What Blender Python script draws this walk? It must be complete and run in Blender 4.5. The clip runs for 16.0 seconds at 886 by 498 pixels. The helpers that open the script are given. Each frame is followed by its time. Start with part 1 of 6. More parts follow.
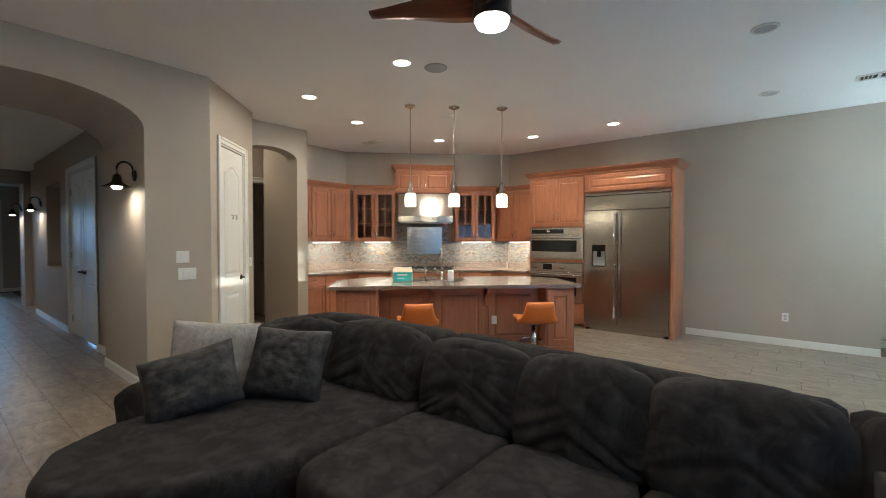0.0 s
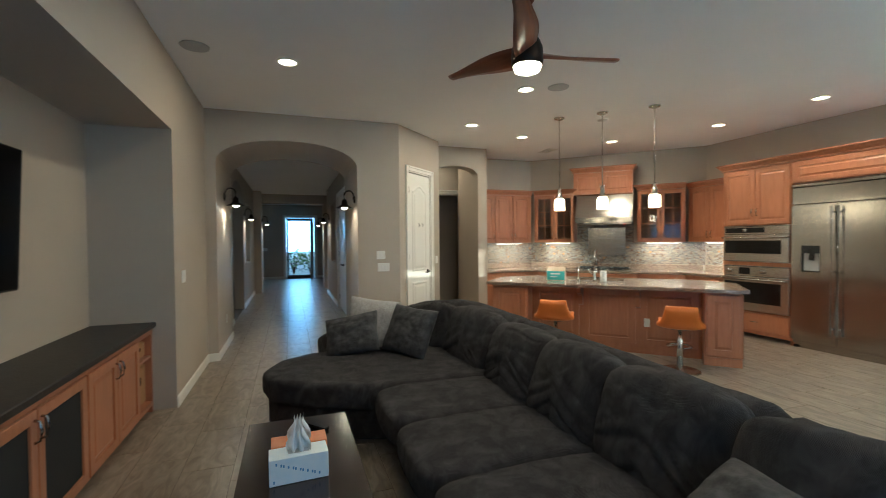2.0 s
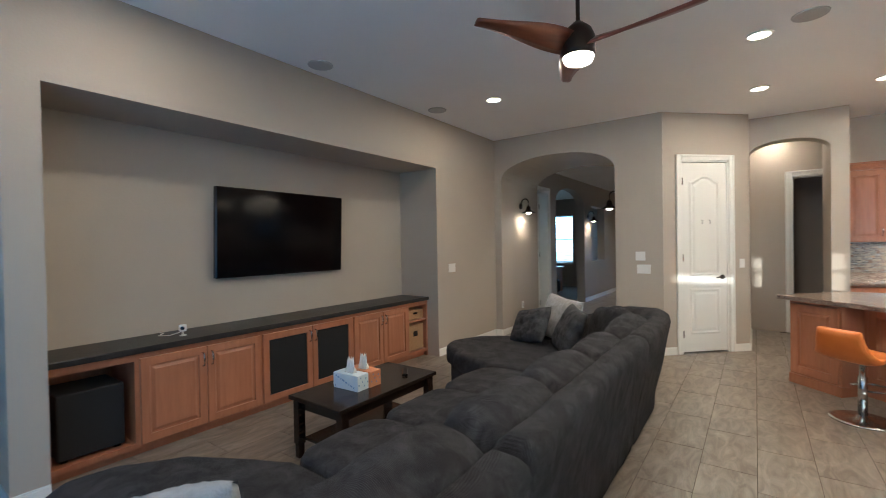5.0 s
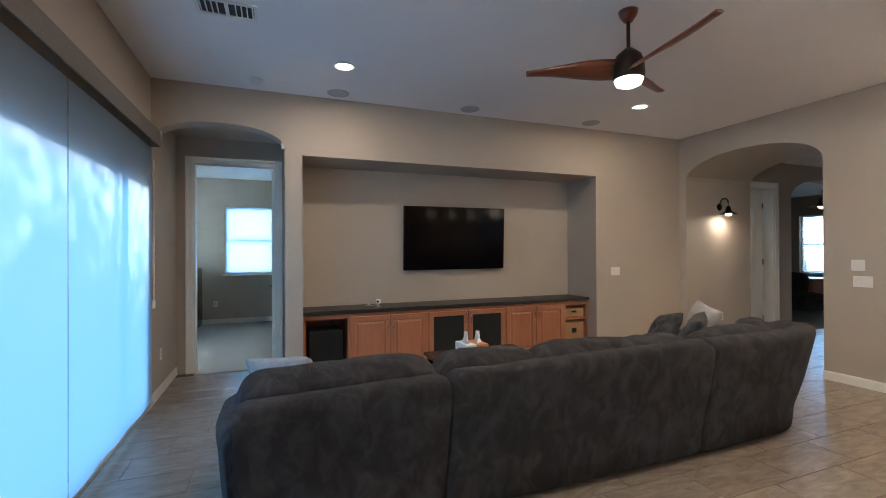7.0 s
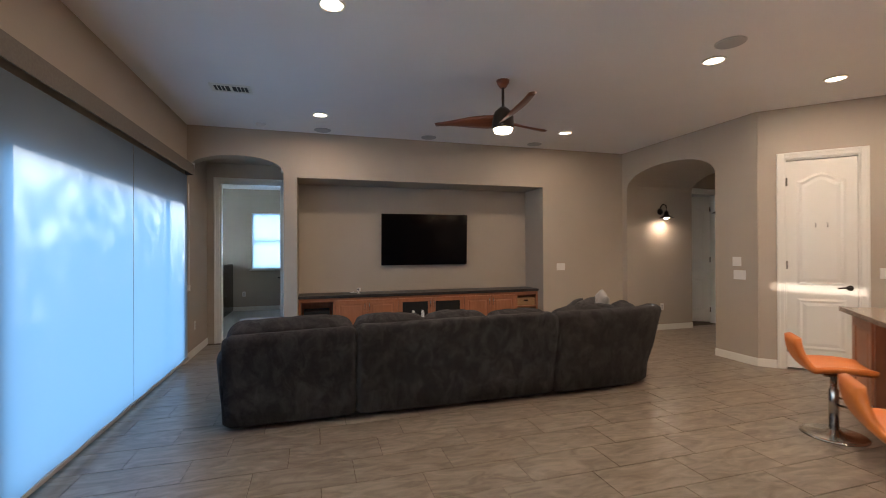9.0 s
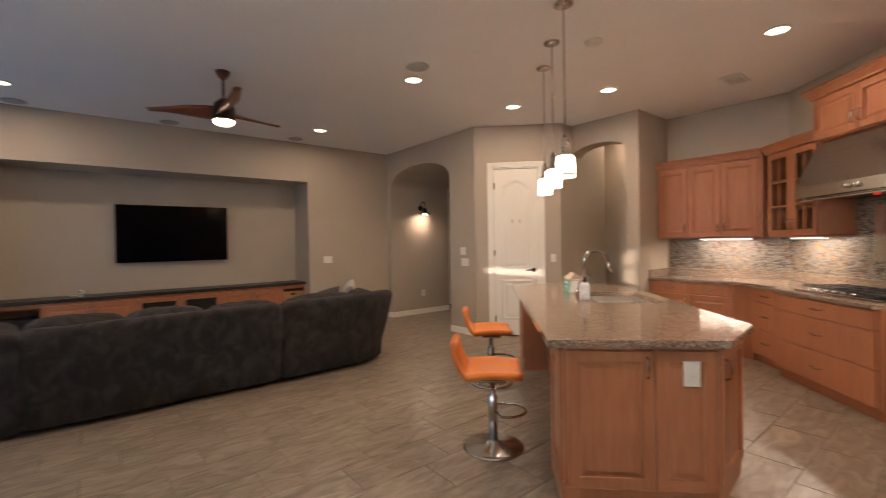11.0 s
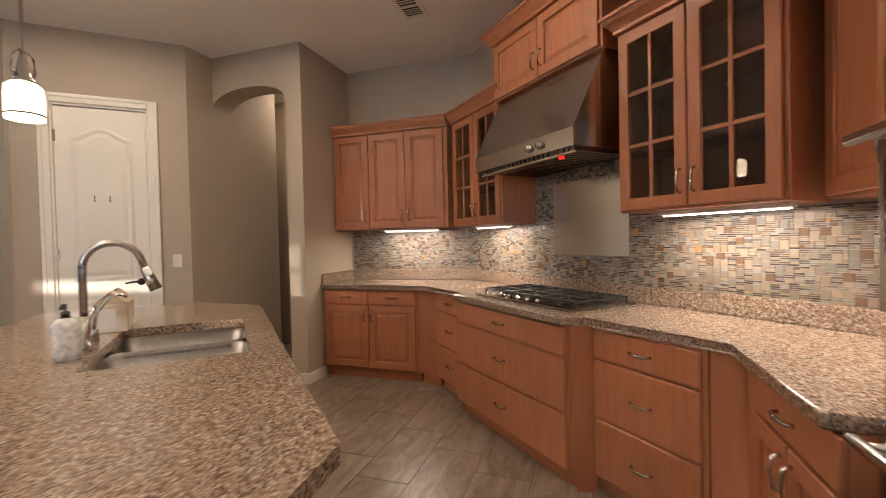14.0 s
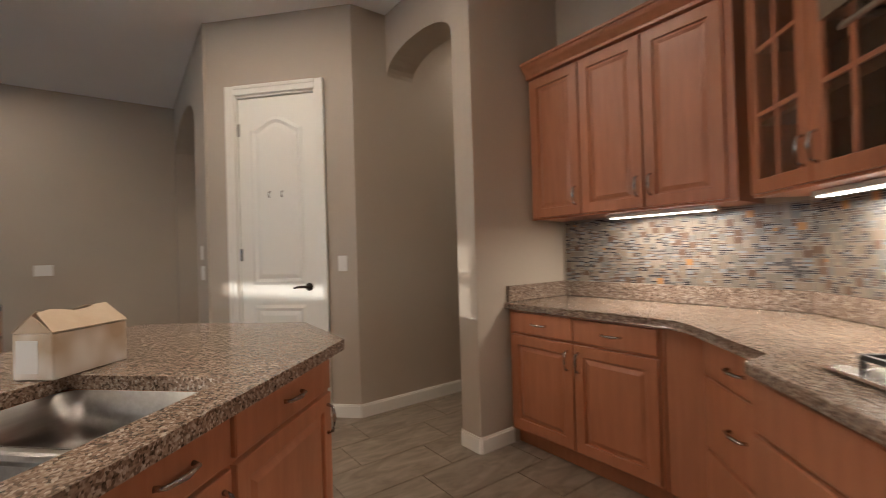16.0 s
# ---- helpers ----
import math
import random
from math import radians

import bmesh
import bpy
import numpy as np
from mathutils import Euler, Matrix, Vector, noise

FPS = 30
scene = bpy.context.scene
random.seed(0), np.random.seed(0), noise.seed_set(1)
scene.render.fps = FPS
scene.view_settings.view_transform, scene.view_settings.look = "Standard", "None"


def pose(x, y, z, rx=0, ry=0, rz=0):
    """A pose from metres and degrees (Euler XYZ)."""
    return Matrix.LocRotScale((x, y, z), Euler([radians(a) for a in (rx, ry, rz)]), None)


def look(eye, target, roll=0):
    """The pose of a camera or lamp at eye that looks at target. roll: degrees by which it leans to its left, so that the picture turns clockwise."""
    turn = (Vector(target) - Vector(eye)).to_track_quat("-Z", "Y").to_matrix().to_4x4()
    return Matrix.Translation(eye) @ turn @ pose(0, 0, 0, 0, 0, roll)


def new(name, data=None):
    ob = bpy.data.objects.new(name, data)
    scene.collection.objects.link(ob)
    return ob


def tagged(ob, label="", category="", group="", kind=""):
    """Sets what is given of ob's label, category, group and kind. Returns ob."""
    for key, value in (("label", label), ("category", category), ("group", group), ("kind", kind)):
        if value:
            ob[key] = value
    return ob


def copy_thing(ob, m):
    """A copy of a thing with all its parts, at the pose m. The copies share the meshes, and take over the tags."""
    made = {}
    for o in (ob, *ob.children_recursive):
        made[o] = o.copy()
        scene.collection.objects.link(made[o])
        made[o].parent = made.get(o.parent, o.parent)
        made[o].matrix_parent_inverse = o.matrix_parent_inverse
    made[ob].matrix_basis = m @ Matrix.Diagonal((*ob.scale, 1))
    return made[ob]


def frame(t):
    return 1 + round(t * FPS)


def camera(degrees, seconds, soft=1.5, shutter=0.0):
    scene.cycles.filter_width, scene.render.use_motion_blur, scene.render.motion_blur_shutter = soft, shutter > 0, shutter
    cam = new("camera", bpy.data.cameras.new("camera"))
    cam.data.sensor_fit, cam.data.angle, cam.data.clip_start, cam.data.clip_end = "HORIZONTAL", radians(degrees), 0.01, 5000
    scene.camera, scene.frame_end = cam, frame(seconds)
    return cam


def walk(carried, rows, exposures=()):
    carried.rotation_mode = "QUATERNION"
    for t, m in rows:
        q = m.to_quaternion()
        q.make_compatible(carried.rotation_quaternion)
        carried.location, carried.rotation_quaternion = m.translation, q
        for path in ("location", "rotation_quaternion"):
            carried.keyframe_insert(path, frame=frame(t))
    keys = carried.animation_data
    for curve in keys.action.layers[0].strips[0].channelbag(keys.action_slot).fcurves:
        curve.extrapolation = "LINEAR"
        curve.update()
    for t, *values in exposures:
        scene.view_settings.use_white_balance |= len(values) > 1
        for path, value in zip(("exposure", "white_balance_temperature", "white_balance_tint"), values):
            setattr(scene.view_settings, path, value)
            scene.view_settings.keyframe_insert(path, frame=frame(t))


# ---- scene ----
cam = camera(91.2, 16.0, soft=0.9, shutter=0.35)
PATH = [
    (0, (0.241, 0.098, 1.486), (-1.029, 1.643, 1.442), -0.0),
    (0.5, (0.592, 0.162, 1.514), (-0.835, 1.561, 1.46), -0.1),
    (1, (0.974, 0.24, 1.515), (-0.629, 1.435, 1.466), -0.2),
    (1.5, (1.315, 0.34, 1.488), (-0.438, 1.301, 1.453), -0.3),
    (2, (1.55, 0.599, 1.513), (-0.336, 1.263, 1.473), -0.5),
    (2.5, (1.742, 0.953, 1.484), (-0.236, 1.25, 1.454), -0.5),
    (3, (1.815, 1.323, 1.457), (-0.184, 1.285, 1.435), -0.5),
    (3.2, (1.801, 1.472, 1.478), (-0.192, 1.305, 1.455), -0.7),
    (5.3, (1.662, 3.317, 1.514), (0.168, 1.989, 1.498), -0.7),
    (5.5, (1.601, 3.462, 1.502), (0.209, 2.027, 1.491), -0.5),
    (6, (1.476, 3.848, 1.485), (0.379, 2.176, 1.488), -0.4),
    (6.5, (1.39, 4.224, 1.489), (0.501, 2.432, 1.494), -0.2),
    (7, (1.265, 4.578, 1.492), (0.546, 2.712, 1.499), -0.3),
    (7.5, (1.162, 4.966, 1.489), (0.549, 3.062, 1.494), -0.2),
    (8, (1.056, 5.366, 1.487), (0.484, 3.45, 1.491), -0.4),
    (8.2, (1.007, 5.517, 1.486), (0.449, 3.596, 1.491), -0.3),
    (10.3, (0.247, 6.936, 1.454), (-0.444, 5.059, 1.439), -0.3),
    (10.5, (0.184, 6.928, 1.42), (-0.673, 5.12, 1.418), -0.8),
    (11, (-0.025, 6.932, 1.443), (-1.288, 5.381, 1.415), -1.0),
    (11.5, (-0.306, 6.897, 1.444), (-1.925, 5.724, 1.395), -0.7),
    (12, (-0.616, 6.807, 1.451), (-2.445, 5.999, 1.389), -0.9),
    (12.5, (-1.029, 6.728, 1.447), (-2.913, 6.058, 1.376), -1.0),
    (13, (-1.454, 6.698, 1.409), (-3.353, 6.075, 1.346), -1.2),
    (13.5, (-1.893, 6.652, 1.406), (-3.791, 6.024, 1.336), -1.3),
    (14, (-2.359, 6.574, 1.325), (-4.255, 5.939, 1.285), -1.3),
    (14.5, (-2.823, 6.557, 1.292), (-4.661, 5.768, 1.272), -1.5),
    (15, (-3.276, 6.464, 1.265), (-4.996, 5.443, 1.26), -1.5),
    (15.5, (-3.726, 6.33, 1.278), (-5.27, 5.058, 1.265), -1.5),
    (16, (-4.044, 6.103, 1.251), (-5.231, 4.493, 1.267), -1.7),
]
EXPOSURES = [
    (0,.13,5750,-1),(3.2,.15,5920,-8),(5.3,.40,5600,4),(6.5,.34,6000,8),(8.2,.06,6450,12),(10.5,-.04,7250,18),(12,-.04,7200,17.5),(14,-.21,6850,14),(16,-.39,6250,10)
]
walk(cam, [(t, look(eye, target, roll)) for t, eye, target, roll in PATH], EXPOSURES)

# ---- world and sun ----
world = bpy.data.worlds.new("sky")
scene.world = world
world.use_nodes = True
wt = world.node_tree
sky = wt.nodes.new("ShaderNodeTexSky")
sky.sky_type, sky.sun_disc = "NISHITA", False
SUN_ELEV, SUN_AZ = radians(4.0), radians(63.0)
sky.sun_elevation, sky.sun_rotation = SUN_ELEV, SUN_AZ
wt.links.new(sky.outputs[0], wt.nodes["Background"].inputs[0])
wt.nodes["Background"].inputs[1].default_value = 0.12
sun_data = bpy.data.lights.new("sun", "SUN")
sun_data.energy, sun_data.angle, sun_data.color = 3.0, radians(0.5), (1.0, 0.93, 0.82)
sun = new("sun", sun_data)
sun_from = Vector((math.sin(SUN_AZ) * math.cos(SUN_ELEV), math.cos(SUN_AZ) * math.cos(SUN_ELEV), math.sin(SUN_ELEV)))
sun.matrix_world = look(tuple(sun_from * 30), (0, 0, 0))

CAN_W, PENDANT_W, SCONCE_W, STRIP_W, SHADE_W = 12.8, 2.8, 4.5, 10.5, 31.0


def area_lamp(name, m, watts, size, colour, size_y=0.0, shape="DISK", spread=180):
    data = bpy.data.lights.new(name, "AREA")
    data.energy, data.size, data.color, data.shape = watts, size, colour, shape
    if size_y:
        data.shape, data.size_y = "RECTANGLE", size_y
    data.spread = radians(spread)
    lamp = new(name, data)
    lamp.matrix_world = m
    return lamp


WARM = (1.0, 0.82, 0.64)

# ---- materials ----


def mat(name, colour, rough=0.6, metal=0.0, scale=0.0, colour2=None, bump=0.0, bump_scale=0.0, detail=4.0, stretch=(1, 1, 1), big=0.0, vary=0.0, coat=0.0, aniso=0.0, pieces=False):
    m = bpy.data.materials.new(name)
    m.use_nodes = True
    t = m.node_tree
    b = t.nodes["Principled BSDF"]
    b.inputs["Roughness"].default_value, b.inputs["Metallic"].default_value = rough, metal
    b.inputs["Coat Weight"].default_value = coat
    b.inputs["Anisotropic"].default_value = aniso
    b.inputs["Base Color"].default_value = (*colour, 1)
    co = t.nodes.new("ShaderNodeTexCoord")
    mp = t.nodes.new("ShaderNodeMapping")
    mp.inputs["Scale"].default_value = stretch
    if pieces:
        geo, oi = t.nodes.new("ShaderNodeNewGeometry"), t.nodes.new("ShaderNodeObjectInfo")
        add, mul, off = t.nodes.new("ShaderNodeMath"), t.nodes.new("ShaderNodeMath"), t.nodes.new("ShaderNodeVectorMath")
        mul.operation, mul.inputs[1].default_value = "MULTIPLY", 40.0
        t.links.new(geo.outputs["Random Per Island"], add.inputs[0])
        t.links.new(oi.outputs["Random"], add.inputs[1])
        t.links.new(add.outputs[0], mul.inputs[0])
        t.links.new(geo.outputs["Position"], off.inputs[0])
        t.links.new(mul.outputs[0], off.inputs[1])
        t.links.new(off.outputs[0], mp.inputs[0])
        mp.inputs["Rotation"].default_value = (0, 0, 0.5)
    else:
        t.links.new(co.outputs["Object"], mp.inputs[0])
    last = None
    if scale:
        n = t.nodes.new("ShaderNodeTexNoise")
        n.inputs["Scale"].default_value, n.inputs["Detail"].default_value = scale, detail
        t.links.new(mp.outputs[0], n.inputs["Vector"])
        r = t.nodes.new("ShaderNodeValToRGB")
        r.color_ramp.elements[0].position, r.color_ramp.elements[1].position = 0.3, 0.7
        r.color_ramp.elements[0].color, r.color_ramp.elements[1].color = (*colour, 1), (*(colour2 or colour), 1)
        t.links.new(n.outputs[0], r.inputs[0])
        last = r.outputs[0]
        if big:
            n2 = t.nodes.new("ShaderNodeTexNoise")
            n2.inputs["Scale"].default_value, n2.inputs["Detail"].default_value = big, 2
            t.links.new(co.outputs["Object"], n2.inputs["Vector"])
            hs = t.nodes.new("ShaderNodeHueSaturation")
            ma = t.nodes.new("ShaderNodeMapRange")
            ma.inputs["To Min"].default_value, ma.inputs["To Max"].default_value = 0.75, 1.25
            t.links.new(n2.outputs[0], ma.inputs[0])
            t.links.new(ma.outputs[0], hs.inputs["Value"])
            t.links.new(last, hs.inputs["Color"])
            last = hs.outputs[0]
    if vary:
        oi = t.nodes.new("ShaderNodeObjectInfo")
        ma = t.nodes.new("ShaderNodeMapRange")
        ma.inputs["To Min"].default_value, ma.inputs["To Max"].default_value = 1 - vary, 1 + vary
        t.links.new(oi.outputs["Random"], ma.inputs[0])
        hs = t.nodes.new("ShaderNodeHueSaturation")
        t.links.new(ma.outputs[0], hs.inputs["Value"])
        if last:
            t.links.new(last, hs.inputs["Color"])
        else:
            hs.inputs["Color"].default_value = (*colour, 1)
        last = hs.outputs[0]
    if last:
        t.links.new(last, b.inputs["Base Color"])
    if bump:
        nb = t.nodes.new("ShaderNodeTexNoise")
        nb.inputs["Scale"].default_value, nb.inputs["Detail"].default_value = bump_scale or scale, 5
        t.links.new(mp.outputs[0], nb.inputs["Vector"])
        bp = t.nodes.new("ShaderNodeBump")
        bp.inputs["Strength"].default_value, bp.inputs["Distance"].default_value = bump, 0.01
        t.links.new(nb.outputs[0], bp.inputs["Height"])
        t.links.new(bp.outputs[0], b.inputs["Normal"])
    return m


def glow(name, colour, strength):
    m = bpy.data.materials.new(name)
    m.use_nodes = True
    b = m.node_tree.nodes["Principled BSDF"]
    b.inputs["Base Color"].default_value = (*colour, 1)
    b.inputs["Emission Color"].default_value = (*colour, 1)
    b.inputs["Emission Strength"].default_value = strength
    return m


def glass(name, colour=(0.9, 0.95, 0.95), rough=0.02, ior=1.1):
    m = bpy.data.materials.new(name)
    m.use_nodes = True
    b = m.node_tree.nodes["Principled BSDF"]
    b.inputs["Base Color"].default_value = (*colour, 1)
    b.inputs["Transmission Weight"].default_value = 1.0
    b.inputs["Roughness"].default_value = rough
    b.inputs["IOR"].default_value = ior
    return m


M_WALL = mat("taupe_paint", (0.42, 0.355, 0.285), 0.62, scale=1.3, colour2=(0.45, 0.38, 0.305), bump=0.12, bump_scale=55)
M_CEIL = mat("ceiling_paint", (0.86, 0.845, 0.82), 0.8, scale=1.1, colour2=(0.89, 0.875, 0.85), bump=0.1, bump_scale=60)
M_WHITE = mat("white_gloss_paint", (0.78, 0.755, 0.69), 0.32, scale=2.0, colour2=(0.8, 0.775, 0.71), bump=0.04, bump_scale=30)
M_TILE = mat("travertine_tile", (0.165, 0.127, 0.094), 0.31, scale=3.4, colour2=(0.33, 0.265, 0.205), bump=0.06, bump_scale=14, detail=8, stretch=(1, 3.0, 1), vary=0.07, pieces=True)
for nd in M_TILE.node_tree.nodes:
    if nd.type == "VALTORGB":
        nd.color_ramp.elements[0].position, nd.color_ramp.elements[1].position = 0.36, 0.68
    if nd.type == "TEX_NOISE" and nd.inputs["Detail"].default_value > 7:
        nd.inputs["Distortion"].default_value, nd.inputs["Roughness"].default_value = 1.4, 0.62
M_GROUT = mat("tile_grout", (0.11, 0.083, 0.06), 0.9, scale=40, colour2=(0.14, 0.106, 0.078))
M_WOOD = mat("cinnamon_maple", (0.36, 0.134, 0.064), 0.34, scale=5.0, colour2=(0.43, 0.170, 0.085), bump=0.05, bump_scale=30, detail=6, stretch=(7, 7, 0.8), big=1.3, vary=0.05)
M_STEEL = mat("brushed_steel", (0.35, 0.325, 0.295), 0.22, 1.0, scale=3, colour2=(0.41, 0.38, 0.345), bump=0.03, bump_scale=60, stretch=(0.4, 0.4, 30), aniso=0.6)
M_HOOD = mat("polished_steel", (0.50, 0.47, 0.43), 0.19, 1.0, scale=3, colour2=(0.56, 0.53, 0.49), bump=0.02, bump_scale=60, stretch=(0.4, 0.4, 30))
M_OVEN = mat("satin_steel", (0.44, 0.41, 0.37), 0.27, 1.0, scale=3, colour2=(0.50, 0.465, 0.425), bump=0.02, bump_scale=60, stretch=(0.4, 0.4, 30))
M_CHROME = mat("satin_nickel", (0.50, 0.48, 0.45), 0.22, 1.0)
M_SINK = mat("sink_steel", (0.30, 0.285, 0.27), 0.3, 1.0, scale=4, colour2=(0.36, 0.345, 0.33), bump=0.02, bump_scale=50, stretch=(1, 14, 14))
M_BLACK = mat("black_gloss", (0.006, 0.006, 0.007), 0.12)
M_IRON = mat("cast_iron", (0.012, 0.012, 0.012), 0.5, scale=40, colour2=(0.02, 0.02, 0.02))
M_BRONZE = mat("oil_rubbed_bronze", (0.035, 0.024, 0.018), 0.4, 0.7)
M_SLATE = mat("dark_stone_top", (0.012, 0.011, 0.011), 0.42, scale=14, colour2=(0.028, 0.025, 0.024), bump=0.15, bump_scale=40)


def chenille():
    """Charcoal pile: diagonal ribs in the relief, worn and brushed patches in the colour."""
    m = mat("charcoal_chenille", (0.030, 0.0268, 0.0265), 0.95, scale=7.5, colour2=(0.077, 0.0695, 0.069), detail=12, stretch=(1.15, 1.15, 0.8), big=1.8)
    t = m.node_tree
    for nd in t.nodes:
        if nd.type == "VALTORGB":
            nd.color_ramp.elements[0].position, nd.color_ramp.elements[1].position = 0.43, 0.70
        if nd.type == "TEX_NOISE" and nd.inputs["Detail"].default_value > 10:
            nd.inputs["Roughness"].default_value, nd.inputs["Distortion"].default_value = 0.68, 0.6
    b = t.nodes["Principled BSDF"]
    b.inputs["Sheen Weight"].default_value, b.inputs["Sheen Roughness"].default_value = 0.06, 0.4
    b.inputs["Specular IOR Level"].default_value = 0.12
    co, mp, w, n = (t.nodes.new(k) for k in ("ShaderNodeTexCoord", "ShaderNodeMapping", "ShaderNodeTexWave", "ShaderNodeTexNoise"))
    mp.inputs["Rotation"].default_value = (0.6, 0.7, 0.4)
    t.links.new(co.outputs["Object"], mp.inputs[0])
    t.links.new(mp.outputs[0], w.inputs["Vector"])
    t.links.new(co.outputs["Object"], n.inputs["Vector"])
    w.inputs["Scale"].default_value, w.inputs["Distortion"].default_value, w.inputs["Detail"].default_value = 80, 4.5, 3
    w.inputs["Detail Scale"].default_value = 3
    n.inputs["Scale"].default_value, n.inputs["Detail"].default_value = 130, 4
    add = t.nodes.new("ShaderNodeMath")
    t.links.new(w.outputs["Fac"], add.inputs[0])
    t.links.new(n.outputs[0], add.inputs[1])
    bp = t.nodes.new("ShaderNodeBump")
    bp.inputs["Strength"].default_value, bp.inputs["Distance"].default_value = 0.8, 0.004
    t.links.new(add.outputs[0], bp.inputs["Height"])
    t.links.new(bp.outputs[0], b.inputs["Normal"])
    return m


M_SOFA = chenille()
M_PILLOW = mat("grey_velvet", (0.009, 0.009, 0.0095), 0.7, scale=16, colour2=(0.07, 0.067, 0.068), bump=0.4, bump_scale=40)
M_KNIT = mat("pale_grey_knit", (0.30, 0.28, 0.26), 0.95, scale=20, colour2=(0.42, 0.39, 0.37), bump=0.6, bump_scale=60)
M_ORANGE = mat("orange_leather", (0.62, 0.155, 0.022), 0.42, scale=6, colour2=(0.70, 0.19, 0.03), bump=0.15, bump_scale=120)
M_ESPRESSO = mat("espresso_wood", (0.014, 0.008, 0.006), 0.2, scale=4, colour2=(0.03, 0.017, 0.012), stretch=(1, 9, 9))
M_FAN = mat("walnut_blade", (0.13, 0.036, 0.017), 0.3, scale=5, colour2=(0.2, 0.06, 0.026), stretch=(1, 8, 8))
M_OAK = mat("carpet", (0.40, 0.36, 0.30), 0.95, scale=60, colour2=(0.46, 0.41, 0.35), bump=0.5, bump_scale=200)
M_PLASTIC = mat("white_plastic", (0.76, 0.74, 0.7), 0.35)
M_GREYPL = mat("grey_grille", (0.5, 0.5, 0.49), 0.6, scale=300, colour2=(0.4, 0.4, 0.39))
M_GLASS = glass("clear_glass")
M_CABGLASS = glass("cabinet_glass", (0.92, 0.93, 0.93), 0.01, 1.5)
M_INNER = mat("cabinet_inside", (0.24, 0.115, 0.065), 0.6, scale=4, colour2=(0.3, 0.15, 0.085))
M_MESH = mat("black_speaker_cloth", (0.004, 0.004, 0.0045), 0.85, scale=300, colour2=(0.012, 0.012, 0.012))
M_LAMP = glow("lamp_glow", (1.0, 0.86, 0.66), 14.0)
M_OPAL = glow("opal_glow", (1.0, 0.80, 0.56), 10.0)
M_STRIP = glow("strip_glow", (1.0, 0.92, 0.8), 9.0)


def granite():
    m = mat("speckled_granite", (0.4, 0.35, 0.3), 0.15)
    t = m.node_tree
    b = t.nodes["Principled BSDF"]
    co = t.nodes.new("ShaderNodeTexCoord")
    v = t.nodes.new("ShaderNodeTexVoronoi")
    v.inputs["Scale"].default_value, v.inputs["Randomness"].default_value = 165, 1
    n = t.nodes.new("ShaderNodeTexNoise")
    n.inputs["Scale"].default_value, n.inputs["Detail"].default_value, n.inputs["Roughness"].default_value = 58, 6, 0.7
    mix = t.nodes.new("ShaderNodeMix")
    mix.inputs[0].default_value = 0.6
    t.links.new(co.outputs["Object"], v.inputs["Vector"])
    t.links.new(co.outputs["Object"], n.inputs["Vector"])
    sep = t.nodes.new("ShaderNodeSeparateColor")
    t.links.new(v.outputs["Color"], sep.inputs[0])
    t.links.new(sep.outputs[0], mix.inputs[2])
    t.links.new(n.outputs[0], mix.inputs[3])
    r = t.nodes.new("ShaderNodeValToRGB")
    e = r.color_ramp.elements
    e[0].position, e[0].color = 0.26, (0.036, 0.027, 0.021, 1)
    e[1].position, e[1].color = 0.36, (0.135, 0.092, 0.066, 1)
    for p, c in ((0.5, (0.24, 0.162, 0.117, 1)), (0.63, (0.34, 0.26, 0.205, 1)), (0.80, (0.56, 0.50, 0.43, 1))):
        k = e.new(p)
        k.color = c
    t.links.new(mix.outputs[0], r.inputs[0])
    t.links.new(r.outputs[0], b.inputs["Base Color"])
    return m


M_GRANITE = granite()


def shade_cloth():
    """Woven roller shade: lets some daylight through."""
    m = bpy.data.materials.new("roller_shade_cloth")
    m.use_nodes = True
    t = m.node_tree
    b = t.nodes["Principled BSDF"]
    b.inputs["Base Color"].default_value = (0.42, 0.46, 0.50, 1)
    b.inputs["Roughness"].default_value = 0.9
    tr = t.nodes.new("ShaderNodeBsdfTranslucent")
    tr.inputs[0].default_value = (0.62, 0.74, 0.86, 1)
    mx = t.nodes.new("ShaderNodeMixShader")
    mx.inputs[0].default_value = 0.85
    t.links.new(b.outputs[0], mx.inputs[1])
    t.links.new(tr.outputs[0], mx.inputs[2])
    t.links.new(mx.outputs[0], t.nodes["Material Output"].inputs[0])
    return m


M_SHADE = shade_cloth()

# ---- mesh helpers ----


def box(bm, x0, x1, y0, y1, z0, z1, bevel=0.0, seg=1):
    vs = [bm.verts.new((x, y, z)) for x in (x0, x1) for y in (y0, y1) for z in (z0, z1)]
    fs = [bm.faces.new([vs[i] for i in q]) for q in ((0, 1, 3, 2), (4, 6, 7, 5), (0, 4, 5, 1), (2, 3, 7, 6), (0, 2, 6, 4), (1, 5, 7, 3))]
    if bevel:
        es = {e for f in fs for e in f.edges}
        bmesh.ops.bevel(bm, geom=list(es), offset=bevel, segments=seg, affect="EDGES", profile=0.5)
    return vs


def prism(bm, pts, z0, z1, bevel=0.0, seg=2):
    """An upright solid over a plan outline."""
    lo = [bm.verts.new((x, y, z0)) for x, y in pts]
    hi = [bm.verts.new((x, y, z1)) for x, y in pts]
    n = len(pts)
    fs = [bm.faces.new(lo[::-1]), bm.faces.new(hi)]
    for i in range(n):
        fs.append(bm.faces.new((lo[i], lo[(i + 1) % n], hi[(i + 1) % n], hi[i])))
    if bevel:
        es = [e for e in fs[1].edges] + [e for e in fs[0].edges]
        bmesh.ops.bevel(bm, geom=es, offset=bevel, segments=seg, affect="EDGES", profile=0.5)
    bmesh.ops.recalc_face_normals(bm, faces=bm.faces)


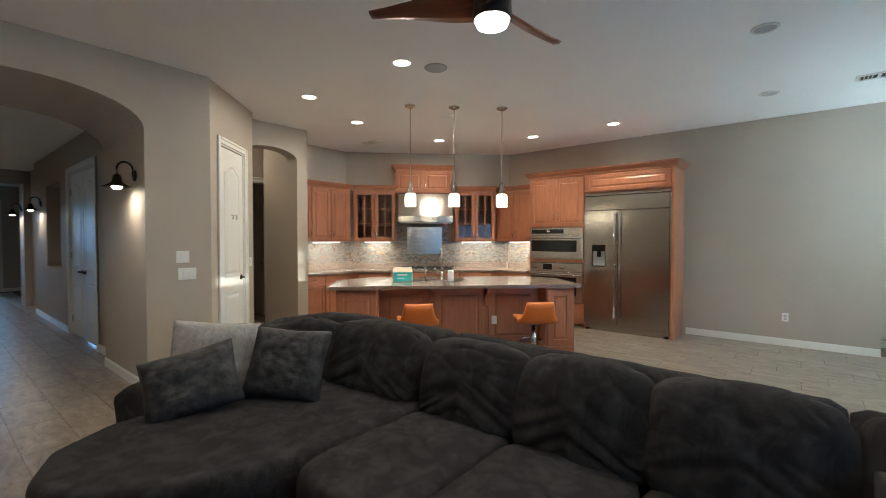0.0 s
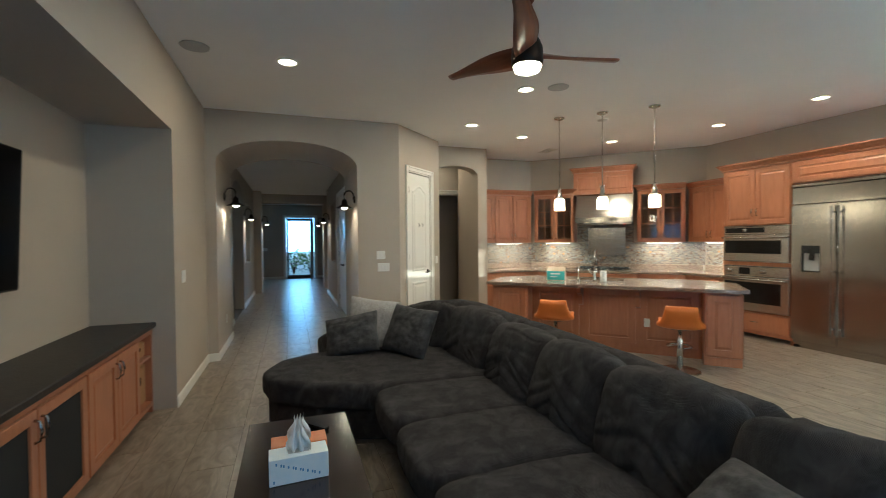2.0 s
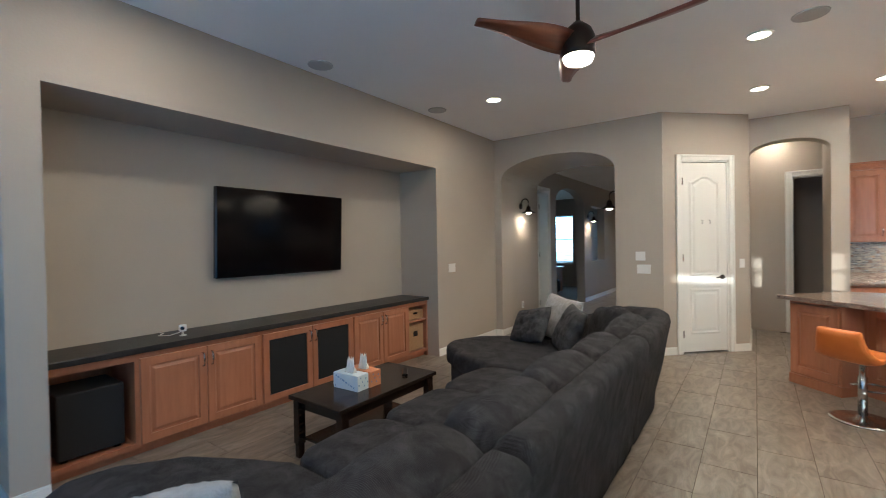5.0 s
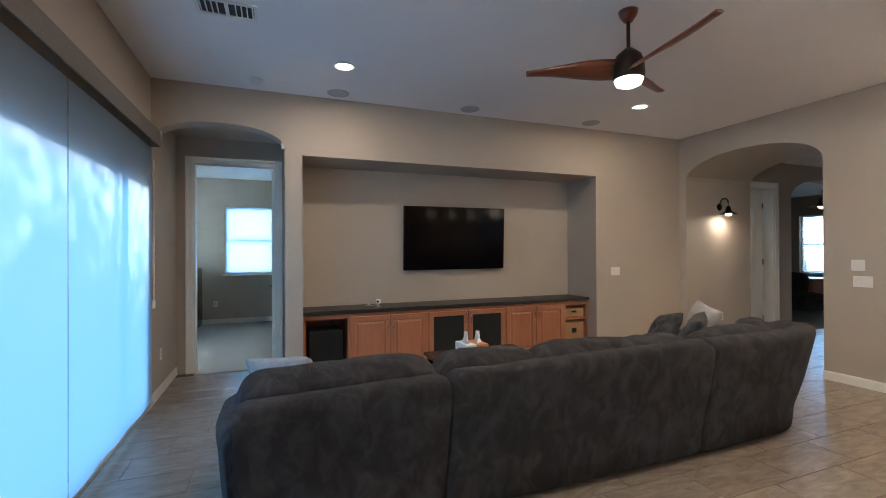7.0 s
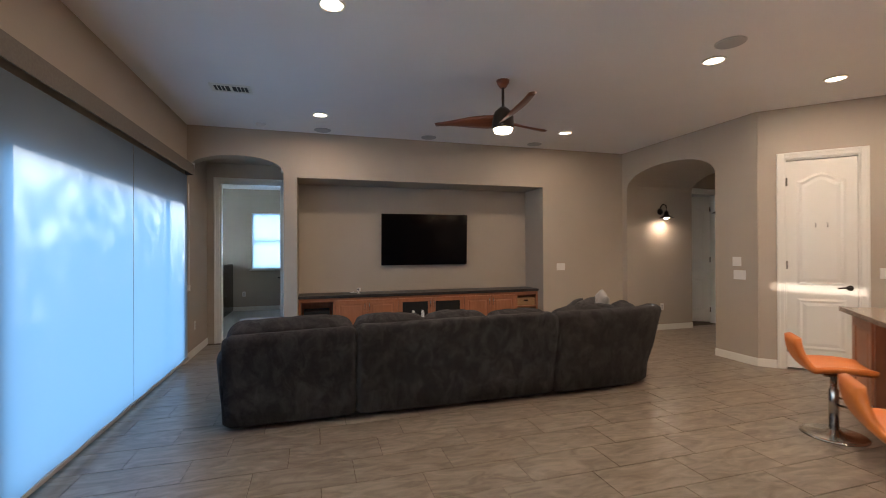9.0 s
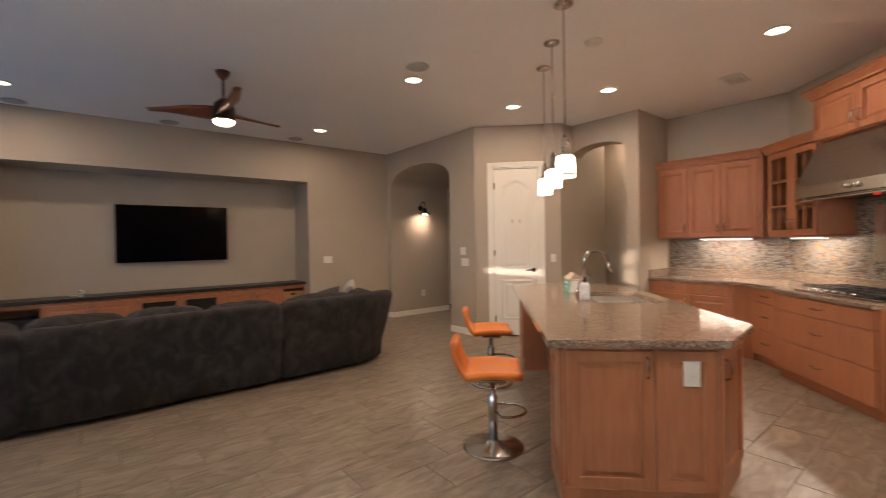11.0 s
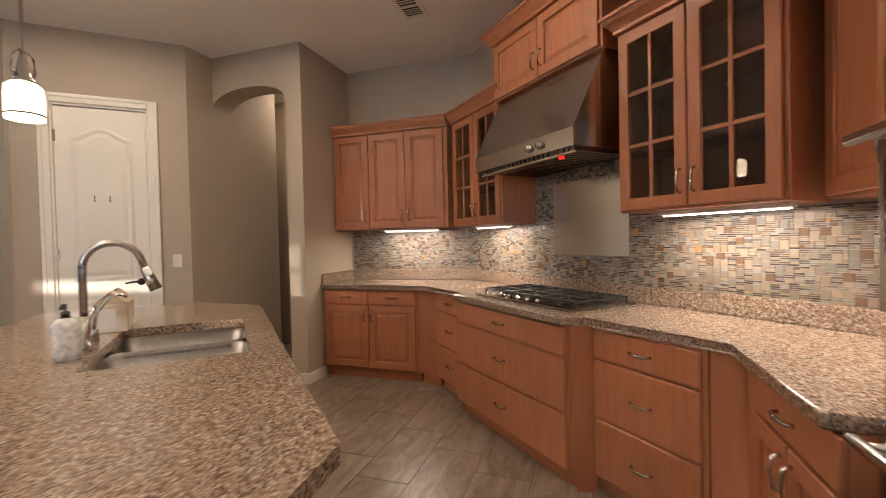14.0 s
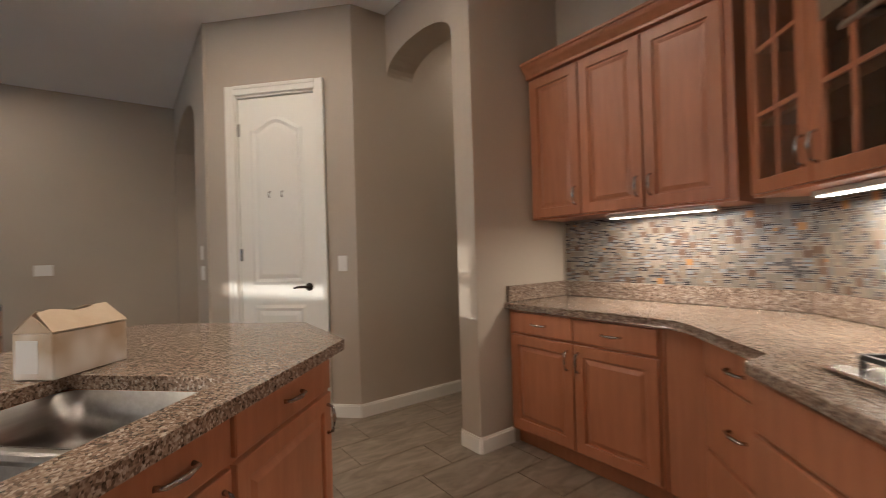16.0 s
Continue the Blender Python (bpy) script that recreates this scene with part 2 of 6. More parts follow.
def slab(bm, outline, m, depth):
    """A wall from its outline of (along, up), laid by m: along is local x, up local z, depth local +y."""
    a = [bm.verts.new(m @ Vector((x, 0, z))) for x, z in outline]
    b = [bm.verts.new(m @ Vector((x, depth, z))) for x, z in outline]
    n = len(outline)
    fs = [bm.faces.new(a), bm.faces.new(b[::-1])]
    for i in range(n):
        fs.append(bm.faces.new((a[i], b[i], b[(i + 1) % n], a[(i + 1) % n])))
    bmesh.ops.recalc_face_normals(bm, faces=fs)


def arch(x0, x1, spring, apex, n=18):
    """The curve of a flat arch from (x0, spring) over the apex to (x1, spring)."""
    h, w = apex - spring, (x1 - x0) / 2
    out = []
    for i in range(n + 1):
        a = math.pi * (1 - i / n)
        c = math.cos(a)
        out.append((x0 + w + w * c, spring + h * math.sqrt(max(0.0, 1 - abs(c) ** 2.2))))
    return out


def lathe(bm, profile, m=Matrix(), seg=24):
    rings = []
    for r, z in profile:
        rings.append([bm.verts.new(m @ Vector((r * math.cos(2 * math.pi * i / seg), r * math.sin(2 * math.pi * i / seg), z))) for i in range(seg)])
    for a, b in zip(rings, rings[1:]):
        for i in range(seg):
            bm.faces.new((a[i], a[(i + 1) % seg], b[(i + 1) % seg], b[i]))
    if profile[0][0] > 1e-5:
        bm.faces.new(rings[0][::-1])
    if profile[-1][0] > 1e-5:
        bm.faces.new(rings[-1])


def tube(bm, pts, r, seg=10):
    """A round bar along points."""
    pts = [Vector(p) for p in pts]
    rings = []
    for i, p in enumerate(pts):
        d = (pts[min(i + 1, len(pts) - 1)] - pts[max(i - 1, 0)]).normalized()
        q = d.to_track_quat("Z", "Y")
        rr = r[i] if isinstance(r, (list, tuple)) else r
        rings.append([bm.verts.new(p + q @ Vector((rr * math.cos(2 * math.pi * k / seg), rr * math.sin(2 * math.pi * k / seg), 0))) for k in range(seg)])
    for a, b in zip(rings, rings[1:]):
        for k in range(seg):
            bm.faces.new((a[k], a[(k + 1) % seg], b[(k + 1) % seg], b[k]))
    bm.faces.new(rings[0][::-1])
    bm.faces.new(rings[-1])


def arc(c, r, a0, a1, n, ax=(1, 0, 0), ay=(0, 0, 1)):
    c, ax, ay = Vector(c), Vector(ax), Vector(ay)
    return [c + ax * (r * math.cos(radians(a0 + (a1 - a0) * i / n))) + ay * (r * math.sin(radians(a0 + (a1 - a0) * i / n))) for i in range(n + 1)]


def mesh_of(name, bm, material, smooth=False):
    me = bpy.data.meshes.new(name)
    bm.to_mesh(me)
    bm.free()
    me.materials.append(material)
    if smooth:
        me.shade_smooth()
    return me


def part(name, bm, material, parent, label="", m=None, smooth=False):
    ob = new(name, bm if isinstance(bm, bpy.types.Mesh) else mesh_of(name, bm, material, smooth))
    ob.parent = parent
    if m:
        ob.matrix_basis = m
    return tagged(ob, label)


def thing(name, m, label, category, group="", kind=""):
    ob = new(name)
    ob.empty_display_size = 0.1
    ob.matrix_basis = m
    return tagged(ob, label, category, group, kind)


def structure(name, bm, material, label, category, smooth=False):
    return tagged(new(name, mesh_of(name, bm, material, smooth)), label, category, "", "structure")


def BM():
    return bmesh.new()


def boxes(*rows, bevel=0.0, seg=1):
    bm = bmesh.new()
    for r in rows:
        box(bm, *r, bevel=bevel, seg=seg)
    return bm


H = 3.2
# ---- large structure ----
# Living room and kitchen: x from the kitchen corner to the sliding door, y from the television wall to the refrigerator wall.
bm = boxes((-18.5, 2.65, -9.0, 9.4, -0.12, -0.004))
floor = structure("floor", bm, M_GROUT, "tan travertine-look tile floor with thin grout joints", "floor")

bm = boxes((-8.4, 2.65, -1.2, 9.4, H, H + 0.1))
structure("ceiling", bm, M_CEIL, "flat off-white textured ceiling", "ceiling")

# television wall with its niche
bm = boxes((-4.6, -2.99, -1.2, -0.4, 0, H), (-2.99, 0.99, -1.2, -0.4, 2.54, H), (0.99, 1.17, -1.2, -0.4, 0, H), (-2.99, 0.99, -1.2, -1.05, 0, 2.54))
structure("wall_south", bm, M_WALL, "taupe painted wall with a deep television niche", "wall")
# arched recess before the bedroom door
bm = BM()
pts = [(1.17, H), (1.17, 2.6)] + arch(1.17, 2.4, 2.6, 2.82)[1:-1] + [(2.4, 2.6), (2.4, H)]
slab(bm, pts, pose(0, -0.4, 0) @ Matrix.Scale(-1, 4, (0, 1, 0)), 0.2)
structure("wall_recess_arch", bm, M_WALL, "taupe painted flat arch over a door recess", "wall")
bm = boxes((1.0, 1.17, -1.65, -1.2, 0, H), (1.17, 1.27, -1.65, -1.5, 0, H), (2.21, 2.4, -1.65, -1.5, 0, H), (1.27, 2.21, -1.65, -1.5, 2.58, H), (1.17, 2.4, -1.5, -0.6, 2.9, 3.0))
structure("wall_bedroom", bm, M_WALL, "taupe painted wall round the bedroom doorway", "wall")
# east wall with the sliding door opening; unseen slits beyond y 5.2 are added to shape sunlight
bm = boxes((2.4, 2.6, -1.65, -0.15, 0, H), (2.4, 2.6, -0.15, 3.35, 2.45, H), (2.4, 2.6, 3.35, 5.2, 0, H), (2.4, 2.6, 5.2, 7.95, 0, 1.52), (2.4, 2.6, 7.95, 8.3, 0, 1.40), (2.4, 2.6, 5.2, 5.80, 1.52, 1.64), (2.4, 2.6, 6.85, 7.95, 1.52, 1.62), (2.4, 2.6, 5.2, 8.3, 2.4, H), (2.4, 2.6, 8.3, 9.4, 0, H))
structure("wall_east", bm, M_WALL, "taupe painted wall with a wide glazed opening", "wall")
# refrigerator wall and the nook behind its corner
bm = boxes((-4.75, 1.05, 7.80, 8.0, 0, H), (0.85, 1.05, 8.0, 9.2, 0, H), (0.85, 2.4, 9.2, 9.4, 0, H))
structure("wall_north", bm, M_WALL, "long plain taupe painted wall", "wall")
bm = BM()
slab(bm, [(0, 0), (3.25, 0), (3.25, H), (0, H)], pose(-6.65, 5.5, 0, 0, 0, 45), 0.2)
structure("wall_diagonal", bm, M_WALL, "taupe painted diagonal wall behind the range", "wall")
bm = boxes((-6.85, -6.65, 3.90, 5.58, 0, H))
structure("wall_west", bm, M_WALL, "taupe painted kitchen wall", "wall")
# stub and arch beside the kitchen
bm = BM()
pts = [(3.017, H), (3.017, 2.70)] + arch(3.017, 3.88, 2.70, 2.86)[1:-1] + [(3.88, 2.70), (3.88, 0), (4.06, 0), (4.06, H)]
slab(bm, pts, pose(-5.8, 0, 0, 0, 0, 90), 0.25)
box(bm, -6.65, -6.048, 3.88, 4.06, 0, H)
structure("wall_kitchen_arch", bm, M_WALL, "taupe painted wall with an arched opening", "wall")
# pantry face with its door opening; return to the arch
PB = (-5.495, 3.015)
L = math.hypot(PB[0] + 4.62, PB[1] - 2.10)
PM = pose(-4.62, 2.10, 0, 0, 0, math.degrees(math.atan2(PB[1] - 2.10, PB[0] + 4.62)))
bm = BM()
slab(bm, [(0, 0), (0.255, 0), (0.255, 2.57), (0.955, 2.57), (0.955, 0), (L, 0), (L, H), (0, H)], PM, 0.14)
structure("wall_pantry", bm, M_WALL, "taupe painted diagonal wall round the pantry door", "wall")
bm = BM()
prism(bm, [PB, (-6.72, 3.015), (-6.72, 2.89), (-5.58, 2.89)], 0, H)
structure("wall_passage", bm, M_WALL, "taupe painted wall of the side passage", "wall")
# hall portal: deep arch
bm = BM()
pts = [(-0.4, 0), (-0.28, 0), (-0.28, 2.54)] + arch(-0.28, 1.5, 2.54, 2.85)[1:-1] + [(1.5, 2.54), (1.5, 0), (2.10, 0), (2.10, H), (-0.4, H)]
slab(bm, pts, pose(-4.6, 0, 0, 0, 0, 90), 1.45)
structure("wall_hall_portal", bm, M_WALL, "taupe painted deep arched portal to the hall", "wall")
# hall beyond the portal
HC = 3.0
bm = BM()
slab(bm, [(-6.05, 0), (-6.13, 0), (-6.13, 2.55), (-6.85, 2.55), (-6.85, 0), (-7.3, 0), (-7.3, 2.4)] + arch(-7.3, -9.2, 2.4, 2.75)[1:-1]
     + [(-9.2, 2.4), (-9.2, 0), (-9.8, 0), (-9.8, HC), (-6.05, HC)], pose(0, -0.4, 0) @ Matrix.Scale(-1, 4, (0, 1, 0)), 0.2)
box(bm, -11.0, -9.8, -0.6, -0.4, 0, 1.0)
box(bm, -11.0, -9.8, -0.6, -0.4, 2.45, HC)
box(bm, -12.2, -11.0, -0.6, -0.4, 0, HC)
box(bm, -13.0, -12.2, -0.6, -0.2, 0, HC)
box(bm, -17.2, -13.0, -1.6, -1.4, 0, HC)
structure("wall_hall_south", bm, M_WALL, "taupe painted hall wall with doorways", "wall")
bm = boxes((-7.0, -6.05, 1.63, 1.83, 0, HC), (-8.55, -7.0, 1.63, 1.83, 2.5, HC), (-9.2, -8.55, 1.63, 1.83, 0, HC), (-10.4, -9.2, 1.63, 1.83, 0, 1.0), (-10.4, -9.2, 1.63, 1.83, 2.45, HC),
           (-11.6, -10.4, 1.63, 1.83, 0, HC), (-13.0, -11.6, 1.75, 1.95, 0, HC), (-13.6, -13.0, 1.63, 1.95, 0, HC), (-17.2, -13.6, 2.3, 2.5, 0, HC), (-10.4, -9.2, 1.83, 1.9, 1.0, 2.45))
structure("wall_hall_north", bm, M_WALL, "taupe painted hall wall with a closet and niche", "wall")
bm = boxes((-17.4, -17.2, -1.6, 0.44, 0, HC), (-17.4, -17.2, 1.56, 2.5, 0, HC), (-17.4, -17.2, 0.44, 1.56, 2.5, HC), (-13.3, -13.0, -1.6, 2.5, 2.72, HC))
structure("wall_hall_end", bm, M_WALL, "taupe painted wall round the front door", "wall")
bm = boxes((-17.4, -6.05, -8.8, 2.5, HC, HC + 0.1))
structure("ceiling", bm, M_CEIL, "flat off-white hall ceiling", "ceiling")
# study beyond the hall's side arch
bm = boxes((-13.2, -13.0, -6.2, -3.5, 0, HC), (-13.2, -13.0, -2.0, -1.6, 0, HC), (-13.2, -13.0, -3.5, -2.0, 0, 0.78), (-13.2, -13.0, -3.5, -2.0, 2.45, HC), (-6.05, -5.85, -6.2, -1.2, 0, HC), (-13.0, -6.05, -6.2, -6.0, 0, HC))
structure("wall_study", bm, M_WALL, "taupe painted study walls with a window", "wall")
# utility room beyond the passage
bm = boxes((-7.35, -7.2, 2.5, 3.56, 0, H), (-7.35, -7.2, 4.30, 4.45, 0, H), (-7.35, -7.2, 3.56, 4.30, 2.5, H), (-7.2, -6.85, 4.40, 4.55, 0, H), (-7.2, -6.7, 2.5, 2.62, 0, H), (-6.72, -6.6, 2.5, 2.89, 0, H), (-8.5, -8.35, 2.4, 4.6, 0, H), (-8.5, -7.35, 4.45, 4.6, 0, H), (-8.5, -7.35, 2.3, 2.45, 0, H))
structure("wall_utility", bm, M_WALL, "taupe painted utility room walls", "wall")
# bedroom beyond the recess; its unseen east opening and floor-level slot are added to admit light
bm = boxes((-1.5, 1.3, -5.6, -5.4, 0, HC), (2.25, 5.4, -5.6, -5.4, 0, HC), (1.3, 2.25, -5.6, -5.4, 0, 1.02), (1.3, 2.25, -5.6, -5.4, 2.42, HC), (5.2, 5.4, -5.4, -4.6, 0, HC), (5.2, 5.4, -2.6, -1.65, 0, HC), (5.2, 5.4, -4.6, -2.6, 0, 0.8), (5.2, 5.4, -4.6, -2.6, 2.3, HC), (-1.5, -1.3, -5.4, -1.2, 0, HC), (2.6, 5.4, -1.65, -1.5, 0.2, HC), (2.6, 5.4, -1.65, -1.5, 0, 0.09), (2.6, 2.75, -1.65, -1.5, 0.09, 0.2), (3.9, 5.4, -1.65, -1.5, 0.09, 0.2))
structure("wall_bedroom_far", bm, M_WALL, "grey-beige bedroom walls with a window", "wall")
bm = boxes((-1.5, 5.4, -5.6, -1.65, HC, HC + 0.1))
structure("ceiling", bm, M_CEIL, "white bedroom ceiling", "ceiling")
bm = boxes((-1.3, 5.2, -5.4, -1.55, -0.1, 0.012), (1.29, 2.19, -1.55, -1.38, -0.1, 0.012))
structure("floor", bm, M_OAK, "beige bedroom carpet", "carpet")

structure("baseboard", boxes((-1.3, 5.2, -5.4, -5.386, 0.012, 0.11)), M_WHITE, "white painted bedroom baseboard", "baseboard")

# ground outside to the horizon
bm = BM()
n = 40
vs = [bm.verts.new((400 * math.cos(2 * math.pi * i / n), 400 * math.sin(2 * math.pi * i / n), -0.14)) for i in range(n)]
bm.faces.new(vs)
structure("ground", bm, mat("dry_gravel_ground", (0.30, 0.24, 0.18), 0.95, scale=8, colour2=(0.4, 0.33, 0.26), bump=0.4, bump_scale=30), "pale dry gravel ground outside", "ground")
# patio roof that keeps the top of the sliding door in shade
bm = boxes((2.7, 5.2, -1.4, 9.8, 2.75, 2.95), (5.0, 5.2, -1.4, 4.6, 2.30, 2.75))
structure("patio_roof", bm, M_WALL, "flat patio roof over the sliding door", "roof")


def baseboard(name, pts, h=0.10, t=0.014):
    """A painted skirting along a plan line; the room lies to the line's left."""
    bm = BM()
    for (ax, ay), (bx, by) in zip(pts, pts[1:]):
        d = Vector((bx - ax, by - ay, 0))
        ln = d.length
        m = Matrix.Translation((ax, ay, 0)) @ Matrix.Rotation(math.atan2(d.y, d.x), 4, "Z")
        b2 = BM()
        box(b2, 0, ln, 0, t, 0, h - 0.012)
        box(b2, 0, ln, 0, t * 0.6, h - 0.012, h)
        b2.transform(m)
        me = bpy.data.meshes.new("t")
        b2.to_mesh(me)
        b2.free()
        bm.from_mesh(me)
        bpy.data.meshes.remove(me)
    structure(name, bm, M_WHITE, "white painted baseboard", "baseboard")


baseboard("baseboard", [(-2.99, -0.4), (-4.6, -0.4)][::-1])
baseboard("baseboard", [(-4.6, -0.28), (-4.6, -0.4)])
baseboard("baseboard", [(-6.05, -0.28), (-4.6, -0.28)])
baseboard("baseboard", [(-4.6, 1.5), (-6.05, 1.5)])
baseboard("baseboard", [(-4.6, 2.1), (-4.6, 1.5)])
baseboard("baseboard", [(-4.742, 2.228), (-4.606, 2.086)])
baseboard("baseboard", [PB, (-5.334, 2.847)])
baseboard("baseboard", [(-6.72, 3.015), PB])
baseboard("baseboard", [(-5.8, 4.06), (-5.8, 3.88), (-6.05, 3.88)])
baseboard("baseboard", [(-6.08, 4.06), (-5.8, 4.06)])
baseboard("baseboard", [(1.05, 7.80), (-1.13, 7.80)])
baseboard("baseboard", [(2.4, -1.5), (2.4, -0.2)])
baseboard("baseboard", [(0.99, -0.4), (1.17, -0.4), (1.17, -1.5)])
baseboard("baseboard", [(-17.2, 0.44), (-17.2, -1.4)])
baseboard("baseboard", [(-17.2, 2.3), (-17.2, 1.56)])
baseboard("baseboard", [(-12.2, -0.4), (-9.2, -0.4)])
baseboard("baseboard", [(-7.3, -0.4), (-6.85, -0.4)])
baseboard("baseboard", [(-6.05, 1.63), (-7.0, 1.63)])
baseboard("baseboard", [(-8.55, 1.63), (-11.6, 1.63)])
baseboard("baseboard", [(5.2, -5.4), (-1.3, -5.4)])


# ---- doors ----
def panel_leaf(w, h, name, parent, m, handle_right=True, side=-1):
    """A two-panel moulded door leaf with an eyebrow top panel; local x along the leaf, faces at +-y."""
    bm = boxes((0, w, -0.018, 0.018, 0.012, h))
    st = 0.115 if w > 0.7 else 0.10
    for f in (-1, 1):
        for z0, z1, top in ((0.24, 0.86, 0), (1.02, h - 0.16, 1)):
            pts = [(st, z0), (w - st, z0)]
            if top:
                k = 14
                for i in range(k + 1):
                    u = i / k
                    pts.append((w - st - (w - 2 * st) * u, z1 - 0.09 + 0.09 * (0.5 - 0.5 * math.cos(2 * math.pi * u)) ** 0.8))
            else:
                pts += [(w - st, z1), (st, z1)]
            cx, cz = w / 2, (z0 + z1) / 2
            rings = []
            for s, d in ((0.0, 0.0185), (0.025, 0.027), (0.05, 0.0195), (0.085, 0.0265)):
                rings.append([bm.verts.new((cx + (x - cx) * (1 - 2 * s / (w - 2 * st)), f * d, cz + (z - cz) * (1 - 2 * s / (z1 - z0)))) for x, z in pts])
            for a, b in zip(rings, rings[1:]):
                for i in range(len(a)):
                    bm.faces.new((a[i], a[(i + 1) % len(a)], b[(i + 1) % len(a)], b[i]))
            bm.faces.new(rings[-1])
    bmesh.ops.recalc_face_normals(bm, faces=bm.faces)
    leaf = part(name, bm, M_WHITE, parent, "", m)
    hx = w - 0.07 if handle_right else 0.07
    sg = -1 if handle_right else 1
    for f in (-1, 1):
        bm = BM()
        lathe(bm, [(0.0, 0.0), (0.032, 0.0), (0.032, 0.008), (0.012, 0.012), (0.011, 0.045), (0.0, 0.046)], pose(hx, f * 0.018, 1.0, -90 * f), 16)
        tube(bm, [(hx, f * 0.058, 1.0), (hx + sg * 0.03, f * 0.062, 1.003), (hx + sg * 0.08, f * 0.06, 1.0), (hx + sg * 0.115, f * 0.055, 0.992)], [0.011, 0.011, 0.009, 0.007])
        part("lever_handle", bm, M_BRONZE, leaf, "dark bronze lever handle", smooth=True)
    for z in (0.25, h / 2, h - 0.25):
        x = 0.0 if handle_right else w
        part("hinge", boxes((x - 0.012, x + 0.012, -0.03, 0.02, z - 0.05, z + 0.05), bevel=0.003), M_CHROME, leaf)
    return leaf


def casing(parent, w, h, cw=0.09, depth=0.14, both=True, m=Matrix()):
    """Moulded door casing and jamb round an opening w by h; the wall's face is y = 0, its depth local +y."""
    for f in ((-1, 1) if both else (-1,)):
        for piece, rows in (("side_casing", ((-cw, 0, 0, h + cw),)), ("side_casing", ((w, w + cw, 0, h + cw),)), ("head_casing", ((0, w, h, h + cw),))):
            bm = BM()
            for x0, x1, z0, z1 in rows:
                y0 = 0.0 if f < 0 else depth
                a, b = (y0 - 0.018, y0) if f < 0 else (y0, y0 + 0.018)
                box(bm, x0, x1, a, b, z0, z1, bevel=0.004)
                if piece == "head_casing":
                    box(bm, x0, x1, a - 0.008 if f < 0 else a, b if f < 0 else b + 0.008, z1 - 0.03, z1, bevel=0.004)
                else:
                    o = x0 if x0 < 0 else x1 - 0.03
                    box(bm, o, o + 0.03, a - 0.008 if f < 0 else a, b if f < 0 else b + 0.008, z0, z1, bevel=0.004)
            part(piece, bm, M_WHITE, parent, "", m)
    part("jamb", boxes((0.0, 0.018, 0, depth, 0, h), (w - 0.018, w, 0, depth, 0, h), (0.018, w - 0.018, 0, depth, h - 0.018, h)), M_WHITE, parent, "", m)


# pantry door, closed
d1 = thing("door_1", PM @ pose(0.255, 0, 0), "closed cream-white two-panel pantry door with bronze lever", "door", "", "structure")
casing(d1, 0.70, 2.57, 0.075)
panel_leaf(0.655, 2.53, "leaf", d1, pose(0.0225, 0.03, 0.012), True)
for hx in (0.295, 0.405):
    bm = BM()
    tube(bm, [(hx, 0.003, 1.78), (hx, -0.02, 1.77), (hx, -0.025, 1.745), (hx, -0.012, 1.73)], 0.006, 8)
    part("coat_hook", bm, M_CHROME, d1, "small metal coat hook")
# bedroom door, open
d2 = thing("door_2", pose(2.21, -1.5, 0, 0, 0, 180), "open white bedroom door in a white casing", "door", "", "structure")
casing(d2, 0.94, 2.58, 0.085, 0.15)
panel_leaf(0.89, 2.54, "leaf", d2, pose(0.915, 0.17, 0.02, 0, 0, 86), False)
# hall side door, ajar
d3 = thing("door_3", pose(-6.13, -0.4, 0, 0, 0, 180), "half-open white panel door off the hall", "door", "", "structure")
casing(d3, 0.72, 2.55, 0.085, 0.2)
panel_leaf(0.66, 2.5, "leaf", d3, pose(0.69, 0.19, 0.012, 0, 0, 150), True)
# closet pair
d4 = thing("door_4", pose(-8.55, 1.63, 0), "pair of closed white glossy closet doors", "door", "", "structure")
casing(d4, 1.55, 2.5, 0.085, 0.2)
panel_leaf(0.75, 2.46, "leaf", d4, pose(0.02, 0.04, 0.01), True)
panel_leaf(0.75, 2.46, "leaf", d4, pose(0.78, 0.04, 0.01), False)
# utility door
d5 = thing("door_5", pose(-7.2, 3.56, 0, 0, 0, 90), "open white utility room door in shade", "door", "", "structure")
casing(d5, 0.74, 2.5, 0.085, 0.15)
panel_leaf(0.69, 2.46, "leaf", d5, pose(0.72, 0.16, 0.01, 0, 0, 70), True)
# front door: dark iron and glass, with an open leaf
d6 = thing("door_6", pose(-17.2, 0.44, 0, 0, 0, 90), "dark iron and glass front door in a white casing", "door", "", "structure")
casing(d6, 1.12, 2.5, 0.1, 0.2)
part("door_frame", boxes((0.03, 0.10, 0.05, 0.1, 0, 2.47), (0.97, 1.05, 0.05, 0.1, 0, 2.47), (0.10, 0.97, 0.05, 0.1, 2.36, 2.47), (0.10, 0.97, 0.05, 0.1, 0, 0.14)), M_IRON, d6, "dark iron frame")
part("pane", boxes((0.10, 0.97, 0.07, 0.076, 0.14, 2.36)), M_GLASS, d6).visible_shadow = False
bm = BM()
for k in range(3):
    for sx in (-1, 1):
        cx, cz = 0.535 + sx * (0.1 + 0.13 * k), 0.33 + 0.06 * (k % 2)
        tube(bm, [Vector((cx + sx * (0.10 - 0.0085 * i) * math.cos(i * 0.7), 0.06, cz + (0.10 - 0.0085 * i) * math.sin(i * 0.7))) for i in range(11)], 0.009, 6)
tube(bm, [(0.1, 0.06, 0.5), (0.3, 0.06, 0.62), (0.53, 0.06, 0.54), (0.77, 0.06, 0.62), (0.97, 0.06, 0.5)], 0.01, 6)
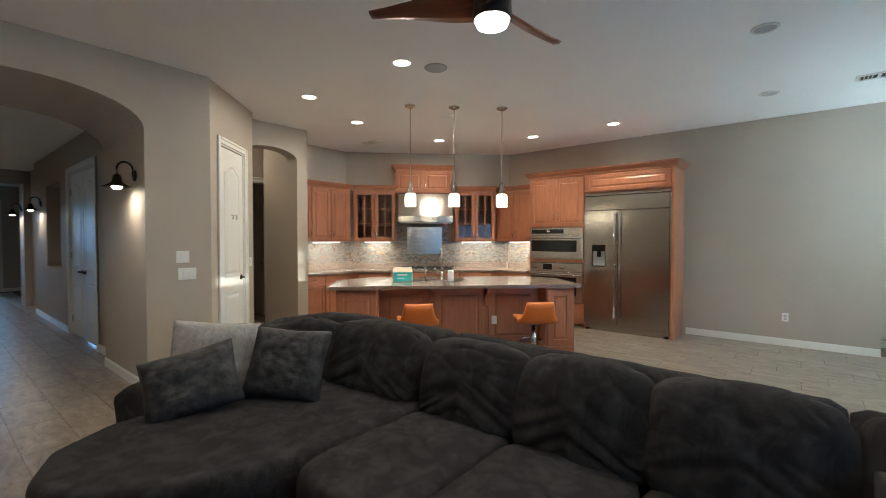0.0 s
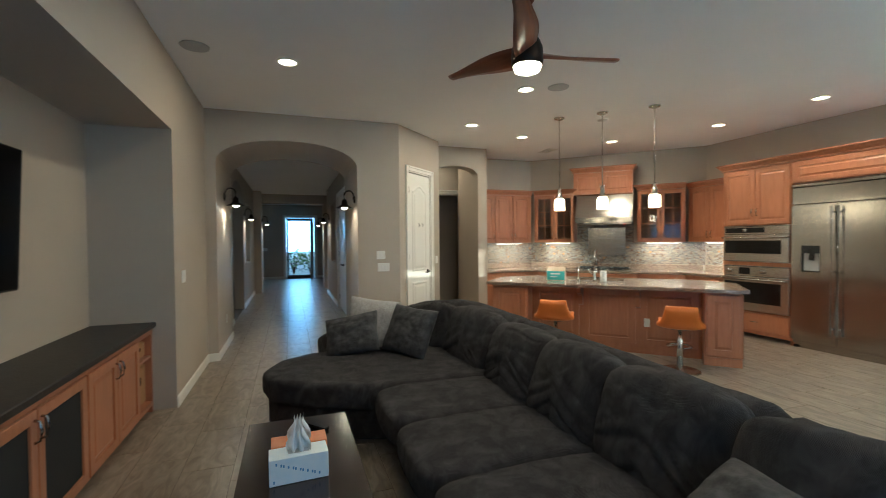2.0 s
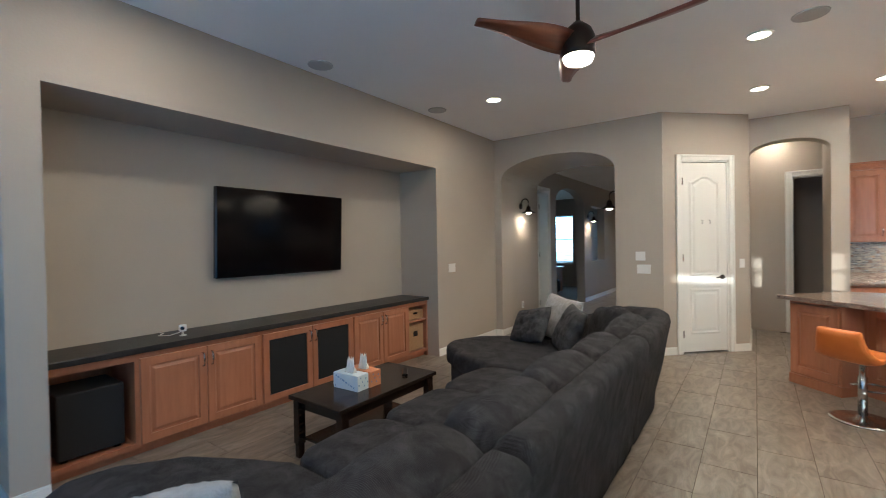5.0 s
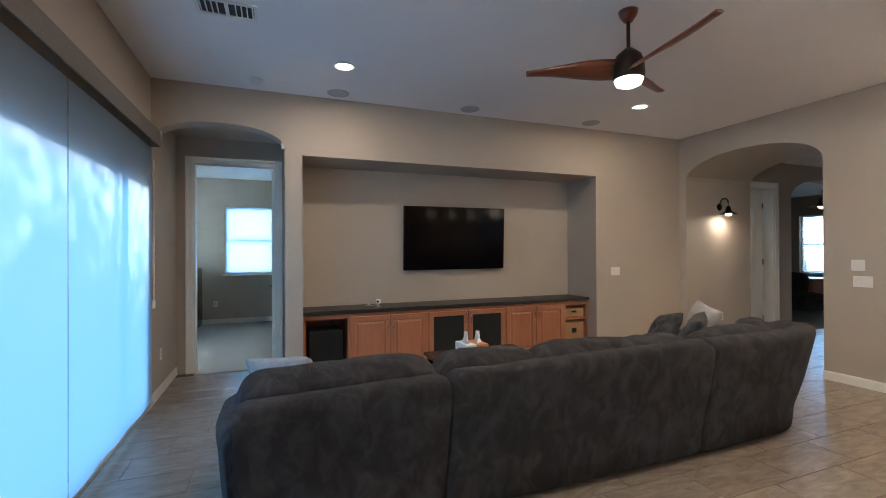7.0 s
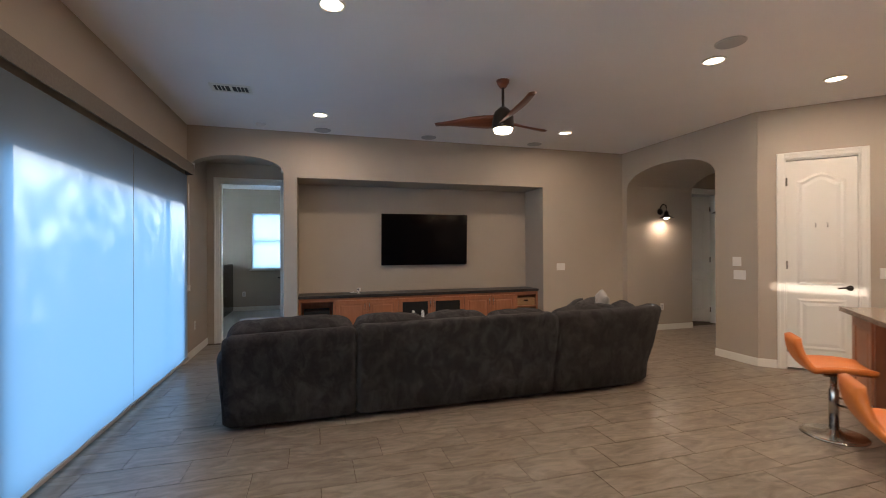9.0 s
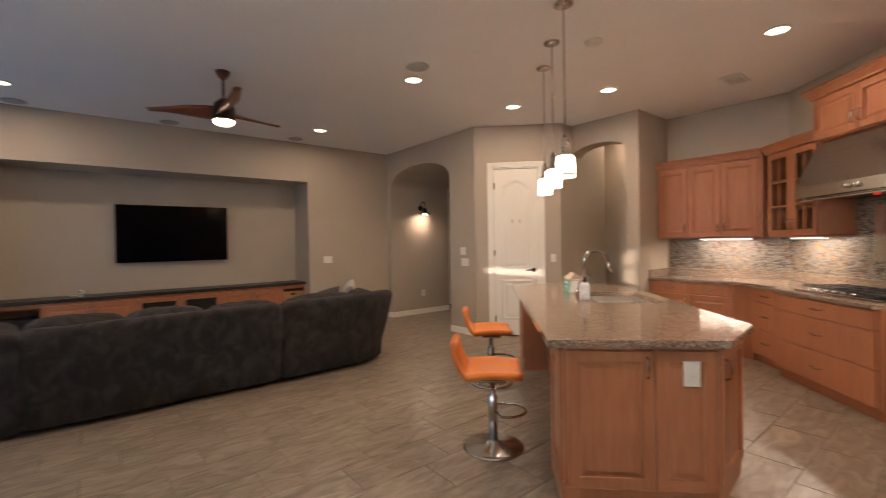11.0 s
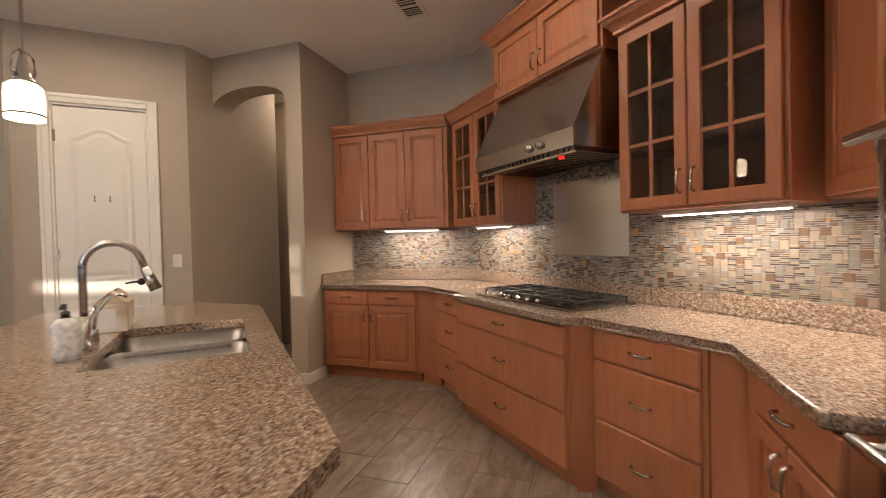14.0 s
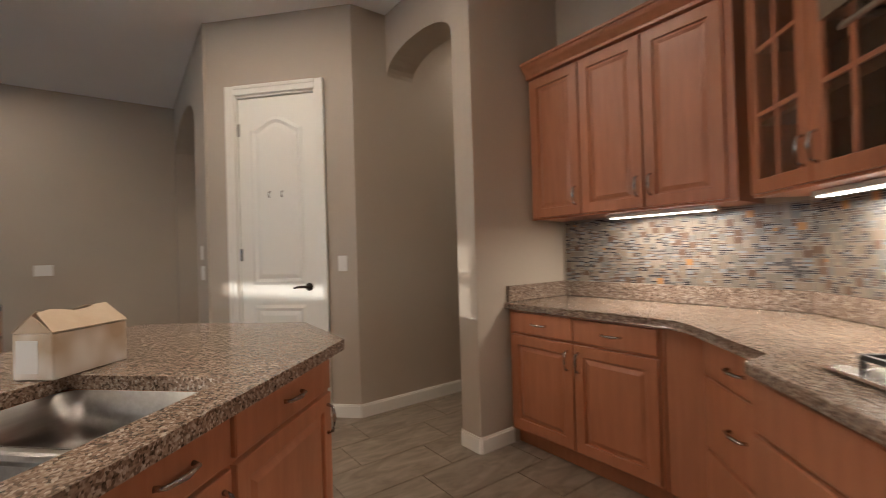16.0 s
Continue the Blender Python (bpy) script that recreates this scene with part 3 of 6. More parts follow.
for z in (0.9, 1.3, 1.7, 2.1):
    for x in (0.115, 0.955):
        tube(bm, arc((x, 0.06, z), 0.04, 0, 330, 10), 0.007, 6)
part("scrollwork", bm, M_IRON, d6, "wrought iron scrollwork")
bm = boxes((0, 0.05, 0, 0.95, 0.02, 2.44), bevel=0.006)
for z0, z1 in ((0.2, 0.95), (1.1, 1.7), (1.8, 2.3)):
    box(bm, -0.008, 0.058, 0.15, 0.8, z0, z1, bevel=0.01)
part("open_leaf", bm, mat("painted_grey_door", (0.25, 0.27, 0.29), 0.4, scale=3, colour2=(0.3, 0.32, 0.34)), d6, "grey panelled leaf standing open", pose(1.08, -0.02, 0, 0, 0, 172))
# sky beyond the front door
bm = boxes((-70, -69.9, -60, 60, -0.2, 40))
tagged(new("backdrop", mesh_of("backdrop", bm, glow("bright_sky_haze", (0.26, 0.55, 1.0), 8.0))), "pale bright sky far beyond the front door", "backdrop", "", "structure")


def shrub(name, m, r, h, seed):
    random.seed(seed)
    t = thing(name, m, "small green garden shrub on gravel", "shrub")
    bm = BM()
    for k in range(5):
        a = k * 1.26
        tube(bm, [(0, 0, 0), (0.2 * r * math.cos(a), 0.2 * r * math.sin(a), h * 0.4), (0.6 * r * math.cos(a), 0.6 * r * math.sin(a), h * 0.75)], [0.03, 0.02, 0.008], 6)
    part("stems", bm, M_ESPRESSO, t)
    bm = BM()
    for k in range(260):
        d = Vector((random.gauss(0, 1), random.gauss(0, 1), random.gauss(0, 1))).normalized() * random.uniform(0.5, 1.0)
        p = Vector((d.x * r, d.y * r, h * 0.6 + d.z * h * 0.4))
        q = Euler((random.uniform(0, 6), random.uniform(0, 6), 0)).to_matrix()
        s = random.uniform(0.05, 0.1)
        vs = [bm.verts.new(p + q @ Vector(v) * s) for v in ((-1, 0, 0), (0, -0.5, 0.1), (1, 0, 0), (0, 0.5, 0.1))]
        bm.faces.new(vs)
    part("leaves", bm, mat("shrub_leaf", (0.05, 0.11, 0.03), 0.6, scale=5, colour2=(0.09, 0.16, 0.05)), t)


shrub("shrub", pose(-21.5, 0.75, -0.14), 0.75, 1.35, 3)
shrub("shrub", pose(-22.3, 1.6, -0.14), 0.8, 1.3, 4)


# ---- kitchen cabinets ----
def ring_frame(bm, x0, x1, z0, z1, st, ya, yb, ch=0.003):
    """A closed rectangular frame with softened front edges, from ya (front) to yb (back)."""
    loops = []
    for o, y in ((0, yb), (0, ya + ch), (ch, ya), (st - ch, ya), (st, ya + ch), (st, yb)):
        loops.append([bm.verts.new((x, y, z)) for x, z in ((x0 + o, z0 + o), (x1 - o, z0 + o), (x1 - o, z1 - o), (x0 + o, z1 - o))])
    for a, b in zip(loops, loops[1:] + loops[:1]):
        for i in range(4):
            bm.faces.new((a[i], a[(i + 1) % 4], b[(i + 1) % 4], b[i]))
    bmesh.ops.recalc_face_normals(bm, faces=bm.faces)


def shaker(bm, x0, x1, z0, z1, y=0.0, t=0.02, st=0.062):
    """A raised-panel front lying before the plane y."""
    ring_frame(bm, x0, x1, z0, z1, st, y - t, y)
    w, h = x1 - x0 - 2 * st, z1 - z0 - 2 * st
    rings = []
    for s, d in ((0.0, 0.007), (0.012, 0.007), (0.034, 0.016)):
        rings.append([bm.verts.new((x, y - d, z)) for x, z in ((x0 + st + s, z0 + st + s), (x1 - st - s, z0 + st + s), (x1 - st - s, z1 - st - s), (x0 + st + s, z1 - st - s))])
    for a, b in zip(rings, rings[1:]):
        for i in range(4):
            bm.faces.new((a[i], a[(i + 1) % 4], b[(i + 1) % 4], b[i]))
    bm.faces.new(rings[-1])


def pull(parent, x, z, y=-0.02, vertical=True, ln=0.11):
    bm = BM()
    h = ln / 2
    if vertical:
        tube(bm, [(x, y, z - h), (x, y - 0.022, z - h + 0.008), (x, y - 0.03, z), (x, y - 0.022, z + h - 0.008), (x, y, z + h)], [0.007, 0.006, 0.008, 0.006, 0.007], 8)
    else:
        tube(bm, [(x - h, y, z), (x - h + 0.008, y - 0.022, z), (x, y - 0.03, z), (x + h - 0.008, y - 0.022, z), (x + h, y, z)], [0.007, 0.006, 0.008, 0.006, 0.007], 8)
    part("handle", bm, M_CHROME, parent, "satin nickel handle", smooth=True)


def door_front(parent, x0, x1, z0, z1, hside, hz, name="door"):
    bm = BM()
    shaker(bm, x0, x1, z0, z1)
    d = part(name, bm, M_WOOD, parent)
    if hside:
        pull(d, x1 - 0.032 if hside > 0 else x0 + 0.032, hz)


def glass_front(parent, x0, x1, z0, z1, hside, hz):
    bm = BM()
    st = 0.06
    ring_frame(bm, x0, x1, z0, z1, st, -0.02, 0)
    mx = (x0 + x1) / 2
    d = part("glass_door", bm, M_WOOD, parent)
    part("muntin", boxes((mx - 0.009, mx + 0.009, -0.017, -0.004, z0 + st, z1 - st), bevel=0.002), M_WOOD, d)
    for k in (1, 2):
        z = z0 + st + (z1 - z0 - 2 * st) * k / 3
        for u0, u1 in ((x0 + st, mx - 0.009), (mx + 0.009, x1 - st)):
            part("muntin", boxes((u0, u1, -0.016, -0.004, z - 0.009, z + 0.009), bevel=0.002), M_WOOD, d)
    part("pane", boxes((x0 + st - 0.005, x1 - st + 0.005, -0.003, 0.001, z0 + st - 0.005, z1 - st + 0.005)), M_CABGLASS, d, "clear glass pane")
    pull(d, x1 - 0.03 if hside > 0 else x0 + 0.03, hz)


def slab_front(parent, x0, x1, z0, z1):
    d = part("drawer_front", boxes((x0, x1, -0.02, 0, z0, z1), bevel=0.004), M_WOOD, parent)
    pull(d, (x0 + x1) / 2, (z0 + z1) / 2, vertical=False)


def crown(parent, x0, x1, z, depth, left=True, right=True):
    """Ogee cornice over a cabinet, with returns at its free ends."""
    bm = BM()
    loops = []
    for o, h in ((0.004, 0.0), (0.012, 0.003), (0.012, 0.02), (0.017, 0.026), (0.023, 0.034), (0.033, 0.046), (0.045, 0.058), (0.052, 0.07), (0.055, 0.08), (0.066, 0.084), (0.066, 0.10)):
        a, b = x0 - (o if left else 0), x1 + (o if right else 0)
        loops.append([bm.verts.new(p) for p in ((a, -0.02 - o, z + h), (b, -0.02 - o, z + h), (b, depth, z + h), (a, depth, z + h))])
    for p, q in zip(loops, loops[1:]):
        for i in range(4):
            bm.faces.new((p[i], p[(i + 1) % 4], q[(i + 1) % 4], q[i]))
    bm.faces.new(loops[0][::-1])
    bm.faces.new(loops[-1])
    part("crown_moulding", bm, M_WOOD, parent)


def upper(m, w, depth, z0, z1, fronts, label, glassy=False, ends=(False, False)):
    """A wall cabinet; its front plane is local y = 0, its back y = depth."""
    t = thing("wall_cabinet", m, label, "cabinet", "kitchen wall cabinets")
    if glassy:
        bm = BM()
        ring_frame(bm, 0, w, z0, z1, 0.02, 0, depth)
        part("body", bm, M_WOOD, t)
        for k in (1, 2):
            z = z0 + (z1 - z0) * k / 3
            part("shelf", boxes((0.022, w - 0.022, 0.03, depth - 0.02, z - 0.009, z + 0.009)), M_INNER, t)
        part("lining", boxes((0.022, w - 0.022, depth - 0.022, depth - 0.018, z0 + 0.0205, z1 - 0.0205)), M_INNER, t, "dark cabinet back")
    else:
        part("body", boxes((0, w, 0, depth, z0, z1)), M_WOOD, t)
    for a, b, hs in fronts:
        (glass_front if glassy else door_front)(t, a, b, z0 + 0.012, z1 - 0.012, hs, z0 + 0.13)
    crown(t, 0, w, z1, depth, *ends)
    return t


UZ0, UZ1 = 1.45, 2.41
MW = pose(-6.32, 4.07, 0, 0, 0, 90)
upper(MW, 1.24, 0.325, UZ0, UZ1, ((0.02, 0.40, 1), (0.41, 0.80, 1), (0.81, 1.2, -1)), "three-door cinnamon maple wall cabinet with crown")


def diag(s, off=0.0):
    """The place on the diagonal wall, s along it and off before it."""
    return pose(-6.65 + (s + off) * 0.70711, 5.5 + (s - off) * 0.70711, 0, 0, 0, 45)


upper(diag(0.16, 0.335), 0.80, 0.33, UZ0, UZ1, ((0.02, 0.40, 1), (0.41, 0.79, -1)), "maple wall cabinet with divided glass doors", True, (False, True))
upper(diag(2.10, 0.335), 0.80, 0.33, UZ0, UZ1, ((0.01, 0.39, 1), (0.40, 0.78, -1)), "maple wall cabinet with divided glass doors", True, (True, False))
upper(diag(0.95, 0.38), 1.08, 0.375, 2.38, 2.80, ((0.02, 0.535, 1), (0.545, 1.06, -1)), "raised maple cabinet above the range hood", False, (True, True))
upper(pose(-4.43, 7.46, 0), 0.875, 0.335, UZ0, UZ1, ((0.02, 0.425, 1), (0.435, 0.84, -1)), "two-door cinnamon maple wall cabinet", False)


def light_strip(m, w):
    t = thing("under_cabinet_light", m, "glowing slim light strip under a wall cabinet", "light", "under-cabinet lights")
    part("housing", boxes((0, w, 0, 0.06, -0.022, -0.002)), M_PLASTIC, t)
    part("diffuser", boxes((0.02, w - 0.02, 0.008, 0.052, -0.028, -0.0225)), M_STRIP, t, "glowing diffuser")
    return t


for mm, w in ((MW @ pose(0.5, 0.1, UZ0), 0.6), (diag(0.36, 0.23) @ pose(0, 0, UZ0), 0.5), (diag(2.25, 0.23) @ pose(0, 0, UZ0), 0.6), (pose(-4.2, 7.57, UZ0), 0.5)):
    light_strip(mm, w)
    lp = mm @ pose(w / 2, 0.03, -0.035)
    area_lamp("strip_lamp", lp, STRIP_W, w, (1.0, 0.90, 0.75), 0.05)

# base cabinets: plinths, fronts, and one continuous worktop
BZ = 0.872


def base(m, w, depth, label, fn):
    t = thing("base_cabinet", m, label, "cabinet", "kitchen base cabinets")
    part("body", boxes((0, w, 0, depth, 0.10, BZ)), M_WOOD, t)
    part("toe_kick", boxes((0, w, 0.06, depth, 0, 0.10)), M_WOOD, t, "recessed wooden toe kick")
    fn(t)
    return t


def two_over(t, w):
    for a, b, hs in ((0.02, w / 2 - 0.005, 1), (w / 2 + 0.005, w - 0.02, -1)):
        slab_front(t, a, b, 0.73, 0.86)
        door_front(t, a, b, 0.12, 0.715, hs, 0.62)


def drawers(t, w, rows, x0=0.02):
    for z0, z1 in rows:
        slab_front(t, x0, w - 0.02, z0, z1)


THREE = ((0.12, 0.40), (0.415, 0.70), (0.715, 0.86))
base(pose(-6.07, 4.07, 0, 0, 0, 90), 1.0, 0.575, "maple base cabinet with two drawers over two doors", lambda t: two_over(t, 1.0))
FD = 0.625
base(diag(0.29, FD - 0.02), 0.57, FD - 0.03, "narrow maple base cabinet with three drawers", lambda t: drawers(t, 0.57, THREE))
base(diag(0.87, FD + 0.09), 1.22, FD + 0.08, "wide maple drawer base under the cooktop, standing proud", lambda t: [slab_front(t, 0.02, 1.20, z0, z1) for z0, z1 in THREE])
base(diag(2.10, FD - 0.02), 0.64, FD - 0.03, "maple base cabinet with three wide drawers", lambda t: drawers(t, 0.64, THREE, 0.07))
base(pose(-4.20, 7.12, 0), 0.645, 0.6, "maple base cabinet beside the oven tower", lambda t: (slab_front(t, 0.10, 0.645, 0.73, 0.86), door_front(t, 0.10, 0.37, 0.12, 0.715, 1, 0.62), door_front(t, 0.38, 0.645, 0.12, 0.715, -1, 0.62)))


def filler(pts, label):
    t = thing("corner_filler", pose(0, 0, 0), label, "cabinet", "kitchen base cabinets")
    bm = BM()
    prism(bm, pts, 0.10, BZ)
    part("panel", bm, M_WOOD, t)
    bm = BM()
    cx, cy = sum(p[0] for p in pts) / len(pts), sum(p[1] for p in pts) / len(pts)
    prism(bm, [(cx + (x - cx) * 0.88, cy + (y - cy) * 0.88) for x, y in pts], 0.0, 0.10)
    part("toe_kick", bm, M_WOOD, t)


def dp(s, off):
    m = diag(s, off)
    return (m.translation.x, m.translation.y)


top = [(-6.648, 4.062), (-6.03, 4.062), (-6.03, 5.13), (-5.99, 5.22), dp(0.83, FD + 0.02), dp(0.90, FD + 0.13), dp(2.06, FD + 0.13), dp(2.14, FD + 0.02), (-4.22, 7.085), (-4.12, 7.07), (-3.555, 7.07), (-3.555, 7.798), (-4.35, 7.798), (-6.648, 5.50)]
filler([(-6.64, 5.075), (-6.075, 5.075), dp(0.285, FD - 0.03), dp(0.285, 0.05), (-6.64, 5.45)], "plain maple corner filler between base cabinets")
filler([dp(2.745, 0.05), dp(2.745, FD - 0.03), (-4.205, 7.13), (-4.205, 7.75), (-4.4, 7.75)], "plain maple corner filler between base cabinets")
filler([dp(2.093, 0.05), dp(2.093, FD + 0.085), dp(2.098, FD + 0.085), dp(2.15, FD - 0.018), dp(2.098, FD - 0.018), dp(2.098, 0.05)], "slanted maple post beside the cooktop drawers")
bm = BM()
prism(bm, top, 0.873, 0.915, 0.008)
tagged(new("worktop", mesh_of("worktop", bm, M_GRANITE)), "speckled brown granite worktop with a bullnose edge", "worktop")
bm = BM()
for m, w in ((pose(-6.63, 4.09, 0, 0, 0, 90), 1.40), (diag(0.0, 0.022), 3.2), (pose(-4.36, 7.778, 0), 0.80)):
    b2 = boxes((0, w, 0, 0.02, 0.916, 1.02), bevel=0.003)
    b2.transform(m)
    me = bpy.data.meshes.new("t")
    b2.to_mesh(me)
    b2.free()
    bm.from_mesh(me)
box(bm, -6.648, -6.05, 4.064, 4.084, 0.916, 1.02, bevel=0.003)
tagged(new("backsplash_upstand", mesh_of("backsplash_upstand", bm, M_GRANITE)), "low granite upstand along the worktop", "upstand")

# range hood
hood = thing("range_hood", diag(1.015, 0.605) @ pose(0, 0, -0.03), "stainless steel canopy range hood with baffle filters", "range hood")
bm = BM()
w, dpth = 1.015, 0.60
prof = [(0.0, 1.85), (0.0, 1.95), (0.24, 2.408), (dpth, 2.408), (dpth, 1.85)]
slab(bm, [(y, z) for y, z in prof], Matrix(((0, 1, 0, 0), (1, 0, 0, 0), (0, 0, 1, 0), (0, 0, 0, 1))), w)
part("canopy", bm, M_HOOD, hood)
for k in range(21):
    part("baffle_slat", boxes((0.05 + k * 0.0445, 0.075 + k * 0.0445, 0.05, 0.52, 1.832, 1.849)), M_STEEL, hood)
part("rail", boxes((0.02, w - 0.02, 0.03, 0.045, 1.815, 1.832), bevel=0.004), M_CHROME, hood)
for x in (0.64, 0.74):
    bm = BM()
    lathe(bm, [(0.0, 0.0), (0.026, 0.0), (0.025, 0.008), (0.019, 0.011), (0.018, 0.026), (0.0, 0.027)], pose(x, -0.0, 1.90, 90), 16)
    part("knob", bm, M_CHROME, hood, "round metal knob", smooth=True)
part("switch_light", boxes((0.86, 0.89, 0.03, 0.05, 1.80, 1.814)), glow("red_indicator", (0.8, 0.03, 0.02), 1.0), hood, "small red indicator")
for x in (0.2, 0.82):
    bm = BM()
    lathe(bm, [(0.0, 0.0), (0.035, 0.0), (0.03, -0.012), (0.0, -0.014)], pose(x, 0.1, 1.849), 16)
    part("hood_lamp", bm, M_PLASTIC, hood)

# steel splash panel
sp = thing("splash_panel", diag(1.18, 0.014), "brushed stainless steel splash panel behind the cooktop", "panel")
part("sheet", boxes((0, 0.70, 0, 0.006, 1.195, 1.735), bevel=0.002), M_HOOD, sp)

# gas cooktop
ct = thing("cooktop", diag(1.0, 0.56), "stainless gas cooktop with black cast iron grates", "cooktop")
part("tray", boxes((0, 1.0, -0.06, 0.46, 0.916, 0.93), bevel=0.006), M_STEEL, ct)
for k in range(3):
    x0 = 0.04 + 0.31 * k
    bm = BM()
    z0, z1 = 0.955, 0.968
    for x in (x0, x0 + 0.145, x0 + 0.29):
        box(bm, x, x + 0.012, 0.0, 0.43, z0, z1, bevel=0.002)
    for y in (0.0, 0.14, 0.28, 0.418):
        box(bm, x0, x0 + 0.302, y, y + 0.012, z0 - 0.001, z1 - 0.001)
    for x in (x0, x0 + 0.29):
        for y in (0.0, 0.418):
            box(bm, x, x + 0.012, y, y + 0.012, 0.931, z0)
    for cy in (0.11, 0.32):
        for a in range(4):
            c, s = math.cos(radians(45 + 90 * a)), math.sin(radians(45 + 90 * a))
            tube(bm, [(x0 + 0.151 + 0.04 * c, cy + 0.04 * s, 0.962), (x0 + 0.151 + 0.1 * c, cy + 0.1 * s, 0.962)], 0.006, 6)
    part("grate", bm, M_IRON, ct, "cast iron grate")
    for cy in (0.11, 0.32):
        bm = BM()
        lathe(bm, [(0.0, 0.931), (0.05, 0.931), (0.045, 0.945), (0.03, 0.95), (0.0, 0.951)], pose(x0 + 0.151, cy, 0), 16)
        part("burner", bm, M_IRON, ct, smooth=True)
for k in range(5):
    bm = BM()
    lathe(bm, [(0.0, 0.93), (0.02, 0.93), (0.018, 0.955), (0.0, 0.957)], pose(0.3 + k * 0.1, -0.035, 0), 14)
    part("knob", bm, M_CHROME, ct, smooth=True)

# oven tower
TX0, TX1, TY = -3.55, -2.525, 7.18
tw = thing("oven_tower", pose(TX0, TY + 0.012, 0), "tall maple cabinet housing two built-in ovens", "cabinet")
W = TX1 - TX0
for nm, bx in zip(("side_panel", "side_panel", "upper_box", "oven_rail", "drawer_box", "back_panel"), ((0, 0.03, 0, 0.62, 0, 2.56), (W - 0.022, W, 0, 0.62, 0, 2.56), (0.03, W - 0.022, 0, 0.62, 1.695, 2.56), (0.03, W - 0.022, 0, 0.62, 1.09, 1.145), (0.03, W - 0.022, 0, 0.62, 0.06, 0.40), (0.03, W - 0.022, 0.55, 0.62, 0.40, 1.695))):
    part(nm, boxes(bx), M_WOOD, tw)
door_front(tw, 0.03, W / 2 - 0.004, 1.715, 2.53, 1, 1.89)
door_front(tw, W / 2 + 0.004, W - 0.03, 1.715, 2.53, -1, 1.89)
slab_front(tw, 0.03, W - 0.03, 0.12, 0.38)
crown(tw, 0, W, 2.56, 0.62, True, False)


def oven(z0, z1, panel, label, knobs, disp):
    """A built-in oven: local x from 0 to W; knobs and disp lie along x."""
    t = thing("built_in_oven", pose(TX0, TY + 0.012, 0), label, "oven", "built-in ovens")
    a, b = 0.032, W - 0.024
    part("case", boxes((a, b, 0.0, 0.54, z0, z1)), M_STEEL, t)
    part("control_panel", boxes((a, b, -0.03, 0, z1 - panel, z1), bevel=0.006), M_OVEN, t)
    part("display", boxes((disp[0], disp[1], -0.034, -0.0305, z1 - panel + 0.028, z1 - 0.028), bevel=0.0015), M_BLACK, t, "black control display")
    d = part("oven_door", boxes((a, b, -0.04, 0, z0, z1 - panel - 0.006), bevel=0.006), M_OVEN, t)
    part("window", boxes((a + 0.03, b - 0.105, -0.044, -0.0405, z0 + 0.125, z1 - panel - 0.09), bevel=0.0015), M_BLACK, d, "dark glass window")
    hz = z1 - panel - 0.045
    bm = BM()
    tube(bm, [(a + 0.012, -0.092, hz), (a + 0.02, -0.095, hz), (b - 0.02, -0.095, hz), (b - 0.012, -0.092, hz)], [0.011, 0.0135, 0.0135, 0.011], 14)
    part("bar_handle", bm, M_CHROME, d, "round steel bar handle", smooth=True)
    for x in (a + 0.06, b - 0.06):
        bm = BM()
        tube(bm, [(x, -0.04, hz), (x, -0.05, hz), (x, -0.083, hz)], [0.014, 0.010, 0.009], 10)
        part("handle_post", bm, M_CHROME, d, smooth=True)
    for x in knobs:
        bm = BM()
        lathe(bm, [(0.0, 0.0), (0.03, 0.0), (0.03, 0.005), (0.021, 0.008), (0.020, 0.019), (0.017, 0.022), (0.0, 0.022)], pose(x, -0.034, z1 - panel / 2, 90), 18)
        part("knob", bm, M_CHROME, t, smooth=True)
    part("vent_slot", boxes((a + 0.02, b - 0.02, -0.0325, -0.0302, z1 - 0.010, z1 - 0.005)), M_BLACK, t, "narrow dark vent slot")


oven(1.15, 1.69, 0.13, "stainless steel microwave oven with bar handle", (0.37,), (0.06, 0.66))
oven(0.405, 1.085, 0.155, "stainless steel wall oven with bar handle", (0.11, 0.145, 0.62, 0.655), (0.28, 0.45))

# refrigerator in its surround
fs = thing("refrigerator_surround", pose(-2.523, TY, 0), "maple panels and bridge cabinet round the refrigerator", "cabinet")
part("side_panel", boxes((1.312, 1.348, -0.05, 0.62, 0, 2.56), bevel=0.002), M_WOOD, fs)
part("bridge_body", boxes((0.0, 1.312, 0, 0.62, 2.255, 2.56)), M_WOOD, fs)
door_front(fs, 0.02, 1.295, 2.27, 2.54, 0, 2.3)
crown(fs, 0, 1.348, 2.56, 0.62, False, True)
fr = thing("refrigerator", pose(-2.518, TY + 0.015, 0), "wide stainless steel side-by-side refrigerator with water dispenser", "refrigerator")
part("body", boxes((0, 1.305, 0.0, 0.60, 0.05, 2.235)), M_STEEL, fr)
grille = part("top_grille", boxes((0, 1.28, -0.045, 0, 1.955, 2.19), bevel=0.008), M_STEEL, fr)
part("grille_trim", boxes((0, 1.305, -0.05, 0, 2.193, 2.235), bevel=0.006), M_STEEL, grille)
part("toe_grille", boxes((0.03, 1.27, -0.005, 0.3, 0.0, 0.09)), M_STEEL, fr)
for x in (0.05, 1.24):
    part("foot", boxes((x - 0.03, x + 0.03, -0.03, -0.006, 0.0, 0.03), bevel=0.006), M_BLACK, fr, "black levelling foot")
bm = BM()
o4 = [(0.0, 0.11), (0.533, 0.11), (0.533, 1.945), (0.0, 1.945)]
i4 = [(0.125, 1.045), (0.345, 1.045), (0.345, 1.40), (0.125, 1.40)]
vo, vi, wi = ([bm.verts.new((x, y, z)) for x, z in q] for q, y in ((o4, -0.045), (i4, -0.045), (i4, 0.07)))
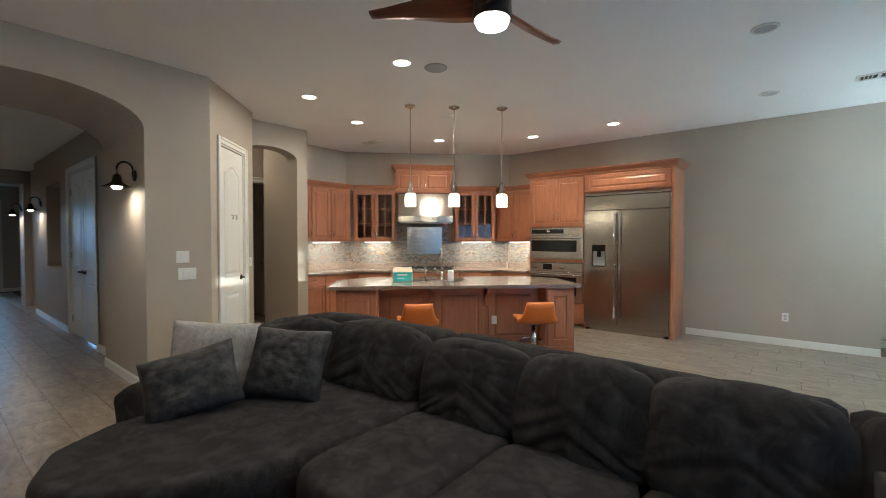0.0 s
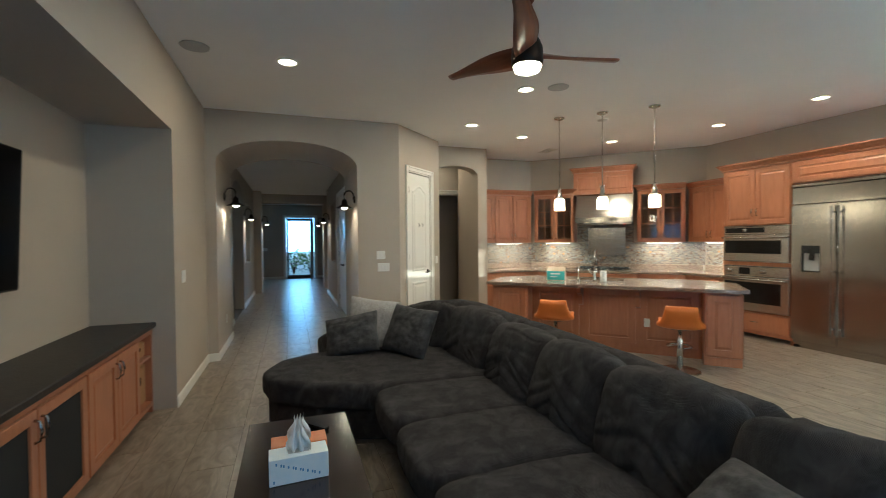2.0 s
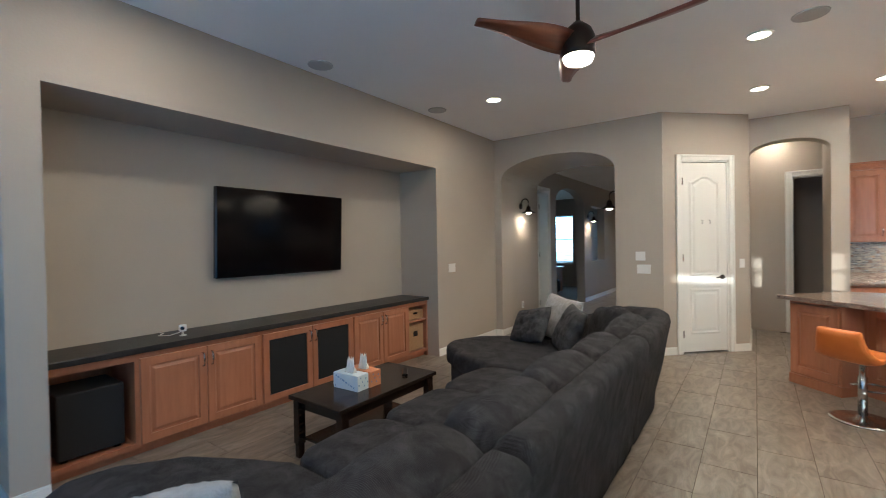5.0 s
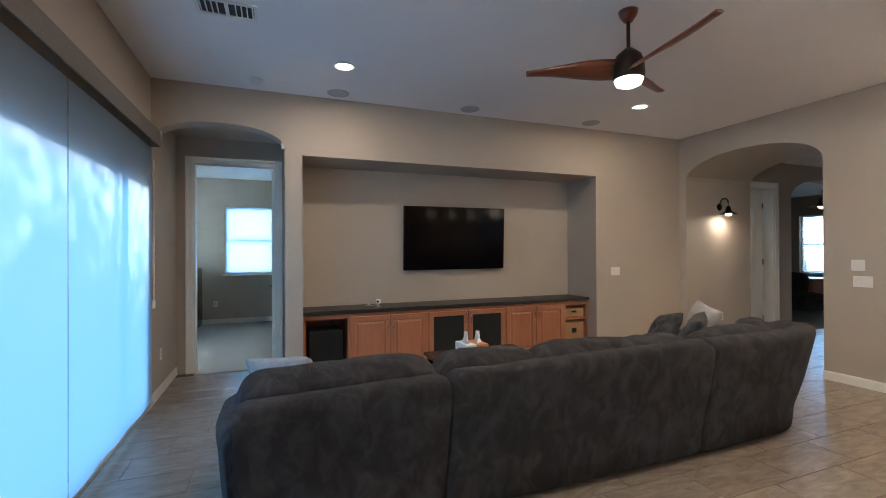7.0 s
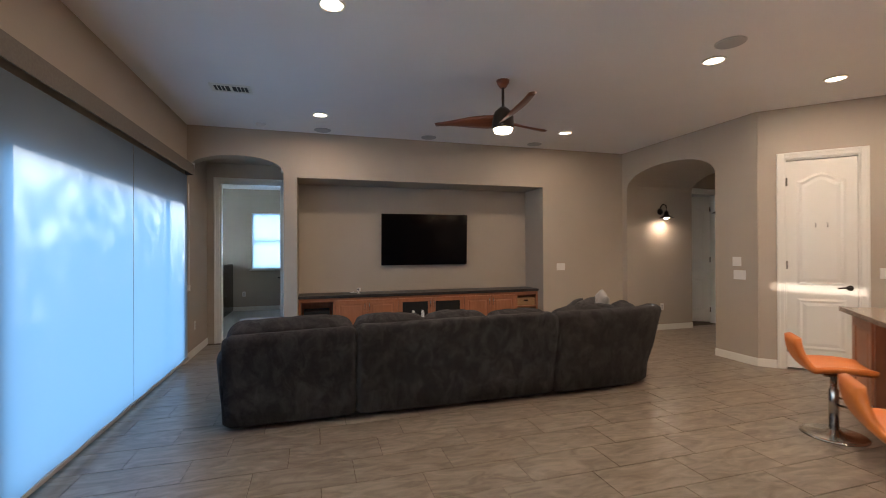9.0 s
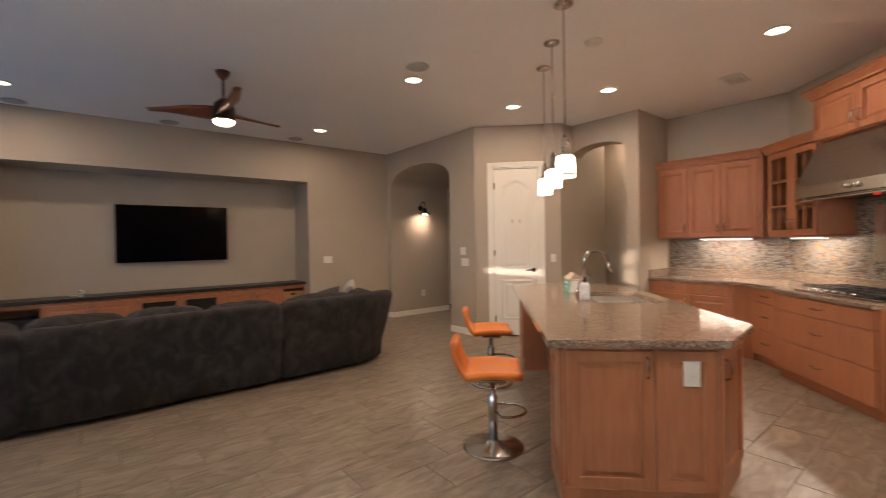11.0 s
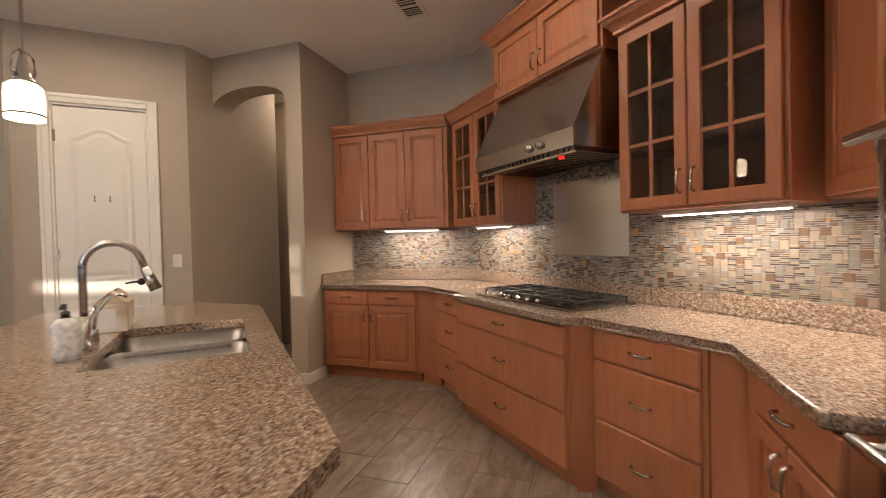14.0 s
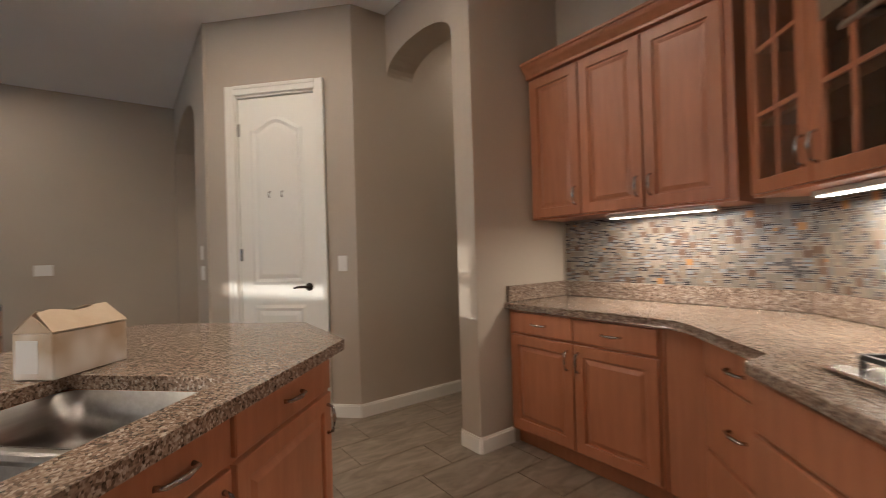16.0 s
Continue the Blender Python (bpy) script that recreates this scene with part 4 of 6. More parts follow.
vb = [bm.verts.new((x, 0, z)) for x, z in o4]
for i in range(4):
    j = (i + 1) % 4
    bm.faces.new((vo[i], vo[j], vi[j], vi[i]))
    bm.faces.new((vi[i], vi[j], wi[j], wi[i]))
    bm.faces.new((vo[i], vb[i], vb[j], vo[j]))
bm.faces.new(wi)
bmesh.ops.recalc_face_normals(bm, faces=bm.faces)
fd = part("freezer_door", bm, M_STEEL, fr)
part("dispenser", boxes((0.127, 0.343, -0.043, 0.0, 1.295, 1.398), (0.205, 0.265, -0.03, 0.0, 1.20, 1.295), (0.127, 0.343, -0.047, -0.004, 1.047, 1.062), (0.127, 0.135, -0.044, -0.004, 1.062, 1.295), (0.335, 0.343, -0.044, -0.004, 1.062, 1.295)), M_BLACK, fd, "black water and ice dispenser")
part("recess", boxes((0.136, 0.334, -0.006, -0.002, 1.063, 1.294)), M_GREYPL, fd, "grey dispenser recess")
rd = part("fridge_door", boxes((0.538, 1.28, -0.045, 0, 0.11, 1.945), bevel=0.005), M_STEEL, fr)
part("edge_trim", boxes((1.283, 1.305, -0.047, 0, 0.11, 2.19), bevel=0.003), M_CHROME, fr, "bright polished edge strip")
for x, par in ((0.495, fd), (0.575, rd)):
    bm = BM()
    tube(bm, [(x, -0.092, 0.24), (x, -0.095, 0.25), (x, -0.095, 1.90), (x, -0.092, 1.91)], [0.010, 0.0125, 0.0125, 0.010], 14)
    h = part("bar_handle", bm, M_CHROME, par, "tall steel bar handle", smooth=True)
    for z in (0.33, 1.07, 1.83):
        bm = BM()
        tube(bm, [(x, -0.045, z), (x, -0.055, z), (x, -0.085, z)], [0.015, 0.010, 0.009], 10)
        part("handle_post", bm, M_CHROME, h, smooth=True)

# ---- island (local x runs along it, y across, towards the range) ----
IM = pose(0, 0, 0, 0, 0, 45)
isl = thing("kitchen_island", IM, "maple kitchen island with raised panels and corbels", "island")
bm = BM()
prism(bm, [(-0.04, 5.58), (2.10, 5.58), (2.10, 5.32), (2.47, 5.32), (2.47, 6.12), (2.08, 6.44), (-0.20, 6.44), (-0.55, 6.10), (-0.55, 5.32), (-0.04, 5.32)], 0.0, 0.66)
prism(bm, [(-0.04, 5.58), (0.31, 5.58), (0.31, 6.44), (-0.20, 6.44), (-0.55, 6.10), (-0.55, 5.32), (-0.04, 5.32)], 0.66, 0.872)
prism(bm, [(1.18, 5.58), (2.10, 5.58), (2.10, 5.32), (2.47, 5.32), (2.47, 6.12), (2.08, 6.44), (1.18, 6.44)], 0.66, 0.872)
box(bm, 0.31, 1.18, 5.58, 5.83, 0.66, 0.872)
box(bm, 0.31, 1.18, 6.40, 6.44, 0.66, 0.872)
part("body", bm, M_WOOD, isl)
for a, b, v in ((-0.53, -0.06, 5.32), (0.0, 0.62, 5.58), (0.68, 1.34, 5.58), (1.40, 2.06, 5.58), (2.12, 2.45, 5.32)):
    bm = BM()
    shaker(bm, a, b, 0.12, 0.84, v, st=0.075)
    part("panel", bm, M_WOOD, isl)
part("plinth", boxes((2.09, 2.478, 5.305, 5.4, 0, 0.10), bevel=0.004), M_WOOD, isl)
part("plinth", boxes((-0.558, -0.03, 5.305, 5.4, 0, 0.10), bevel=0.004), M_WOOD, isl)
for x in (0.62, 1.34):
    bm = BM()
    pts = [(5.58, 0.87), (5.33, 0.87), (5.33, 0.83), (5.36, 0.79), (5.42, 0.77), (5.47, 0.74), (5.50, 0.68), (5.52, 0.62), (5.58, 0.60)]
    slab(bm, pts, Matrix(((0, 1, 0, x), (1, 0, 0, 0), (0, 0, 1, 0), (0, 0, 0, 1))), 0.055)
    part("corbel", bm, M_WOOD, isl, "carved scroll corbel")
E1 = pose(2.47, 5.32, 0, 0, 0, 90)
end = part("end_door", (lambda b: (shaker(b, 0.02, 0.47, 0.10, 0.85), b)[1])(BM()), M_WOOD, isl, "", E1)
pull(end, 0.435, 0.76)
end = part("end_door", (lambda b: (shaker(b, 0.48, 0.79, 0.10, 0.85), b)[1])(BM()), M_WOOD, isl, "", E1)
out = part("outlet", boxes((0.615, 0.70, -0.03, -0.021, 0.665, 0.80), bevel=0.003), M_PLASTIC, isl, "white outlet plate", E1)
for z in (0.708, 0.757):
    part("socket", boxes((0.638, 0.677, -0.033, -0.0301, z - 0.014, z + 0.014), bevel=0.001), M_PLASTIC, out)
K1 = pose(2.08, 6.44, 0, 0, 0, 180)
for a, b in ((0.02, 0.62), (0.64, 1.24), (1.26, 1.64), (1.66, 2.26)):
    d = part("drawer_front", boxes((a, b, -0.02, 0, 0.73, 0.86), bevel=0.004), M_WOOD, isl, "", K1)
    pull(d, (a + b) / 2, 0.795, vertical=False)
    d = part("door", (lambda q: (shaker(q, a, b, 0.12, 0.715), q)[1])(BM()), M_WOOD, isl, "", K1)
    pull(d, b - 0.035, 0.62)
C1 = Matrix.Translation((2.47, 6.12, 0)) @ Matrix.Rotation(math.atan2(0.32, -0.39), 4, "Z")
d = part("corner_door", (lambda q: (shaker(q, 0.02, 0.48, 0.12, 0.85), q)[1])(BM()), M_WOOD, isl, "", C1)
pull(d, 0.06, 0.74)
d = part("living_side_outlet", boxes((1.44, 1.51, 5.552, 5.56, 0.36, 0.47), bevel=0.003), M_PLASTIC, isl, "white outlet plate")

# island worktop with the sink cut out
bm = BM()
SX0, SX1, SY0, SY1 = 0.33, 1.165, 5.85, 6.385
for pts in ([(-0.62, 5.23), (2.53, 5.23), (2.53, SY0), (-0.63, SY0)], [(-0.63, SY0), (SX0, SY0), (SX0, SY1), (-0.355, SY1), (-0.64, 6.13)], [(SX1, SY0), (2.53, SY0), (2.53, 6.16), (2.254, SY1), (SX1, SY1)], [(-0.355, SY1), (2.254, SY1), (2.10, 6.51), (-0.21, 6.51)]):
    vs = [bm.verts.new((x, y, 0.915)) for x, y in pts]
    bm.faces.new(vs)
bmesh.ops.remove_doubles(bm, verts=bm.verts, dist=0.0005)
r = bmesh.ops.extrude_face_region(bm, geom=bm.faces[:])
bmesh.ops.translate(bm, verts=[v for v in r["geom"] if isinstance(v, bmesh.types.BMVert)], vec=(0, 0, -0.042))
bmesh.ops.recalc_face_normals(bm, faces=bm.faces)
itop = new("island_worktop", mesh_of("island_worktop", bm, M_GRANITE))
itop.matrix_basis = IM
tagged(itop, "glossy speckled brown granite island top", "worktop")

sk = thing("sink", IM @ pose(0, 0, 0), "double-bowl stainless steel undermount sink", "sink")
for k, (x0, x1) in enumerate(((SX0 + 0.004, 0.69), (0.73, SX1 - 0.004))):
    bm = BM()
    y0, y1 = SY0 + 0.004, SY1 - 0.004
    rings = []
    for o, z in ((-0.004, 0.872), (0.0, 0.872), (0.006, 0.75), (0.02, 0.70), (0.06, 0.69)):
        ring = []
        rad = 0.06
        for cx, cy, a0 in ((x1 - o - rad, y1 - o - rad, 0), (x0 + o + rad, y1 - o - rad, 90), (x0 + o + rad, y0 + o + rad, 180), (x1 - o - rad, y0 + o + rad, 270)):
            for i in range(6):
                ang = radians(a0 + 18 * i)
                ring.append(bm.verts.new((cx + rad * math.cos(ang), cy + rad * math.sin(ang), z)))
        rings.append(ring)
    for p, q in zip(rings, rings[1:]):
        for i in range(len(p)):
            bm.faces.new((p[i], p[(i + 1) % len(p)], q[(i + 1) % len(p)], q[i]))
    bm.faces.new(rings[-1])
    part("bowl", bm, M_SINK, sk, smooth=True)
    bm = BM()
    lathe(bm, [(0.0, 0.692), (0.04, 0.692), (0.045, 0.695), (0.03, 0.6935), (0.0, 0.6925)], pose((x0 + x1) / 2, (y0 + y1) / 2, 0), 16)
    part("drain", bm, M_CHROME, sk, smooth=True)
part("divider", boxes((0.689, 0.731, SY0 + 0.004, SY1 - 0.004, 0.70, 0.874), bevel=0.014, seg=3), M_SINK, sk)

fc = thing("faucet", IM @ pose(0.80, 5.80, 0.915, 0, 0, 90), "tall gooseneck pull-down kitchen faucet in brushed nickel", "faucet")
bm = BM()
lathe(bm, [(0.0, 0.0), (0.032, 0.0), (0.03, 0.02), (0.022, 0.045), (0.02, 0.14), (0.0, 0.141)], Matrix(), 18)
part("base", bm, M_CHROME, fc, smooth=True)
bm = BM()
pts = [Vector((0, 0, 0.1)), Vector((0, 0, 0.33))] + arc((0.1, 0, 0.33), 0.1, 180, 20, 12) + [Vector((0.215, 0, 0.30))]
tube(bm, pts, 0.014, 12)
part("neck", bm, M_CHROME, fc, smooth=True)
bm = BM()
tube(bm, [(0.205, 0, 0.325), (0.222, 0, 0.285), (0.245, 0, 0.23)], [0.016, 0.021, 0.024], 12)
part("spray_head", bm, M_CHROME, fc, smooth=True)
bm = BM()
tube(bm, [(0, 0.02, 0.09), (0, 0.05, 0.11), (0.02, 0.085, 0.17)], [0.009, 0.008, 0.006], 8)
part("lever", bm, M_CHROME, fc, smooth=True)
fw = thing("filter_tap", IM @ pose(0.58, 5.78, 0.915, 0, 0, 90), "small curved filtered water tap", "tap")
bm = BM()
lathe(bm, [(0.0, 0.0), (0.02, 0.0), (0.018, 0.05), (0.0, 0.051)], Matrix(), 14)
tube(bm, [(0, 0, 0.04), (0.01, 0, 0.12), (0.06, 0, 0.19), (0.1, 0, 0.2), (0.125, 0, 0.185)], 0.007, 8)
part("spout", bm, M_CHROME, fw, smooth=True)
sd = thing("soap_bottle", IM @ pose(0.92, 5.775, 0.916), "white patterned soap dispenser with a black pump", "bottle")
bm = BM()
lathe(bm, [(0.0, 0.0), (0.041, 0.0), (0.044, 0.02), (0.044, 0.13), (0.03, 0.152), (0.0, 0.154)], Matrix(), 18)
part("bottle", bm, mat("printed_ceramic", (0.82, 0.80, 0.76), 0.25, scale=45, colour2=(0.42, 0.45, 0.5)), sd, smooth=True)
bm = BM()
lathe(bm, [(0.0, 0.15), (0.016, 0.15), (0.014, 0.175), (0.005, 0.18), (0.005, 0.205), (0.0, 0.206)], Matrix(), 12)
tube(bm, [(0, 0, 0.2), (0.03, 0, 0.202), (0.045, 0, 0.192)], 0.006, 8)
part("pump", bm, M_BLACK, sd, "black plastic pump", smooth=True)
tb = thing("carton", IM @ pose(0.265, 5.80, 0.916, 0, 0, 3), "small tan carton with a teal front and folded flaps", "box")
M_CARD = mat("torn_carton", (0.50, 0.38, 0.26), 0.8, scale=9, colour2=(0.78, 0.74, 0.68), detail=1.0)
M_FLAP = mat("carton_flap", (0.52, 0.4, 0.28), 0.8, scale=10, colour2=(0.6, 0.5, 0.38))
part("box", boxes((-0.13, 0.13, -0.065, 0.065, 0, 0.135), bevel=0.003), M_CARD, tb)
part("front_print", boxes((-0.124, 0.124, -0.068, -0.0655, 0.006, 0.131)), mat("teal_print", (0.06, 0.42, 0.38), 0.4, scale=8, colour2=(0.1, 0.5, 0.46)), tb, "teal printed front")
part("lettering", boxes((-0.075, 0.06, -0.0695, -0.0682, 0.085, 0.108), (-0.075, 0.02, -0.0695, -0.0682, 0.045, 0.056)), M_PLASTIC, tb, "pale bars of print")
part("label", boxes((0.131, 0.1325, -0.05, 0.02, 0.02, 0.115)), M_PLASTIC, tb, "white paper label on the end")
for sg in (-1, 1):
    bm = BM()
    grid = {}
    for th in (0, 1):
        for j in range(5):
            for i in range(7):
                x = -0.13 + 0.26 * i / 6
                grid[th, j, i] = bm.verts.new((x * (1 - 0.025 * j), sg * (0.067 - 0.0165 * j), 0.136 + 0.0135 * j + 0.007 * math.sin(i * 1.4 + sg) * j / 4 + 0.003 * th))
    for j in range(4):
        for i in range(6):
            bm.faces.new((grid[1, j, i], grid[1, j, i + 1], grid[1, j + 1, i + 1], grid[1, j + 1, i]))
            bm.faces.new((grid[0, j, i], grid[0, j + 1, i], grid[0, j + 1, i + 1], grid[0, j, i + 1]))
    for i in range(6):
        for j in (0, 4):
            bm.faces.new((grid[0, j, i], grid[0, j, i + 1], grid[1, j, i + 1], grid[1, j, i]))
    for j in range(4):
        for i in (0, 6):
            bm.faces.new((grid[0, j, i], grid[0, j + 1, i], grid[1, j + 1, i], grid[1, j, i]))
    bmesh.ops.recalc_face_normals(bm, faces=bm.faces)
    part("flap", bm, M_FLAP, tb, "creased tan carton flap")
for sx in (-1, 1):
    bm = BM()
    vs = [bm.verts.new((sx * (0.129 - k * 0.003), y, z)) for k in (0, 1) for y, z in ((-0.064, 0.136), (0.064, 0.136), (0.0, 0.186))]
    bm.faces.new(vs[:3])
    bm.faces.new(vs[3:][::-1])
    for i in range(3):
        bm.faces.new((vs[i], vs[3 + i], vs[3 + (i + 1) % 3], vs[(i + 1) % 3]))
    bmesh.ops.recalc_face_normals(bm, faces=bm.faces)
    part("gable", bm, M_FLAP, tb, "folded end flap")


# ---- bar stools ----
def stool(m):
    t = thing("bar_stool", m, "orange leather bar stool on a chrome pedestal", "stool", "bar stools at the island")
    bm = BM()
    lathe(bm, [(0.0, 0.0), (0.215, 0.0), (0.215, 0.008), (0.19, 0.016), (0.06, 0.026), (0.04, 0.05), (0.0, 0.051)], Matrix(), 36)
    part("foot_plate", bm, M_CHROME, t, "round chrome foot plate", smooth=True)
    bm = BM()
    lathe(bm, [(0.0, 0.04), (0.032, 0.04), (0.032, 0.36), (0.022, 0.37), (0.022, 0.49), (0.0, 0.491)], Matrix(), 20)
    part("column", bm, M_CHROME, t, smooth=True)
    bm = BM()
    tube(bm, [(0.03, 0, 0.30)] + arc((0.1, 0, 0.26), 0.13, 110, -110, 12, (1, 0, 0), (0, 1, 0)) + [Vector((0.03, 0, 0.24))], 0.009, 8)
    part("footrest", bm, M_CHROME, t, "bent chrome footrest", pose(0, 0, 0, 0, 0, 90), True)
    bm = BM()
    # scooped seat and low back: a swept section along local y, front at +y
    nx, ny = 14, 18
    def at(u, v, th):
        s = v
        if s < 0.62:
            y, z = 0.20 - s / 0.62 * 0.36, 0.525 + 0.012 * math.sin(s * 5)
            nrm = Vector((0, 0, 1))
        else:
            a = (s - 0.62) / 0.38
            y, z = -0.16 - 0.10 * math.sin(a * 1.5), 0.53 + 0.23 * a ** 1.4
            nrm = Vector((0, math.sin(min(1, a * 1.6) * 1.25), math.cos(min(1, a * 1.6) * 1.25)))
        wdt = 0.222 * (1 - 0.10 * max(0, 1 - s / 0.3) ** 2) * (1 + 0.10 * math.exp(-((s - 0.64) / 0.09) ** 2)) * (1 - 0.30 * max(0, (s - 0.66) / 0.34) ** 0.9)
        x = wdt * u
        z += 0.03 * abs(u) ** 3 * (1 if s < 0.62 else 0.2)
        rnd = 1 - 0.5 * max(abs(u), 0.0) ** 6
        return Vector((x, y, z)) + nrm * th * rnd
    top = [[bm.verts.new(at(-1 + 2 * i / nx, j / ny, 0.03)) for i in range(nx + 1)] for j in range(ny + 1)]
    bot = [[bm.verts.new(at(-1 + 2 * i / nx, j / ny, -0.03)) for i in range(nx + 1)] for j in range(ny + 1)]
    for j in range(ny):
        for i in range(nx):
            bm.faces.new((top[j][i], top[j][i + 1], top[j + 1][i + 1], top[j + 1][i]))
            bm.faces.new((bot[j][i], bot[j + 1][i], bot[j + 1][i + 1], bot[j][i + 1]))
    for j in range(ny):
        bm.faces.new((top[j][0], top[j + 1][0], bot[j + 1][0], bot[j][0]))
        bm.faces.new((top[j][nx], bot[j][nx], bot[j + 1][nx], top[j + 1][nx]))
    for i in range(nx):
        bm.faces.new((top[0][i], bot[0][i], bot[0][i + 1], top[0][i + 1]))
        bm.faces.new((top[ny][i], top[ny][i + 1], bot[ny][i + 1], bot[ny][i]))
    bmesh.ops.recalc_face_normals(bm, faces=bm.faces)
    part("seat_shell", bm, M_ORANGE, t, "scooped orange leather seat and back", smooth=True)
    part("seat_plate", boxes((-0.09, 0.09, -0.09, 0.09, 0.478, 0.497), bevel=0.004), M_CHROME, t)
    return t


s1 = stool(IM @ pose(1.82, 4.94, 0))
copy_thing(s1, IM @ pose(0.42, 4.94, 0, 0, 0, 4))


# ---- pendants, cans, ceiling fittings ----
def pendant(x, y):
    t = thing("pendant_lamp", pose(x, y, H), "lit opal glass pendant on a slim nickel rod", "pendant lamp", "pendants over the island")
    bm = BM()
    lathe(bm, [(0.0, -0.03), (0.03, -0.03), (0.07, -0.012), (0.072, 0.0), (0.0, 0.0)], Matrix(), 24)
    part("canopy", bm, M_CHROME, t, smooth=True)
    bm = BM()
    tube(bm, [(0, 0, -0.03), (0, 0, -0.98)], 0.007, 8)
    part("rod", bm, M_CHROME, t)
    bm = BM()
    lathe(bm, [(0.0, -0.98), (0.012, -0.98), (0.02, -1.02), (0.03, -1.06), (0.035, -1.10), (0.05, -1.11), (0.05, -1.125), (0.0, -1.126)], Matrix(), 20)
    for s in (-1, 1):
        tube(bm, [(s * 0.012, 0, -0.97), (s * 0.04, 0, -1.0), (s * 0.045, 0, -1.06), (s * 0.03, 0, -1.1)], 0.005, 6)
    part("cap", bm, M_CHROME, t, "looped nickel cap", smooth=True)
    bm = BM()
    lathe(bm, [(0.0, -1.122), (0.05, -1.124), (0.066, -1.14), (0.07, -1.18), (0.07, -1.285), (0.066, -1.285), (0.0, -1.27)], Matrix(), 28)
    part("shade", bm, M_OPAL, t, "glowing opal glass shade", smooth=True)
    bm = BM()
    lathe(bm, [(0.0715, -1.262), (0.0735, -1.262), (0.0735, -1.27), (0.0715, -1.27)], Matrix(), 28)
    part("band", bm, M_BRONZE, t, "thin dark band", smooth=True)
    area_lamp("pendant_bulb", look((x, y, H - 1.29), (x, y + 0.0001, 0)), PENDANT_W, 0.125, WARM)


for x, y in ((-3.64, 4.16), (-3.24, 4.56), (-2.79, 5.0)):
    pendant(x, y)


def can_light(x, y, lit=True, z=H, watts=CAN_W, spread=180):
    t = thing("recessed_light", pose(x, y, z), "lit recessed ceiling can light with white trim" if lit else "unlit recessed ceiling light with white trim", "ceiling light", "recessed ceiling lights")
    bm = BM()
    lathe(bm, [(0.078, -0.001), (0.10, -0.001), (0.098, -0.01), (0.08, -0.012), (0.078, -0.001)], Matrix(), 28)
    part("trim_ring", bm, M_WHITE, t, smooth=True)
    bm = BM()
    lathe(bm, [(0.0, -0.004), (0.079, -0.004), (0.079, -0.002), (0.0, -0.0015)], Matrix(), 28)
    part("lens", bm, M_LAMP if lit else M_GREYPL, t, "glowing lens" if lit else "unlit lens")
    if lit:
        area_lamp("can_lamp", look((x, y, z - 0.016), (x, y + 0.0001, 0)), watts, 0.15, WARM, spread=spread)


for x, y in ((0.67, 0.52), (-2.80, 0.60), (-4.33, 3.13), (-4.77, 4.22), (-4.59, 5.87)):
    can_light(x, y)
for x, y in ((-2.76, 3.12), (0.62, 3.10)):
    can_light(x, y, watts=19.0)
for x, y, watts in ((-3.22, 6.66, 8.0), (-1.91, 6.68, 13.5)):
    can_light(x, y, watts=watts, spread=120)
can_light(0.0, 4.5, False)
can_light(-6.93, 3.3, True, H, 7.0)
can_light(-0.06, 6.5, False)


def ceiling_speaker(x, y):
    t = thing("ceiling_speaker", pose(x, y, H), "round grey ceiling speaker grille", "speaker", "ceiling speakers")
    bm = BM()
    lathe(bm, [(0.0, -0.010), (0.10, -0.010), (0.112, -0.008), (0.116, 0.0), (0.0, -0.0005)], Matrix(), 32)
    part("grille", bm, M_GREYPL, t, smooth=True)


for x, y in ((0.63, -0.2), (-0.93, -0.19), (-2.70, -0.15), (-2.59, 3.43)):
    ceiling_speaker(x, y)


def vent(x, y, rz, w=0.36, d=0.2):
    t = thing("ceiling_vent", pose(x, y, H, 0, 0, rz), "white louvred ceiling air vent", "vent", "ceiling vents")
    part("frame", boxes((-w / 2, w / 2, -d / 2, -d / 2 + 0.025, -0.012, 0), (-w / 2, w / 2, d / 2 - 0.025, d / 2, -0.012, 0), (-w / 2, -w / 2 + 0.025, -d / 2 + 0.025, d / 2 - 0.025, -0.012, 0), (w / 2 - 0.025, w / 2, -d / 2 + 0.025, d / 2 - 0.025, -0.012, 0), (-0.012, 0.012, -d / 2 + 0.025, d / 2 - 0.025, -0.01, 0)), M_WHITE, t)
    # no duct is built: a black sheet gives the shade between the slats
    part("backing", boxes((-w / 2 + 0.02, w / 2 - 0.02, -d / 2 + 0.02, d / 2 - 0.02, -0.0022, -0.0005)), M_IRON, t, "black sheet standing in for the duct's shade")
    me = mesh_of("slat", boxes((-0.0035, 0.0035, -d / 2 + 0.026, d / 2 - 0.026, -0.010, -0.003)), M_WHITE)
    for k in range(10):
        x0 = -w / 2 + 0.037 + k * (w - 0.074) / 9
        if abs(x0) > 0.02:
            part("slat", me, M_WHITE, t, "", pose(x0, 0, 0, 0, 35 if x0 < 0 else -35, 0))


vent(-5.6, 5.25, 0)
vent(1.58, 1.2, 0, 0.4, 0.22)
vent(0.86, 6.5, 0)
sdt = thing("smoke_detector", pose(1.44, -0.1, H), "round white smoke detector on the ceiling", "smoke detector")
bm = BM()
lathe(bm, [(0.0, -0.035), (0.04, -0.035), (0.062, -0.02), (0.065, 0.0), (0.0, 0.0)], Matrix(), 24)
part("housing", bm, M_PLASTIC, sdt, smooth=True)
sdt = thing("smoke_detector", pose(-3.52, 4.8, H), "round white smoke detector on the ceiling", "smoke detector")
bm = BM()
